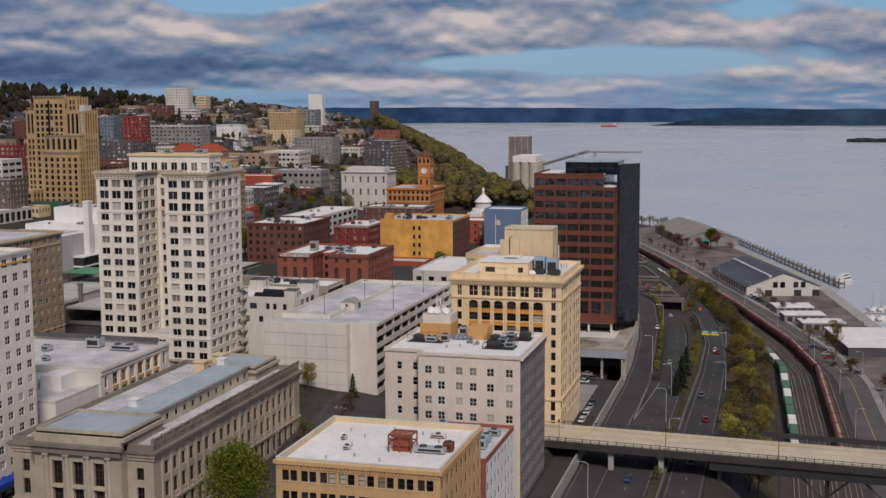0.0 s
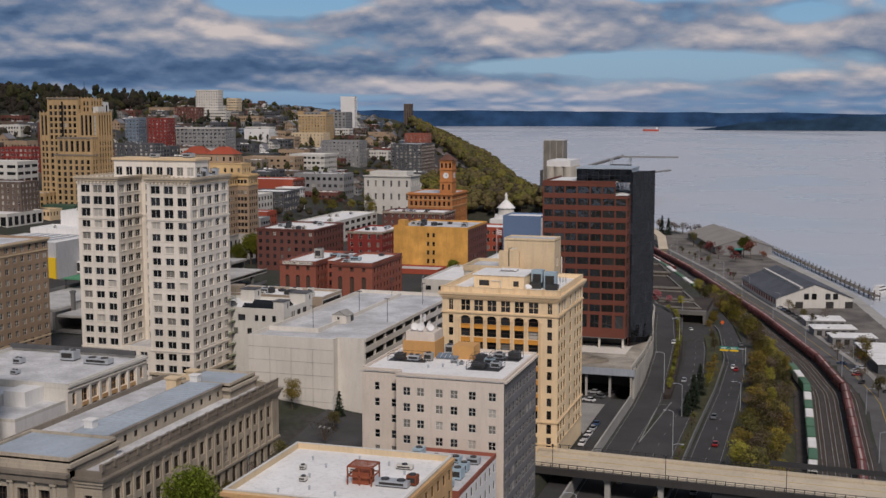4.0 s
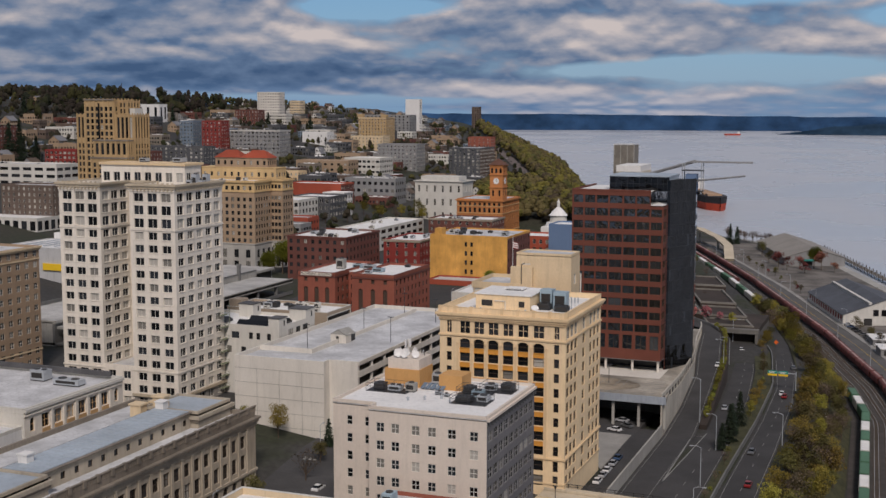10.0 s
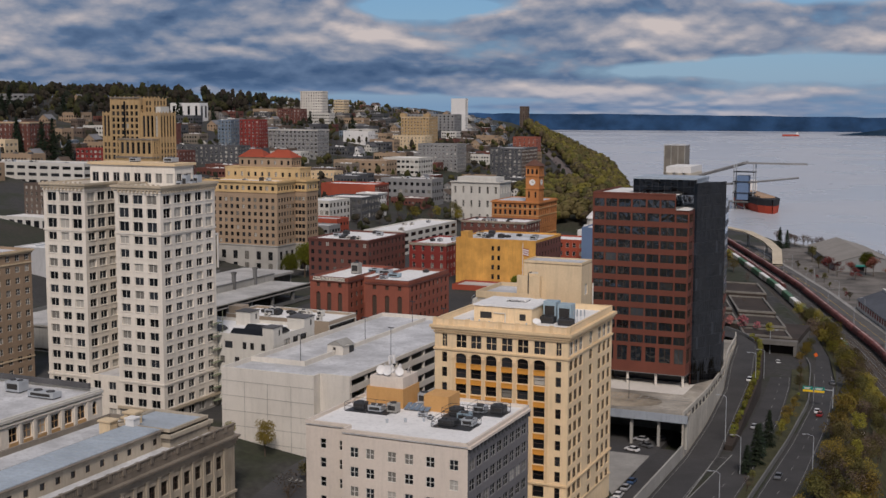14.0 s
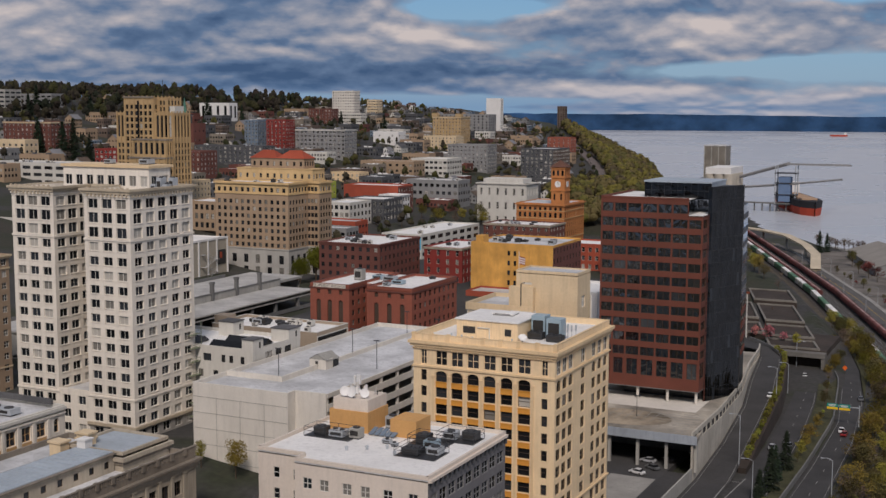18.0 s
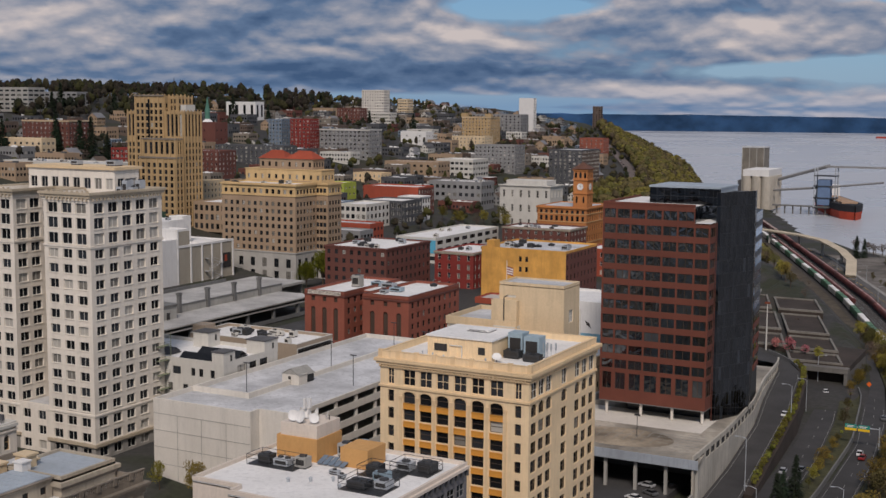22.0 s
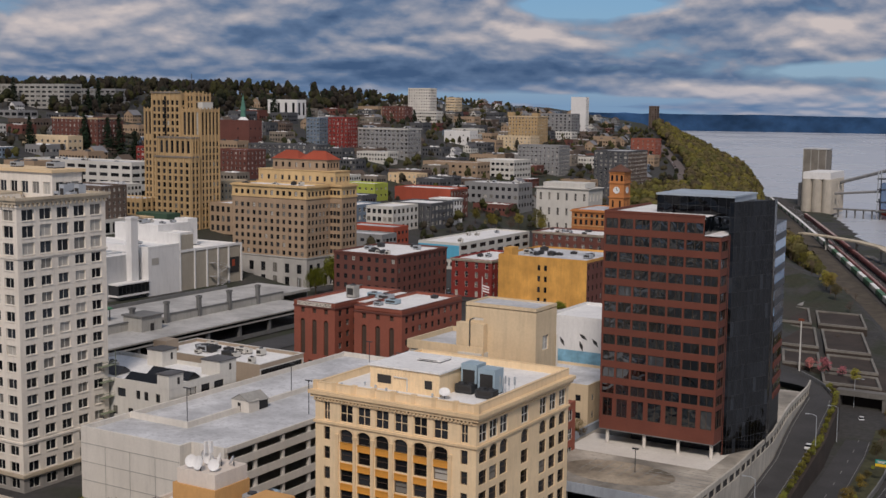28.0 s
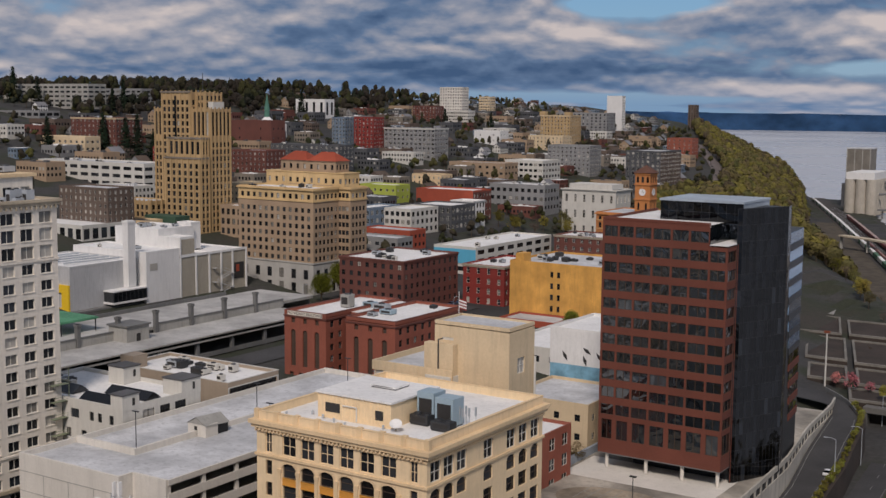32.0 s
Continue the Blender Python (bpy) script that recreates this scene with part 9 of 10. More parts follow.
LEAF = {"yellow": leaf_mat("spring_yellow_leaves", (0.20, 0.165, 0.030)), "olive": leaf_mat("olive_leaves", (0.095, 0.085, 0.028)), "green": leaf_mat("fresh_green_leaves", (0.150, 0.185, 0.020)),
        "dark": leaf_mat("dark_needles", (0.018, 0.030, 0.016)), "twig": leaf_mat("bare_twigs", (0.115, 0.085, 0.062)), "pink": leaf_mat("pink_blossom", (0.40, 0.13, 0.14)),
        "white": leaf_mat("white_blossom", (0.52, 0.50, 0.44)), "rust": leaf_mat("rust_leaves", (0.16, 0.055, 0.04)), "hedge": leaf_mat("hedge_leaves", (0.17, 0.17, 0.03))}
tree_kind("yellow", "broad tree in yellow-green spring leaf", LEAF["yellow"], (1, 2, 3), 10, 4.2, 15, 120, 0.21)
tree_kind("olive", "tree in thin olive spring leaf", LEAF["olive"], (4, 5, 6), 9, 3.8, 13, 90, 0.20)
tree_kind("green", "tree in fresh green leaf", LEAF["green"], (7, 8), 12, 5.0, 34, 330, 0.17)
tree_kind("twig", "nearly bare tree with brown twigs", LEAF["twig"], (9, 10), 9, 3.8, 12, 26, 0.22)
tree_kind("pink", "small tree in pink blossom", LEAF["pink"], (12,), 6, 3.6, 10, 40, 0.3)
tree_kind("white", "small tree in white blossom", LEAF["white"], (13,), 7, 3.0, 10, 36, 0.28)
tree_kind("rust", "small tree with rust-red spring leaves", LEAF["rust"], (14, 15), 7, 3.6, 10, 40, 0.34)
tree_kind("hedge", "low clipped yellow-green shrub", LEAF["hedge"], (16, 17), 2.2, 1.6, 7, 40, 0.2)
conifer_kind("fir", "dark pointed fir tree", LEAF["dark"], (18, 19), 11, 2.6)


BUILD_WOOD = []


def build_trees():
    r = random.Random(3)
    y = 360.0
    while y < 740:
        for k in range(3):
            yy = y + r.uniform(-3, 3)
            lo, hi = c_right(yy) + 4.0, rail_x(yy) - 16.0
            if hi - lo < 3:
                lo, hi = hi - 8, hi
            x = r.uniform(lo, hi)
            key = r.choice(["yellow", "olive", "olive", "twig", "twig"] if yy < 560 else ["olive", "olive", "yellow", "twig", "twig"])
            z = 46.0 - (x - lo) / max(1.0, hi - lo) * 13 if yy < 700 else None
            plant(key, x, yy, z, r.uniform(0.85, 1.22), "embankment trees")
        y += 5.6
    plant("white", -21.5, 506, 38, 1.0)
    for y in range(640, 700, 5):
        x = rail_x(y) - 18 - r.uniform(0, 14)
        plant(r.choice(["olive", "twig", "yellow"]), x, y, max(30, ground_z(x, y) - 1), r.uniform(0.75, 1.1), "railside trees")
    for x, y in ((-44.3, 442), (-45.0, 452), (-44.2, 463), (-45.4, 433)):
        plant("fir", x, y, ROAD_Z + 0.4, 0.9, "verge firs")
    for k in range(16):
        y = 470 + k * 8 + r.uniform(-2, 2)
        plant(r.choice(["twig", "olive", "hedge", "yellow"]), (b_right(y) + c_left(y)) / 2 - 0.5, y, ROAD_Z + 0.4, r.uniform(0.4, 0.62), "verge trees")
    for k in range(12):
        y = 330 + k * 8.5
        plant(r.choice(["twig", "olive", "hedge"]), -42.0, y, ROAD_Z + 0.4, r.uniform(0.3, 0.5), "verge trees")
    y = 462.0
    while y < 588:
        plant("hedge", a_right(y) + 1.3, y, a_height(y) + 0.2, 0.85, "median shrubs")
        y += 2.6
    for k in range(14):
        y = 592 + k * 4.5
        plant(r.choice(["olive", "yellow", "twig"]), c_right(y) - 9 + r.uniform(-3, 3) if k % 2 else c_right(y) + 4, y, 47 if k % 2 else 44, r.uniform(0.55, 0.85), "railside trees")
    for x, y, s in ((-80, 618, 0.9), (-86, 622, 0.8), (-74, 619, 0.7)):
        plant("pink", x, y, 55.6, s, "blossom trees")
    plant("yellow", -68, 610, 55, 0.6)
    for x, y, key, sc in ((-116, 772, "yellow", 1.0), (-120, 780, "yellow", 0.9), (-124, 790, "olive", 0.9), (-111, 760, "olive", 0.8), (-100, 742, "twig", 0.7), (-130, 806, "olive", 1.0), (-137, 818, "twig", 0.9), (-146, 836, "yellow", 1.0), (-152, 850, "olive", 1.1), (-118, 812, "twig", 0.6), (-104, 770, "twig", 0.5), (-92, 688, "twig", 0.5)):
        plant(key, x, y, None, sc, "bank trees")
    # courthouse and town street trees
    for x, y, key, s in ((-129.5, 252, "green", 1.85), (-135.5, 262, "olive", 1.5), (-137, 240, "olive", 1.0), (-137.5, 285, "olive", 0.9), (-138, 300, "twig", 0.9), (-137.5, 314, "olive", 0.9), (-132, 330, "twig", 1.1), (-133.5, 341, "olive", 0.75),
                         (-150, 349, "yellow", 0.8), (-136.5, 352, "fir", 0.7), (-160, 349, "yellow", 0.7), (-305, 570, "twig", 0.9), (-312, 545, "olive", 0.9), (-312, 538, "green", 0.7), (-318, 541, "olive", 0.6), (-296, 620, "green", 1.6), (-299, 611, "green", 1.2), (-298, 631, "green", 1.4),
                         (-175, 600, "yellow", 0.9), (-180, 610, "green", 0.8), (-168, 608, "twig", 1.0), (-225, 690, "twig", 0.8), (-112, 480, "yellow", 0.8), (-113, 470, "olive", 0.8)):
        plant(key, x, y, None, s)
    plant("olive", -334, 899, None, 1.9)
    for x, y in ((-330, 893), (-345, 890), (-352, 896), (-362, 880), (-340, 870), (-350, 862), (-366, 870)):
        plant(r.choice(["olive", "twig", "yellow"]), x, y, None, 1.05)
    for x, y, key, s in ((-92, 1036, "rust", 1.1), (-84, 1018, "rust", 1.0), (-76, 1030, "rust", 1.1), (-60, 1030, "rust", 1.2), (-66, 1038, "green", 1.0), (-50, 1020, "rust", 0.9), (-70, 1005, "rust", 1.0), (-102, 1060, "olive", 1.0), (-112, 1100, "olive", 1.0),
                         (16, 616, "yellow", 1.1), (14, 592, "twig", 0.8), (20, 566, "olive", 0.9), (-2, 742, "twig", 0.7), (4, 640, "twig", 0.8), (34, 540, "rust", 0.9), (36, 522, "olive", 0.9), (-150, 1185, "fir", 1.0), (-145, 1192, "fir", 1.1)):
        plant(key, x, y, 28, s * 1.4, "shore trees")
    for k in range(22):
        x, y, _ = along(rail_x, 660 + k * 19 + r.uniform(-5, 5), 31 + r.uniform(0, 5))
        plant(r.choice(["rust", "olive", "twig", "olive"]), x, y, 28, r.uniform(0.5, 0.8), "shore trees")
    for k in range(22):
        x, y = -165 + k * 3.0 + r.uniform(-4, 4), 1250 - k * 3 + r.uniform(-14, 14)
        plant("twig", x, y, 28, r.uniform(0.9, 1.3), "shore thicket")

    # woods: on the bluff and along the ridge, each one mass
    def wood(name, label, spots, lm, dense):
        """Crowns of leaf sprays that face outwards, so that each tree has a lit and a shaded side."""
        s = Shape()
        rr = random.Random(21)
        for x, y, h, w in spots:
            z = ground_z(x, y)
            s.tube((x, y, z - 1), (x, y, z + h * 0.6), 0.25, 4, 1)
            for k in range(4):
                o = rr.uniform(0, 2 * math.pi)
                q = w * (0.0 if k == 0 else rr.uniform(0.16, 0.30))
                c = Vector((x + q * math.cos(o), y + q * math.sin(o), z + h * (0.70 if k == 0 else rr.uniform(0.42, 0.66))))
                rad = w * (0.34 if k == 0 else rr.uniform(0.20, 0.30))
                tall = min(1.5, h / w * 0.8)
                rows_ = [[(c.x + 0.86 * rad * math.cos(e_) * math.cos(a_), c.y + 0.86 * rad * math.cos(e_) * math.sin(a_), c.z + 0.86 * rad * tall * math.sin(e_)) for a_ in (0, 1.05, 2.09, 3.14, 4.19, 5.24)] for e_ in (-1.0, -0.1, 0.65, 1.3)]
                i0 = len(s.v)
                for row in rows_:
                    s.v.extend(row)
                for e_ in range(3):
                    for a_ in range(6):
                        s.f.append((i0 + e_ * 6 + a_, i0 + e_ * 6 + (a_ + 1) % 6, i0 + e_ * 6 + 6 + (a_ + 1) % 6, i0 + e_ * 6 + 6 + a_)), s.m.append(0)
                for _ in range(dense):
                    u, t = rr.uniform(-0.75, 1), rr.uniform(0, 2 * math.pi)
                    m = math.sqrt(1 - u * u)
                    n = Vector((m * math.cos(t), m * math.sin(t), u))
                    p = c + Vector((n.x, n.y, n.z * tall)) * rad * rr.uniform(0.78, 1.06)
                    n = (n + Vector((rr.uniform(-.4, .4), rr.uniform(-.4, .4), rr.uniform(-.3, .4)))).normalized()
                    a = n.orthogonal().normalized()
                    a.rotate(Matrix.Rotation(rr.uniform(0, 6.3), 3, n))
                    b = n.cross(a)
                    g = rad * rr.uniform(0.13, 0.27)
                    s.face([tuple(p - a * g), tuple(p + b * g * 0.75), tuple(p + a * g), tuple(p - b * g * 0.75)])
        solid(name, s, [lm, P["bark"]], label, "wood", kind="stuff")
    spots = []
    y = 868.0
    while y < 1840:
        e, q = town_edge(y), rail_x(y) - foot_off(y) - 2
        n = int((q - e + 6) / 9.5)
        for k in range(n):
            x = e - 1 + (q - e + 1) * (k + r.uniform(0.1, 0.9)) / max(1, n)
            if x < -262 and y < 900:
                continue
            spots.append((x, y + r.uniform(-5, 5), r.uniform(10, 19), r.uniform(10, 16)))
        y += 10.5
    for _ in range(260):
        y = r.uniform(880, 1075)
        x = town_edge(y) - r.uniform(0, 62)
        if x < -345 or any(a - 6 < x < b + 6 and c - 8 < y < d + 6 for a, b, c, d in FOOT):
            continue
        spots.append((x, y, r.uniform(8, 15), r.uniform(9, 14)))
    wood("bluff_wood", "mixed spring wood on the steep bluff", spots, wood_mat("mixed_wood_leaves", ((0.078, 0.060, 0.040), (0.112, 0.096, 0.034), (0.170, 0.148, 0.034), (0.085, 0.086, 0.030), (0.130, 0.104, 0.044))), 64)
    spots = []
    for k in range(620):
        x = r.uniform(-1150, -735)
        y = r.uniform(860, 1400)
        if any(a - 6 < x < b + 6 and c - 16 < y < d + 6 for a, b, c, d in FOOT):
            continue
        spots.append((x, y, r.uniform(11, 22), r.uniform(8, 14)))
    wood("ridge_wood", "dark mixed wood along the ridge", spots, wood_mat("ridge_leaves", ((0.030, 0.024, 0.019), (0.016, 0.020, 0.013), (0.045, 0.045, 0.016), (0.036, 0.030, 0.022))), 34)
    BUILD_WOOD.append(wood)


build_trees()


# ---- houses on the hill ----
def build_houses():
    r = random.Random(8)
    # wall tones lean dark: the hill's cloud shade is put into these choices
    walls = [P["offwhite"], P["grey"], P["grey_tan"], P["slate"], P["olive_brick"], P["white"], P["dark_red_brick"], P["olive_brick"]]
    roofs = [P["roof_dark"], mat("brown_shingle", (0.11, 0.08, 0.06), var=0.15), mat("grey_shingle", (0.20, 0.20, 0.21), var=0.15)]
    protos = []
    for k in range(8):
        w, l, h = r.uniform(7, 10), r.uniform(9, 14), r.uniform(4.5, 7.0)
        wall, roof, win = Shape(), Shape(), Shape()
        flat = k in (3, 6, 7)
        wall.box(0, w, 0, l, -6, h)
        if flat:
            wall.box(-0.1, w + 0.1, -0.1, l + 0.1, h, h + 0.7)
            roof.box(0.3, w - 0.3, 0.3, l - 0.3, h + 0.2, h + 0.75)
        else:
            m, rg = w / 2, h + w * 0.38
            wall.face([(0, 0, h), (w, 0, h), (m, 0, rg)]), wall.face([(w, l, h), (0, l, h), (m, l, rg)])
            roof.face([(-0.5, -0.4, h - 0.3), (m, -0.4, rg + 0.15), (m, l + 0.4, rg + 0.15), (-0.5, l + 0.4, h - 0.3)])
            roof.face([(m, -0.4, rg + 0.15), (w + 0.5, -0.4, h - 0.3), (w + 0.5, l + 0.4, h - 0.3), (m, l + 0.4, rg + 0.15)])
        for z in (0.9, 3.9):
            for u in range(3):
                c = w * (u + 0.5) / 3
                win.box(c - 0.55, c + 0.55, -0.06, 0.0, z, z + 1.5, bottom=False, top=False)
            for u in range(4):
                c = l * (u + 0.5) / 4
                win.box(w, w + 0.06, c - 0.55, c + 0.55, z, z + 1.5, bottom=False, top=False)
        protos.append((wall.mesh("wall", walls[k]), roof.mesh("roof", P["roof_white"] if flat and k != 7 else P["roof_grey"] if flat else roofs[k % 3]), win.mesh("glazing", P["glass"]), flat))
    placed = list(FOOT)
    n = 0
    tries = 0
    while n < 170 and tries < 6000:
        tries += 1
        y = r.uniform(690, 1780)
        x = r.uniform(-860, min(-330, town_edge(y) - 45))
        if y < 900 and x > -420:
            continue
        if any(a - 13 < x < b + 3 and c - 17 < y < d + 3 for a, b, c, d in placed):
            continue
        placed.append((x, x + 12, y, y + 15))
        k = r.randrange(8)
        wm, rm, nm, flat = protos[k]
        e = thing("house", "small flat-roofed hillside building" if flat else "small gabled hillside house", "house", at=(x, y, ground_z(x + 5, y + 5)), rz=r.choice([0, 0, 0, 4, -4]), group="hillside houses")
        part("wall", wm, None, e), part("roof", rm, None, e), part("glazing", nm, None, e, stuff=True)
        n += 1
    big = []
    # brick and umber tones, picked darker to carry cloud shade in the colour
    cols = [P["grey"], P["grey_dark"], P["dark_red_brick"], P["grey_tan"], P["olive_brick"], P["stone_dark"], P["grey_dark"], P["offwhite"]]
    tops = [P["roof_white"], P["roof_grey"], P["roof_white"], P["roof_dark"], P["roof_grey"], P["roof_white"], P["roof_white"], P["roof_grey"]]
    for k in range(8):
        w, l, h = r.uniform(16, 30), r.uniform(13, 20), r.uniform(5, 10)
        wall, roof, win = Shape(), Shape(), Shape()
        wall.box(0, w, 0, l, -8, h)
        ring(0.4, w - 0.4, 0.4, l - 0.4, 0.4, h, h + 0.7, wall)
        roof.box(0.4, w - 0.4, 0.4, l - 0.4, h - 0.1, h + 0.1)
        for q in range(3):
            a, c = r.uniform(2, w - 5), r.uniform(2, l - 5)
            roof.box(a, a + r.uniform(1.5, 3), c, c + r.uniform(1.5, 3), h + 0.1, h + r.uniform(0.8, 1.8))
        z = 1.2
        while z + 2 < h:
            for u in range(int(w / 2.8)):
                c = 1.6 + u * 2.8
                win.box(c - 0.7, c + 0.7, -0.06, 0.0, z, z + 1.7, bottom=False, top=False)
            for u in range(int(l / 2.8)):
                c = 1.6 + u * 2.8
                win.box(w, w + 0.06, c - 0.7, c + 0.7, z, z + 1.7, bottom=False, top=False)
            z += 3.5
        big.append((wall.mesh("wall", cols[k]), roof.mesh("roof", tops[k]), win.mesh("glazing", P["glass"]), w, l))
    n = tries = 0
    while n < 130 and tries < 9000:
        tries += 1
        y = r.uniform(665, 1500)
        x = r.uniform(-760, min(-330, town_edge(y) - 60))
        k = r.randrange(8)
        wm, rm, nm, w, l = big[k]
        if (y < 900 and x + w > -400) or any(a - w - 2 < x < b + 2 and c - l - 2 < y < d + 2 for a, b, c, d in placed):
            continue
        placed.append((x, x + w, y, y + l))
        e = thing("commercial_block", "flat-roofed hillside commercial block", "building", at=(x, y, ground_z(x + w / 2, y + l / 2)), group="hillside blocks")
        part("wall", wm, None, e), part("roof", rm, None, e), part("glazing", nm, None, e, stuff=True)
        n += 1
    # street and garden trees between the houses
    m = 0
    spots = []
    while m < 1150:
        y = r.uniform(690, 1700)
        x = r.uniform(-900, min(-330, town_edge(y) - 12))
        if any(a - 3 < x < b + 3 and c - 3 < y < d + 3 for a, b, c, d in placed):
            continue
        spots.append((x, y, r.uniform(5, 12), r.uniform(4, 9)))
        m += 1
    BUILD_WOOD[0]("hillside_greenery", "dark garden trees and hedges between the houses", spots, wood_mat("garden_leaves", ((0.040, 0.034, 0.025), (0.020, 0.026, 0.015), (0.075, 0.072, 0.022), (0.050, 0.042, 0.030))), 16)
    # firs that stand out along the skyline
    for x, y, s in ((-900, 905, 1.7), (-870, 900, 1.9), (-838, 900, 1.5), (-800, 960, 1.9), (-760, 985, 1.6), (-780, 930, 1.3), (-720, 1105, 1.5), (-690, 1120, 1.4), (-655, 1250, 1.2), (-625, 1290, 1.5), (-640, 1500, 1.5), (-628, 1505, 1.3), (-610, 1520, 1.2), (-655, 760, 1.3), (-612, 790, 1.8), (-608, 797, 1.6), (-640, 795, 1.4), (-596, 800, 1.5)):
        plant("fir", x, y, None, s * 1.35, "ridge firs")


build_houses()


# ---- rooftop plant, lamps and cars ----
def roof_unit(x, y, z, w, l, h, rz=0, material=None, fans=1):
    u = thing("rooftop_unit", "grey metal rooftop air handling unit on a roof", "roof unit", at=(x, y, z), rz=rz, group="rooftop units")
    m = material or P["steel"]
    part("curb", Shape().box(0.1, w - 0.1, 0.1, l - 0.1, 0, 0.25), P["steel_dark"], u)
    part("casing", Shape().box(0, w, 0, l, 0.25, h), m, u)
    part("louvre", Shape().box(w * 0.12, w * 0.88, -0.04, 0, 0.25 + h * 0.2, h * 0.8), P["frame_dark"], u)
    for k in range(fans):
        part("fan_cowl", Shape().cone((w * (k + 0.5) / fans, l / 2), min(w / fans, l) * 0.36, min(w / fans, l) * 0.33, h, h + 0.25, 12), P["steel_dark"], u)
    return u


def roof_vent(x, y, z, h=1.0, r=0.25):
    v = thing("roof_vent", "small galvanised roof vent pipe", "roof vent", at=(x, y, z), group="roof vents")
    part("pipe", Shape().cone((0, 0), r, r, 0, h, 8), P["steel"], v)
    part("cap", Shape().cone((0, 0), r * 1.6, r * 0.5, h, h + r * 0.9, 8), P["steel"], v)


def dish(x, y, z, r, rz, tilt=70):
    d = thing("satellite_dish", "white satellite dish on a roof mount", "dish", at=(x, y, z), rz=rz, group="dishes")
    s = Shape()
    n = 14
    rings = [(r * k / 3, 0.28 * r * (k / 3) ** 2) for k in range(4)]
    for k in range(3):
        for i in range(n):
            a, b = 2 * math.pi * i / n, 2 * math.pi * (i + 1) / n
            (r0, z0), (r1, z1) = rings[k], rings[k + 1]
            s.face([(r0 * math.cos(a), r0 * math.sin(a), z0), (r1 * math.cos(a), r1 * math.sin(a), z1), (r1 * math.cos(b), r1 * math.sin(b), z1), (r0 * math.cos(b), r0 * math.sin(b), z0)][(1 if k == 0 else 0):])
    part("reflector", s, P["white"], d, m=pose(0, -0.2, r * 1.1, tilt, 0, 0))
    part("mount", Shape().tube((0, 0, 0), (0, 0, r * 1.1), 0.08, 6), P["steel_dark"], d)


def roofs():
    r = random.Random(17)
    z = 87.35  # putty block
    for k, (x, y, rz, q) in enumerate(((-101.8, 318.0, 20, 1.0), (-99.8, 317.6, -10, 1.1), (-97.8, 318.4, 30, 0.9), (-101.0, 320.5, 60, 0.9), (-98.6, 321.0, -40, 1.0), (-103.0, 321.5, 100, 0.8), (-97.0, 322.0, -70, 0.8))):
        dish(x, y, z + 6.35, q, rz)
    solid("antenna_mast", Shape().tube((-100.2, 320, z + 6.3), (-100.2, 320, z + 10.5), 0.08).box(-100.9, -100.6, 319.6, 320.2, z + 8.4, z + 10.2).box(-99.8, -99.5, 319.6, 320.2, z + 8.6, z + 10.4), P["white"], "white antenna panels on a short mast", "antenna")
    for x, y, w, l, h, m, f in ((-105, 311.5, 2.4, 2.2, 1.6, P["steel_dark"], 1), (-101.5, 311.2, 3.0, 2.4, 1.4, P["steel"], 2), (-97.6, 312.0, 2.2, 2.0, 2.0, P["concrete"], 1), (-95, 321.5, 2.2, 2.2, 2.4, P["steel"], 1), (-92.6, 322.8, 1.6, 3.0, 2.6, P["unit_blue"], 1),
                                (-84.8, 314.5, 2.4, 2.4, 1.8, P["steel_dark"], 1), (-82.0, 312.0, 2.4, 2.4, 1.6, P["unit_blue"], 1), (-83.8, 306.8, 3.4, 2.8, 1.3, P["steel_dark"], 2), (-79.5, 308.4, 2.4, 2.4, 1.5, P["steel"], 1), (-81.5, 319.0, 2.6, 2.2, 1.6, P["steel"], 1), (-78.0, 320.0, 2.8, 2.4, 1.8, P["steel_dark"], 1), (-90.5, 311.8, 1.8, 1.0, 0.8, P["steel"], 1), (-88, 310.6, 1.2, 1.0, 0.7, P["steel"], 1)):
        roof_unit(x, y, z, w, l, h, 0, m, f)
    for x0, y0, w, l in ((-106.2, 310, 9.6, 4.6), (-84.6, 305.6, 8.0, 6.0), (-86.0, 313.6, 7.4, 4.6), (-82.2, 318, 7.4, 5.2)):
        p = thing("roof_platform", "dark steel grating platform with railings on a roof", "platform", at=(x0, y0, z), group="roof platforms")
        part("grating", Shape().box(0, w, 0, l, 0.0, 0.12), P["steel_dark"], p)
        for xx, yy in ((0, 0), (w, 0), (w, l), (0, l), (w / 2, 0), (w / 2, l)):
            part("post", Shape().tube((xx, yy, 0.1), (xx, yy, 1.9), 0.05, 5), P["steel_dark"], p)
        part("handrail", ring(0.04, w - 0.04, 0.04, l - 0.04, 0.05, 1.1, 1.18), P["steel_dark"], p)
        part("handrail", ring(0.04, w - 0.04, 0.04, l - 0.04, 0.05, 1.82, 1.9), P["steel_dark"], p)
    s = thing("solar_rack", "tilted dark panel rack on a roof", "panel rack", at=(-95.4, 315.6, z))
    for k in range(5):
        part("panel", Shape().prism([(k * 1.15, 0), (k * 1.15 + 0.95, 0), (k * 1.15 + 0.95, 2.6), (k * 1.15, 2.6)], 0.3, 0.4), P["slate"], s, m=pose(0, 0, 0, 18, 0, 0))
    for k in range(5):
        roof_vent(-94 + k * 3.1, 305 + (k * 7 % 5), z, 0.6)

    z = 98.45  # cream building
    roof_unit(-83.3, 367.4, z, 3.2, 3.4, 5.0, 0, P["unit_blue"], 0)
    roof_unit(-79.6, 367.0, z, 3.4, 3.2, 4.6, 0, P["unit_blue"], 0)
    roof_unit(-83.5, 365.6, z, 3.4, 2.2, 1.6, 0, P["steel_dark"], 2)
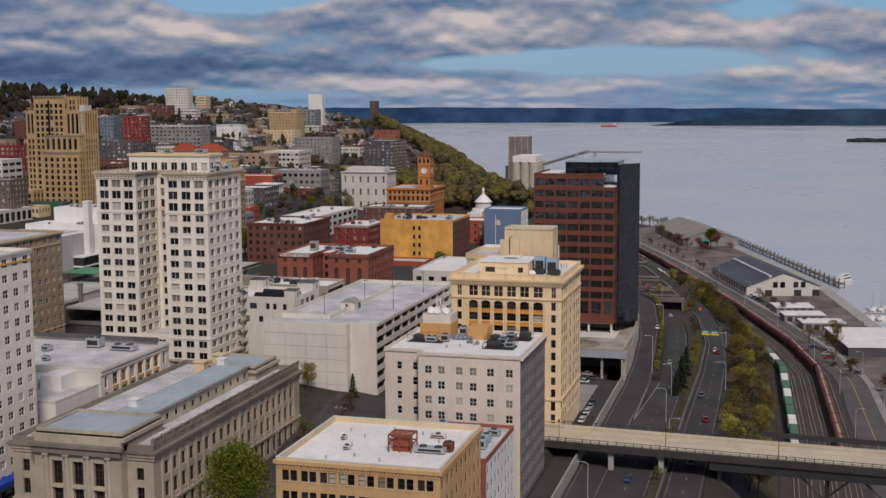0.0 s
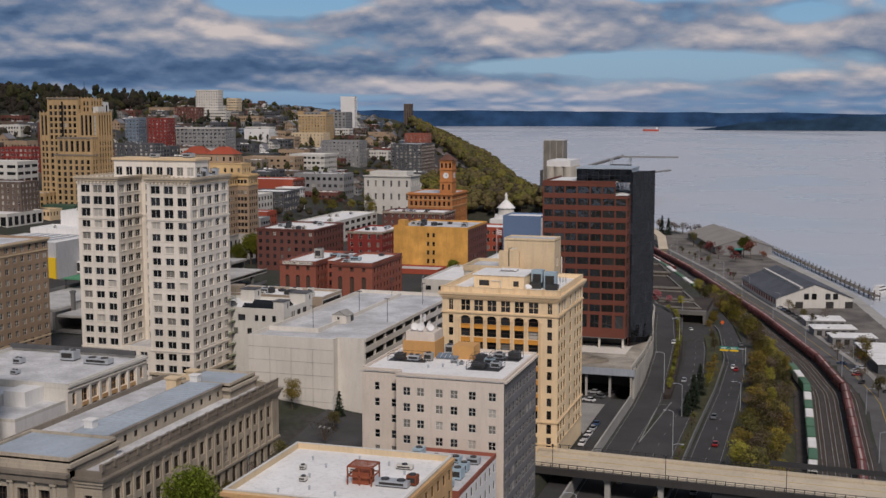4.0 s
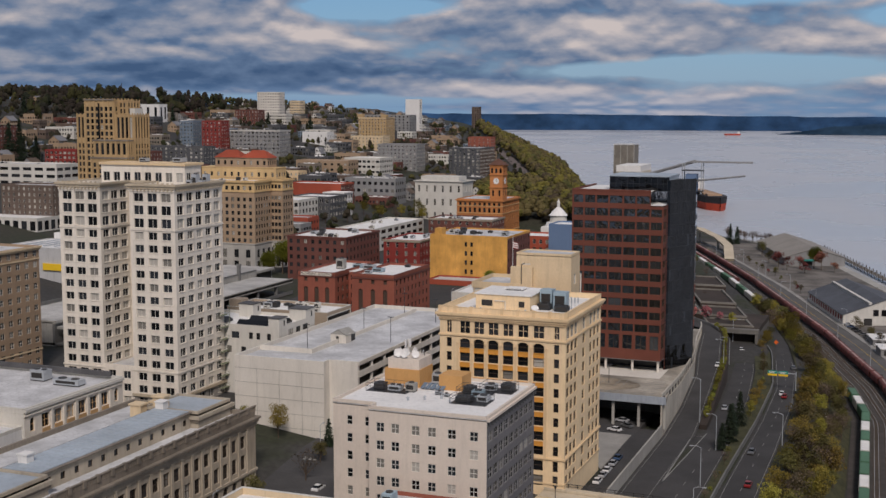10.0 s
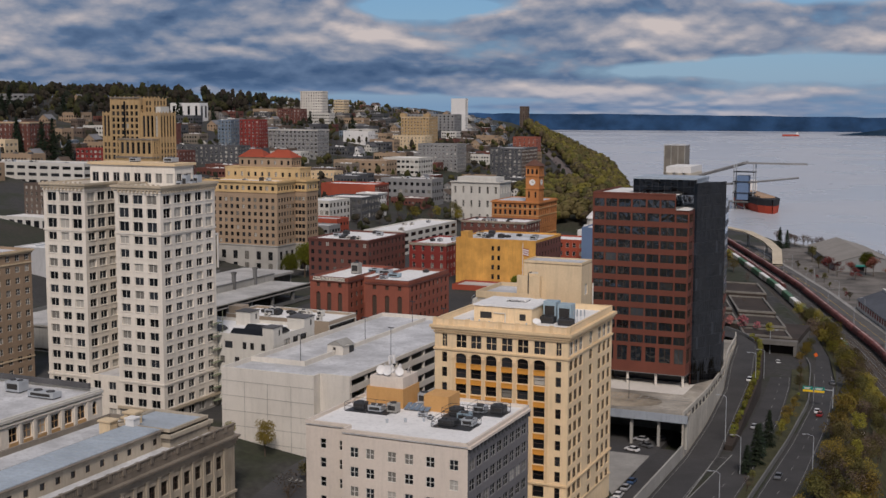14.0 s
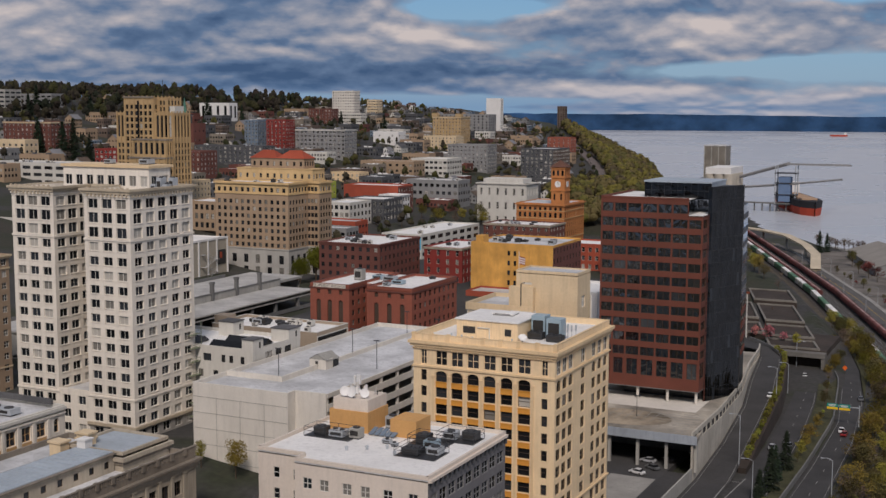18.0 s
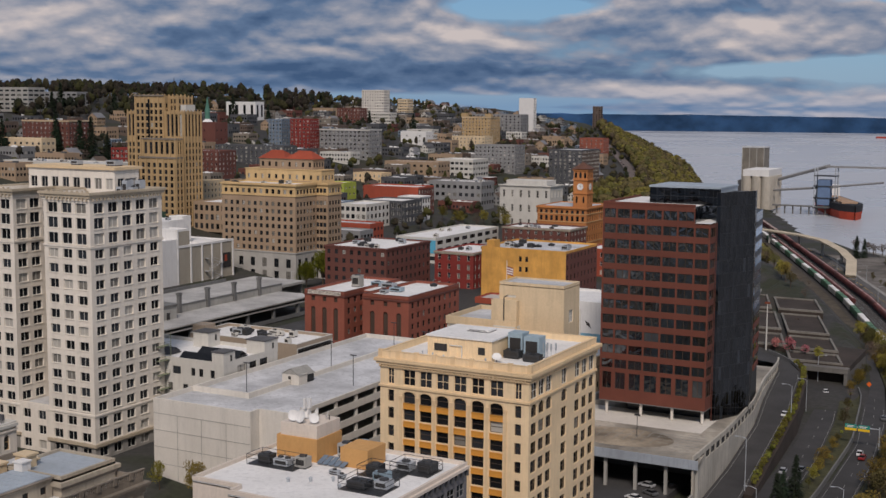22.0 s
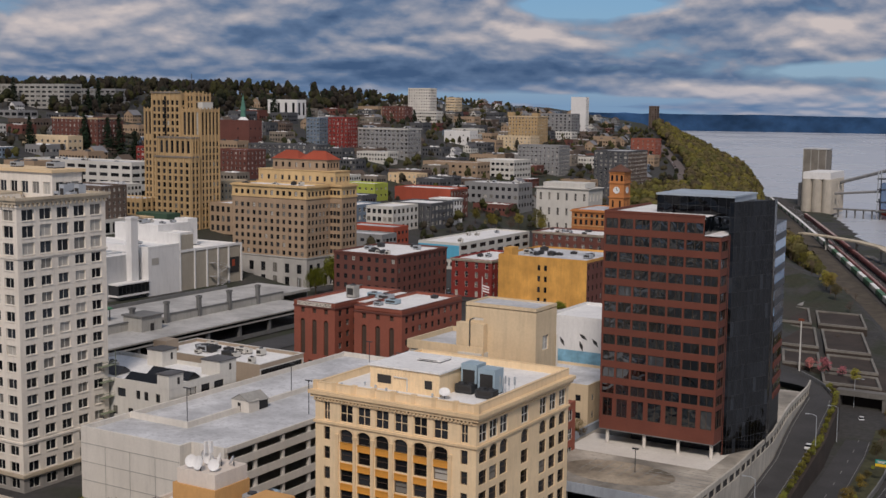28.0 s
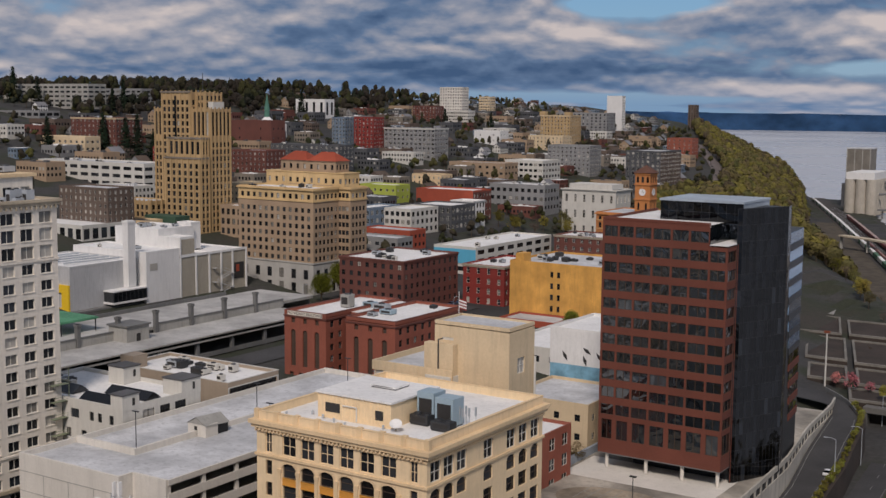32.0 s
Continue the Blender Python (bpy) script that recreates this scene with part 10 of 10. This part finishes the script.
    roof_unit(-78.6, 364.2, z, 3.6, 2.0, 1.5, 0, P["steel_dark"], 2)
    dish(-82.6, 360.6, z, 1.0, 30, 35)
    for k in range(6):
        solid("antenna_mast", Shape().tube((-76.8 + 0.6 * k, 368 + (k % 3), z), (-76.8 + 0.6 * k, 368 + (k % 3), z + 3.2), 0.05, 5).box(-76.95 + 0.6 * k, -76.65 + 0.6 * k, 367.8 + (k % 3), 368.0 + (k % 3), z + 1.8, z + 3.2), P["steel"], "slim grey roof antenna mast", "antenna", group="antennas")
    roof_unit(-93, 368, z + 4.2, 5, 4, 0.6, 0, P["roof_white"], 0)
    for k in range(7):
        roof_vent(-103 + k * 3.0, 358.5 + (k * 3 % 4), z, 0.5, 0.18)
    fp = thing("flagpole", "white flagpole with a small striped flag", "flagpole", at=(-106.4, 416, 99))
    part("pole", Shape().tube((0, 0, -38), (0, 0, 12.5), 0.14, 8, 0, 0.07), P["white"], fp)
    fl = Shape()
    for k in range(7):
        fl.face([(0.1, 0, 9.0 + k * 0.3), (1.6, 0.35, 8.6 + k * 0.3), (1.6, 0.35, 8.9 + k * 0.3), (0.1, 0, 9.3 + k * 0.3)], k % 2)
    part("flag", fl, [P["bright_red"], P["white"]], fp, "limp red and white striped flag")

    z = 84.4  # red brick block
    for x, y, w, l, h, m in ((-214, 515, 3.2, 3.2, 4.2, P["concrete"]), (-209, 520, 4, 3, 1.6, P["unit_blue"]), (-203.5, 518, 5, 3, 1.8, P["steel"]), (-196.5, 512, 4.5, 3, 1.5, P["unit_blue"]), (-197.5, 507, 2.6, 2.2, 1.2, P["steel"]), (-190, 530, 2, 2, 1.0, P["steel_dark"])):
        roof_unit(x, y, z, w, l, h, 0, m)
    for z, x0, x1, y0, y1, n in ((84.15, -198, -169, 415, 429, 16), (84.75, -204, -186, 383, 398, 3)):
        for k in range(n):
            roof_unit(r.uniform(x0, x1 - 3), r.uniform(y0, y1 - 3), z, r.uniform(1.2, 3.4), r.uniform(1.2, 2.8), r.uniform(0.8, 1.9), 0, r.choice([P["steel"], P["steel_dark"], P["offwhite"]]))
    # white tower roof
    z = 133.7
    for x, y, w, l, h in ((-196, 373, 3.5, 4, 3.4), (-199, 376, 3, 3, 1.4), (-210, 375, 2.5, 2, 1.2)):
        roof_unit(x, y, z if x < -197 else 126.4, w, l, h, 0, P["steel"])
    for k in range(7):
        roof_unit(-191.6 + (k % 3) * 1.9, 371.5 + (k // 3) * 2.6, 126.4, 1.5, 2.0, 2.6 + (k % 2) * 1.6, 0, P["steel"])

    # buff brick block
    z = 79.0
    c = thing("rusty_cage", "rusty red steel frame around roof plant", "roof plant", at=(-88.5, 238, z))
    for x in (0, 2.4, 4.8):
        for y in (0, 4.4):
            part("post", Shape().box(x, x + 0.25, y, y + 0.25, 0, 3.6), P["rust"], c)
    for zz in (1.6, 3.4):
        part("frame", ring(0.2, 4.85, 0.2, 4.45, 0.2, zz, zz + 0.25), P["rust"], c)
    part("tank", Shape().box(0.8, 4.2, 0.8, 3.8, 0, 2.4), P["rust"], c)
    for k in range(6):
        part("slat", Shape().box(0.1, 4.95, 0.3 + k * 0.7, 0.5 + k * 0.7, 3.62, 3.74), P["rust"], c)
    roof_unit(-83, 238.6, z, 6.4, 2.4, 1.2, 0, P["steel"], 2)
    roof_unit(-77.5, 240.5, z, 2.0, 2.0, 2.0, 0, P["rust"], 1)
    for x, y in ((-97, 240), (-94, 233), (-96.5, 247), (-101, 251), (-90, 249), (-85, 252), (-80, 247), (-99, 230), (-88, 231), (-92, 254)):
        roof_vent(x, y, z, 0.7, 0.2)
    for x, y, w, l in ((-91, 245.5, 2.2, 1.6), (-83, 250, 3.4, 1.6), (-98, 237, 1.4, 1.4), (-101, 244, 1.2, 1.2)):
        roof_unit(x, y, z, w, l, 0.9, 0, P["offwhite"], 1)
    duct = thing("roof_duct", "curved white roof duct behind the parapet", "duct", at=(-84, 262, 66))
    part("duct", Shape().tube((0, 0, 0), (0, 0, 9.5), 1.0, 10).tube((0, 0, 9.5), (2.6, 0.6, 11.2), 1.0, 10).tube((2.6, 0.6, 11.2), (4.6, 1.2, 8.5), 0.9, 10), P["white"], duct)
    # low buildings between the buff block and the putty block
    lo = block("low_rear_building", "low roof crowded with units between two blocks", -92, -73.5, 262.5, 292, 46, 71.5, P["red_brick"], P["roof_grey"], P["frame_dark"], P["glass"], floor=4, nx=5, ny=8, win=(1.4, 2.0), east_mat=P["white"])
    for k in range(16):
        roof_unit(-91 + (k % 4) * 4.2, 266 + (k // 4) * 6, 70.7, r.uniform(1.8, 3.4), r.uniform(1.6, 3.2), r.uniform(1.2, 2.8), 0, r.choice([P["steel"], P["unit_blue"], P["steel_dark"]]))

    # courthouse and white hall
    for y in (262, 310):
        s = thing("roof_turret", "white square ventilator on the courthouse roof", "ventilator", at=(-160.4, y - 2, 78.7))
        part("box", Shape().box(0, 2.2, 0, 2.2, -1, 1.6), P["white"], s)
        part("cap", Shape().box(-0.2, 2.4, -0.2, 2.4, 1.6, 1.9), P["white"], s)
    for x, y, w, l, h in ((-212, 326, 4.5, 3.5, 2.8), (-203, 324, 8, 3.2, 1.6), (-222, 318, 2.5, 2.5, 1.6), (-214, 306, 2, 2, 1.2)):
        roof_unit(x, y, 77.6, w, l, h, 0, P["steel"], 2)
    # garage lamps
    for x, y in ((-153.0, 372), (-150.2, 404), (-150.2, 436), (-136, 392), (-136, 428)):
        g = thing("lamp_post", "slim double-headed roof deck lamp", "lamp", at=(x, y, 81.4), group="deck lamps")
        part("pole", Shape().tube((0, 0, 0), (0, 0, 7.5), 0.09, 6), P["steel_dark"], g)
        part("lamp_head", Shape().box(-0.9, 0.9, -0.15, 0.15, 7.5, 7.7), P["steel_dark"], g)
    # other roofs
    for a, c, b_, d, z, n in ((-283, -255, 608, 643, 86.0, 10), (-216, -181, 634, 665, 86.8, 12), (-250, -233, 650, 680, 81.2, 5), (-280, -243, 789, 810, 79.8, 7), (-313, -293, 726, 796, 78.0, 6), (-356, -320, 626, 640, 111.2, 4), (-378, -345, 553, 567, 88.9, 4), (-375, -355, 571, 588, 95.9, 6), (-376, -345, 592, 608, 85.3, 4), (-410, -372, 937, 954, 94.7, 4), (-566, -526, 1034, 1050, 128.7, 5), (-584, -530, 913, 926, 117.9, 5), (-585, -504, 702, 720, 113.1, 6), (-672, -635, 801, 820, 136.7, 4)):
        for k in range(n):
            roof_unit(r.uniform(a, c - 3), r.uniform(b_, d - 3), z, r.uniform(1.2, 3.2), r.uniform(1.2, 3.0), r.uniform(0.8, 2.0), 0, r.choice([P["steel"], P["steel_dark"], P["offwhite"]]), 1)


roofs()


def street_lamp(x, y, z, rz, h=10.5, arm=2.4):
    l = thing("street_lamp", "tall grey street lamp with a curved arm", "lamp", at=(x, y, z), rz=rz, group="street lamps")
    part("pole", Shape().tube((0, 0, -0.5), (0, 0, h), 0.14, 7, 0, 0.08), P["steel"], l)
    part("arm", Shape().tube((0, 0, h), (arm * 0.5, 0, h + 0.5), 0.07, 5).tube((arm * 0.5, 0, h + 0.5), (arm, 0, h + 0.45), 0.06, 5), P["steel"], l)
    part("lamp_head", Shape().box(arm - 0.2, arm + 0.7, -0.15, 0.15, h + 0.3, h + 0.5), P["steel"], l)


for x, y, rz, h in ((-56.2, 458, 180, 14.0), (-47.0, 432, 180, 10.5), (-58.0, 520, 180, 10.5), (-61.5, 560, 180, 10.5), (-45.5, 395, 180, 10.5), (-29.0, 445, 180, 9.5), (-66, 602, 0, 11), (-56.4, 300, 180, 13.0), (-41.5, 360, 0, 10)):
    street_lamp(x, y, road_z(x, y), rz, h)
for k in range(20):
    y = 430 + k * 34
    x, yy, h = along(rail_x, y, 14.2 if k % 2 else 28.0)
    street_lamp(x, yy, 28.1, h + (0 if k % 2 else 180), 10.5)
for x, y in ((-135, 344), (-140, 300), (-112, 330), (-300, 600), (-296, 560), (-232, 610), (-175, 545), (-235, 700)):
    street_lamp(x, y, ground_z(x, y), 90, 8.5, 1.8)
m = thing("utility_pole", "tall pale utility pole above the terraces", "pole", at=(-90, 622, 50))
part("pole", Shape().tube((0, 0, 0), (0, 0, 24), 0.35, 8, 0, 0.22), P["offwhite"], m)
part("head", Shape().box(-1.0, 1.0, -0.3, 0.3, 23.4, 24.2), P["rust"], m)


def road_sign():
    g = thing("road_gantry", "overhead road sign gantry with two green and yellow panels", "road sign", at=(-38.6, 522, ROAD_Z))
    part("post", Shape().tube((6.4, 0, 0), (6.4, 0, 6.8), 0.18, 7), P["steel"], g)
    part("beam", Shape().box(-3.6, 6.5, -0.1, 0.1, 6.0, 6.3), P["steel"], g)
    for x in (-3.6, 0.2):
        pn = part("panel", Shape().box(x, x + 3.4, -0.25, -0.1, 5.0, 6.9), mat("sign_green", (0.01, 0.24, 0.20), rough=0.4, var=0.03, grime=0.1), g, "green sign panel")
        part("yellow_panel", Shape().box(x, x + 3.4, -0.28, -0.25, 5.0, 5.75), P["yellow"], pn, "yellow exit strip")
        part("text_bars", Shape().box(x + 0.4, x + 2.8, -0.27, -0.25, 6.35, 6.55).box(x + 0.6, x + 2.4, -0.27, -0.25, 6.0, 6.2), P["white"], pn, stuff=True)
    s = thing("work_sign", "orange diamond road works sign", "road sign", at=(-47.5, 600, 48))
    part("post", Shape().tube((0, 0, 0), (0, 0, 2.0), 0.06, 5), P["steel_dark"], s)
    part("panel", Shape().box(-0.7, 0.7, -0.04, 0, -0.7, 0.7), mat("orange_sign", (0.75, 0.14, 0.02), var=0.03), s, "orange sign panel", m=pose(0, -0.05, 2.6, 0, 45, 0))


road_sign()


def cars():
    paints = [mat("car_" + n, c, rough=0.3, var=0.03, grime=0.1, bump=0, spec=0.6) for n, c in (("white", (0.7, 0.7, 0.7)), ("silver", (0.38, 0.39, 0.41)), ("black", (0.02, 0.02, 0.022)), ("red", (0.25, 0.02, 0.02)), ("blue", (0.04, 0.08, 0.16)), ("grey", (0.12, 0.125, 0.13)))]
    names = ["white", "silver", "black", "red", "blue", "grey"]

    def loft(prof, w0, w1, z):
        s = Shape()
        n = len(prof)
        for k in range(n):
            a, b = prof[k], prof[(k + 1) % n]
            wa = w0 + (w1 - w0) * (a[1] - z[0]) / (z[1] - z[0])
            wb = w0 + (w1 - w0) * (b[1] - z[0]) / (z[1] - z[0])
            s.face([(-wa, a[0], a[1]), (wa, a[0], a[1]), (wb, b[0], b[1]), (-wb, b[0], b[1])])
        for sg in (-1, 1):
            f = [(sg * (w0 + (w1 - w0) * (p[1] - z[0]) / (z[1] - z[0])), p[0], p[1]) for p in prof]
            s.face(f if sg > 0 else list(reversed(f)))
        return s
    protos = []
    for m_, nm in zip(paints, names):
        c = thing("car", nm + " passenger car on the asphalt", "car", group="cars")
        part("body", loft([(-2.2, 0.35), (2.2, 0.35), (2.25, 0.75), (1.3, 0.95), (-2.0, 1.0), (-2.25, 0.8)], 0.9, 0.86, (0.35, 1.0)), m_, c)
        part("cabin", loft([(-1.8, 0.98), (1.1, 0.95), (0.4, 1.45), (-1.2, 1.48)], 0.82, 0.66, (0.95, 1.48)), P["glass_dark"], c, "dark glass cabin")
        part("roof", Shape().box(-0.66, 0.66, -1.15, 0.38, 1.46, 1.52), m_, c)
        for x in (-0.82, 0.82):
            for y in (-1.35, 1.4):
                w = Shape().tube((x - 0.1, y, 0.33), (x + 0.1, y, 0.33), 0.33, 10)
                part("wheel", w, P["frame_dark"], c)
        protos.append(c)
    used = set()
    r = random.Random(2)

    def put(x, y, z, rz, k=None):
        k = r.randrange(6) if k is None else k
        M = pose(x, y, z, 0, 0, rz)
        if k in used:
            copy_thing(protos[k], M)
        else:
            used.add(k)
            protos[k].matrix_basis = M
    for x, y, rz, k in ((-60.5, 523, 4, 0), (-33.2, 399, 0, 3), (-36.5, 432, 180, 5), (-36.2, 513, 6, 0), (-52.0, 484, 3, 1), (-47.8, 488, 3, 5), (-60.8, 590, 16, 0), (-34.8, 509, 0, 3), (-36.5, 560, 10, 5), (-34.5, 350, 0, 1), (-50, 330, 0, 4)):
        put(x, y, road_z(x, y) + 0.03, rz, k)
    for y, k in ((380, 0), (386, 1), (391, 0), (398, 1), (404, 4)):
        put(-70.4, y, 50.0, 0, k)
    for x, y, rz, k in ((-78.5, 434, 70, 0), (-76, 440, 60, 5), (-79, 446, 80, 1), (-74, 449, 60, 2)):
        put(x, y, 50.04, rz, k)
    for k in range(16):
        x, yy, h = along(rail_x, 705 + k * 7.5, 29.0)
        put(x + 2.2, yy, 28.2, h + 70)
    for k in range(14):
        put(2 + r.uniform(0, 22), 575 + k * 8, 28.05, r.uniform(0, 360))
    for k in range(18):
        put(-245 + r.choice([-5.5, 5.5]), 560 + k * 7.0, ground_z(-245, 560 + k * 7) + 0.3, r.choice([0, 180]))
    for k in range(24):
        x, y = -300 + (k % 12) * 4.2, 845 + (k // 12) * 16 + r.uniform(-1, 1)
        if x < -284:
            put(x, y, ground_z(x, y) + 0.1, 90)
    for k in range(6):
        put(-136 + (k % 2) * 9, 272 + k * 11, ground_z(-132, 272 + k * 11) + 0.3, 0)
    for k in range(10):
        y = 1100 + k * 32
        put(town_edge(y) - 9.5 + r.choice([-4, 3]), y, ground_z(town_edge(y) - 9.5, y) + 1.0, 20)


cars()


def mural():
    """Painted wall with pale sky, blue water and two dark leaping shapes."""
    b = thing("mural", "pale painted wall mural with blue water and dark shapes", "mural", at=(-141, 519.9, 65.4))
    part("panel", Shape().box(0.3, 20.6, -0.12, 0, 2, 19.6), P["white"], b)
    part("water", Shape().box(0.3, 20.6, -0.15, -0.12, 2, 9.5), mat("mural_blue", (0.22, 0.44, 0.58), var=0.25, scale=1.0), b, "blue painted water")
    for x, z, a in ((12, 14.0, 35), (16, 12.6, 50), (11.4, 11.2, 70), (5, 12.0, 60)):
        part("painted_shape", Shape().prism([(-1.6, 0), (0, -0.5), (1.8, 0), (0.2, 0.6)], 0, 0.03), P["frame_dark"], b, m=pose(x, -0.16, z, 90, a, 0))


mural()


aw = thing("awning", "bright blue fabric awning at a street front", "awning", at=(-189.4, 232, 58))
part("canopy", Shape().prism([(0, 0), (3.2, 0), (3.2, 26), (0, 26)], 3.4, 3.7), mat("blue_canvas", (0.01, 0.06, 0.42), var=0.05, grime=0.1), aw)
part("valance", Shape().box(3.1, 3.2, 0, 26, 2.6, 3.4), MATS["blue_canvas"], aw)
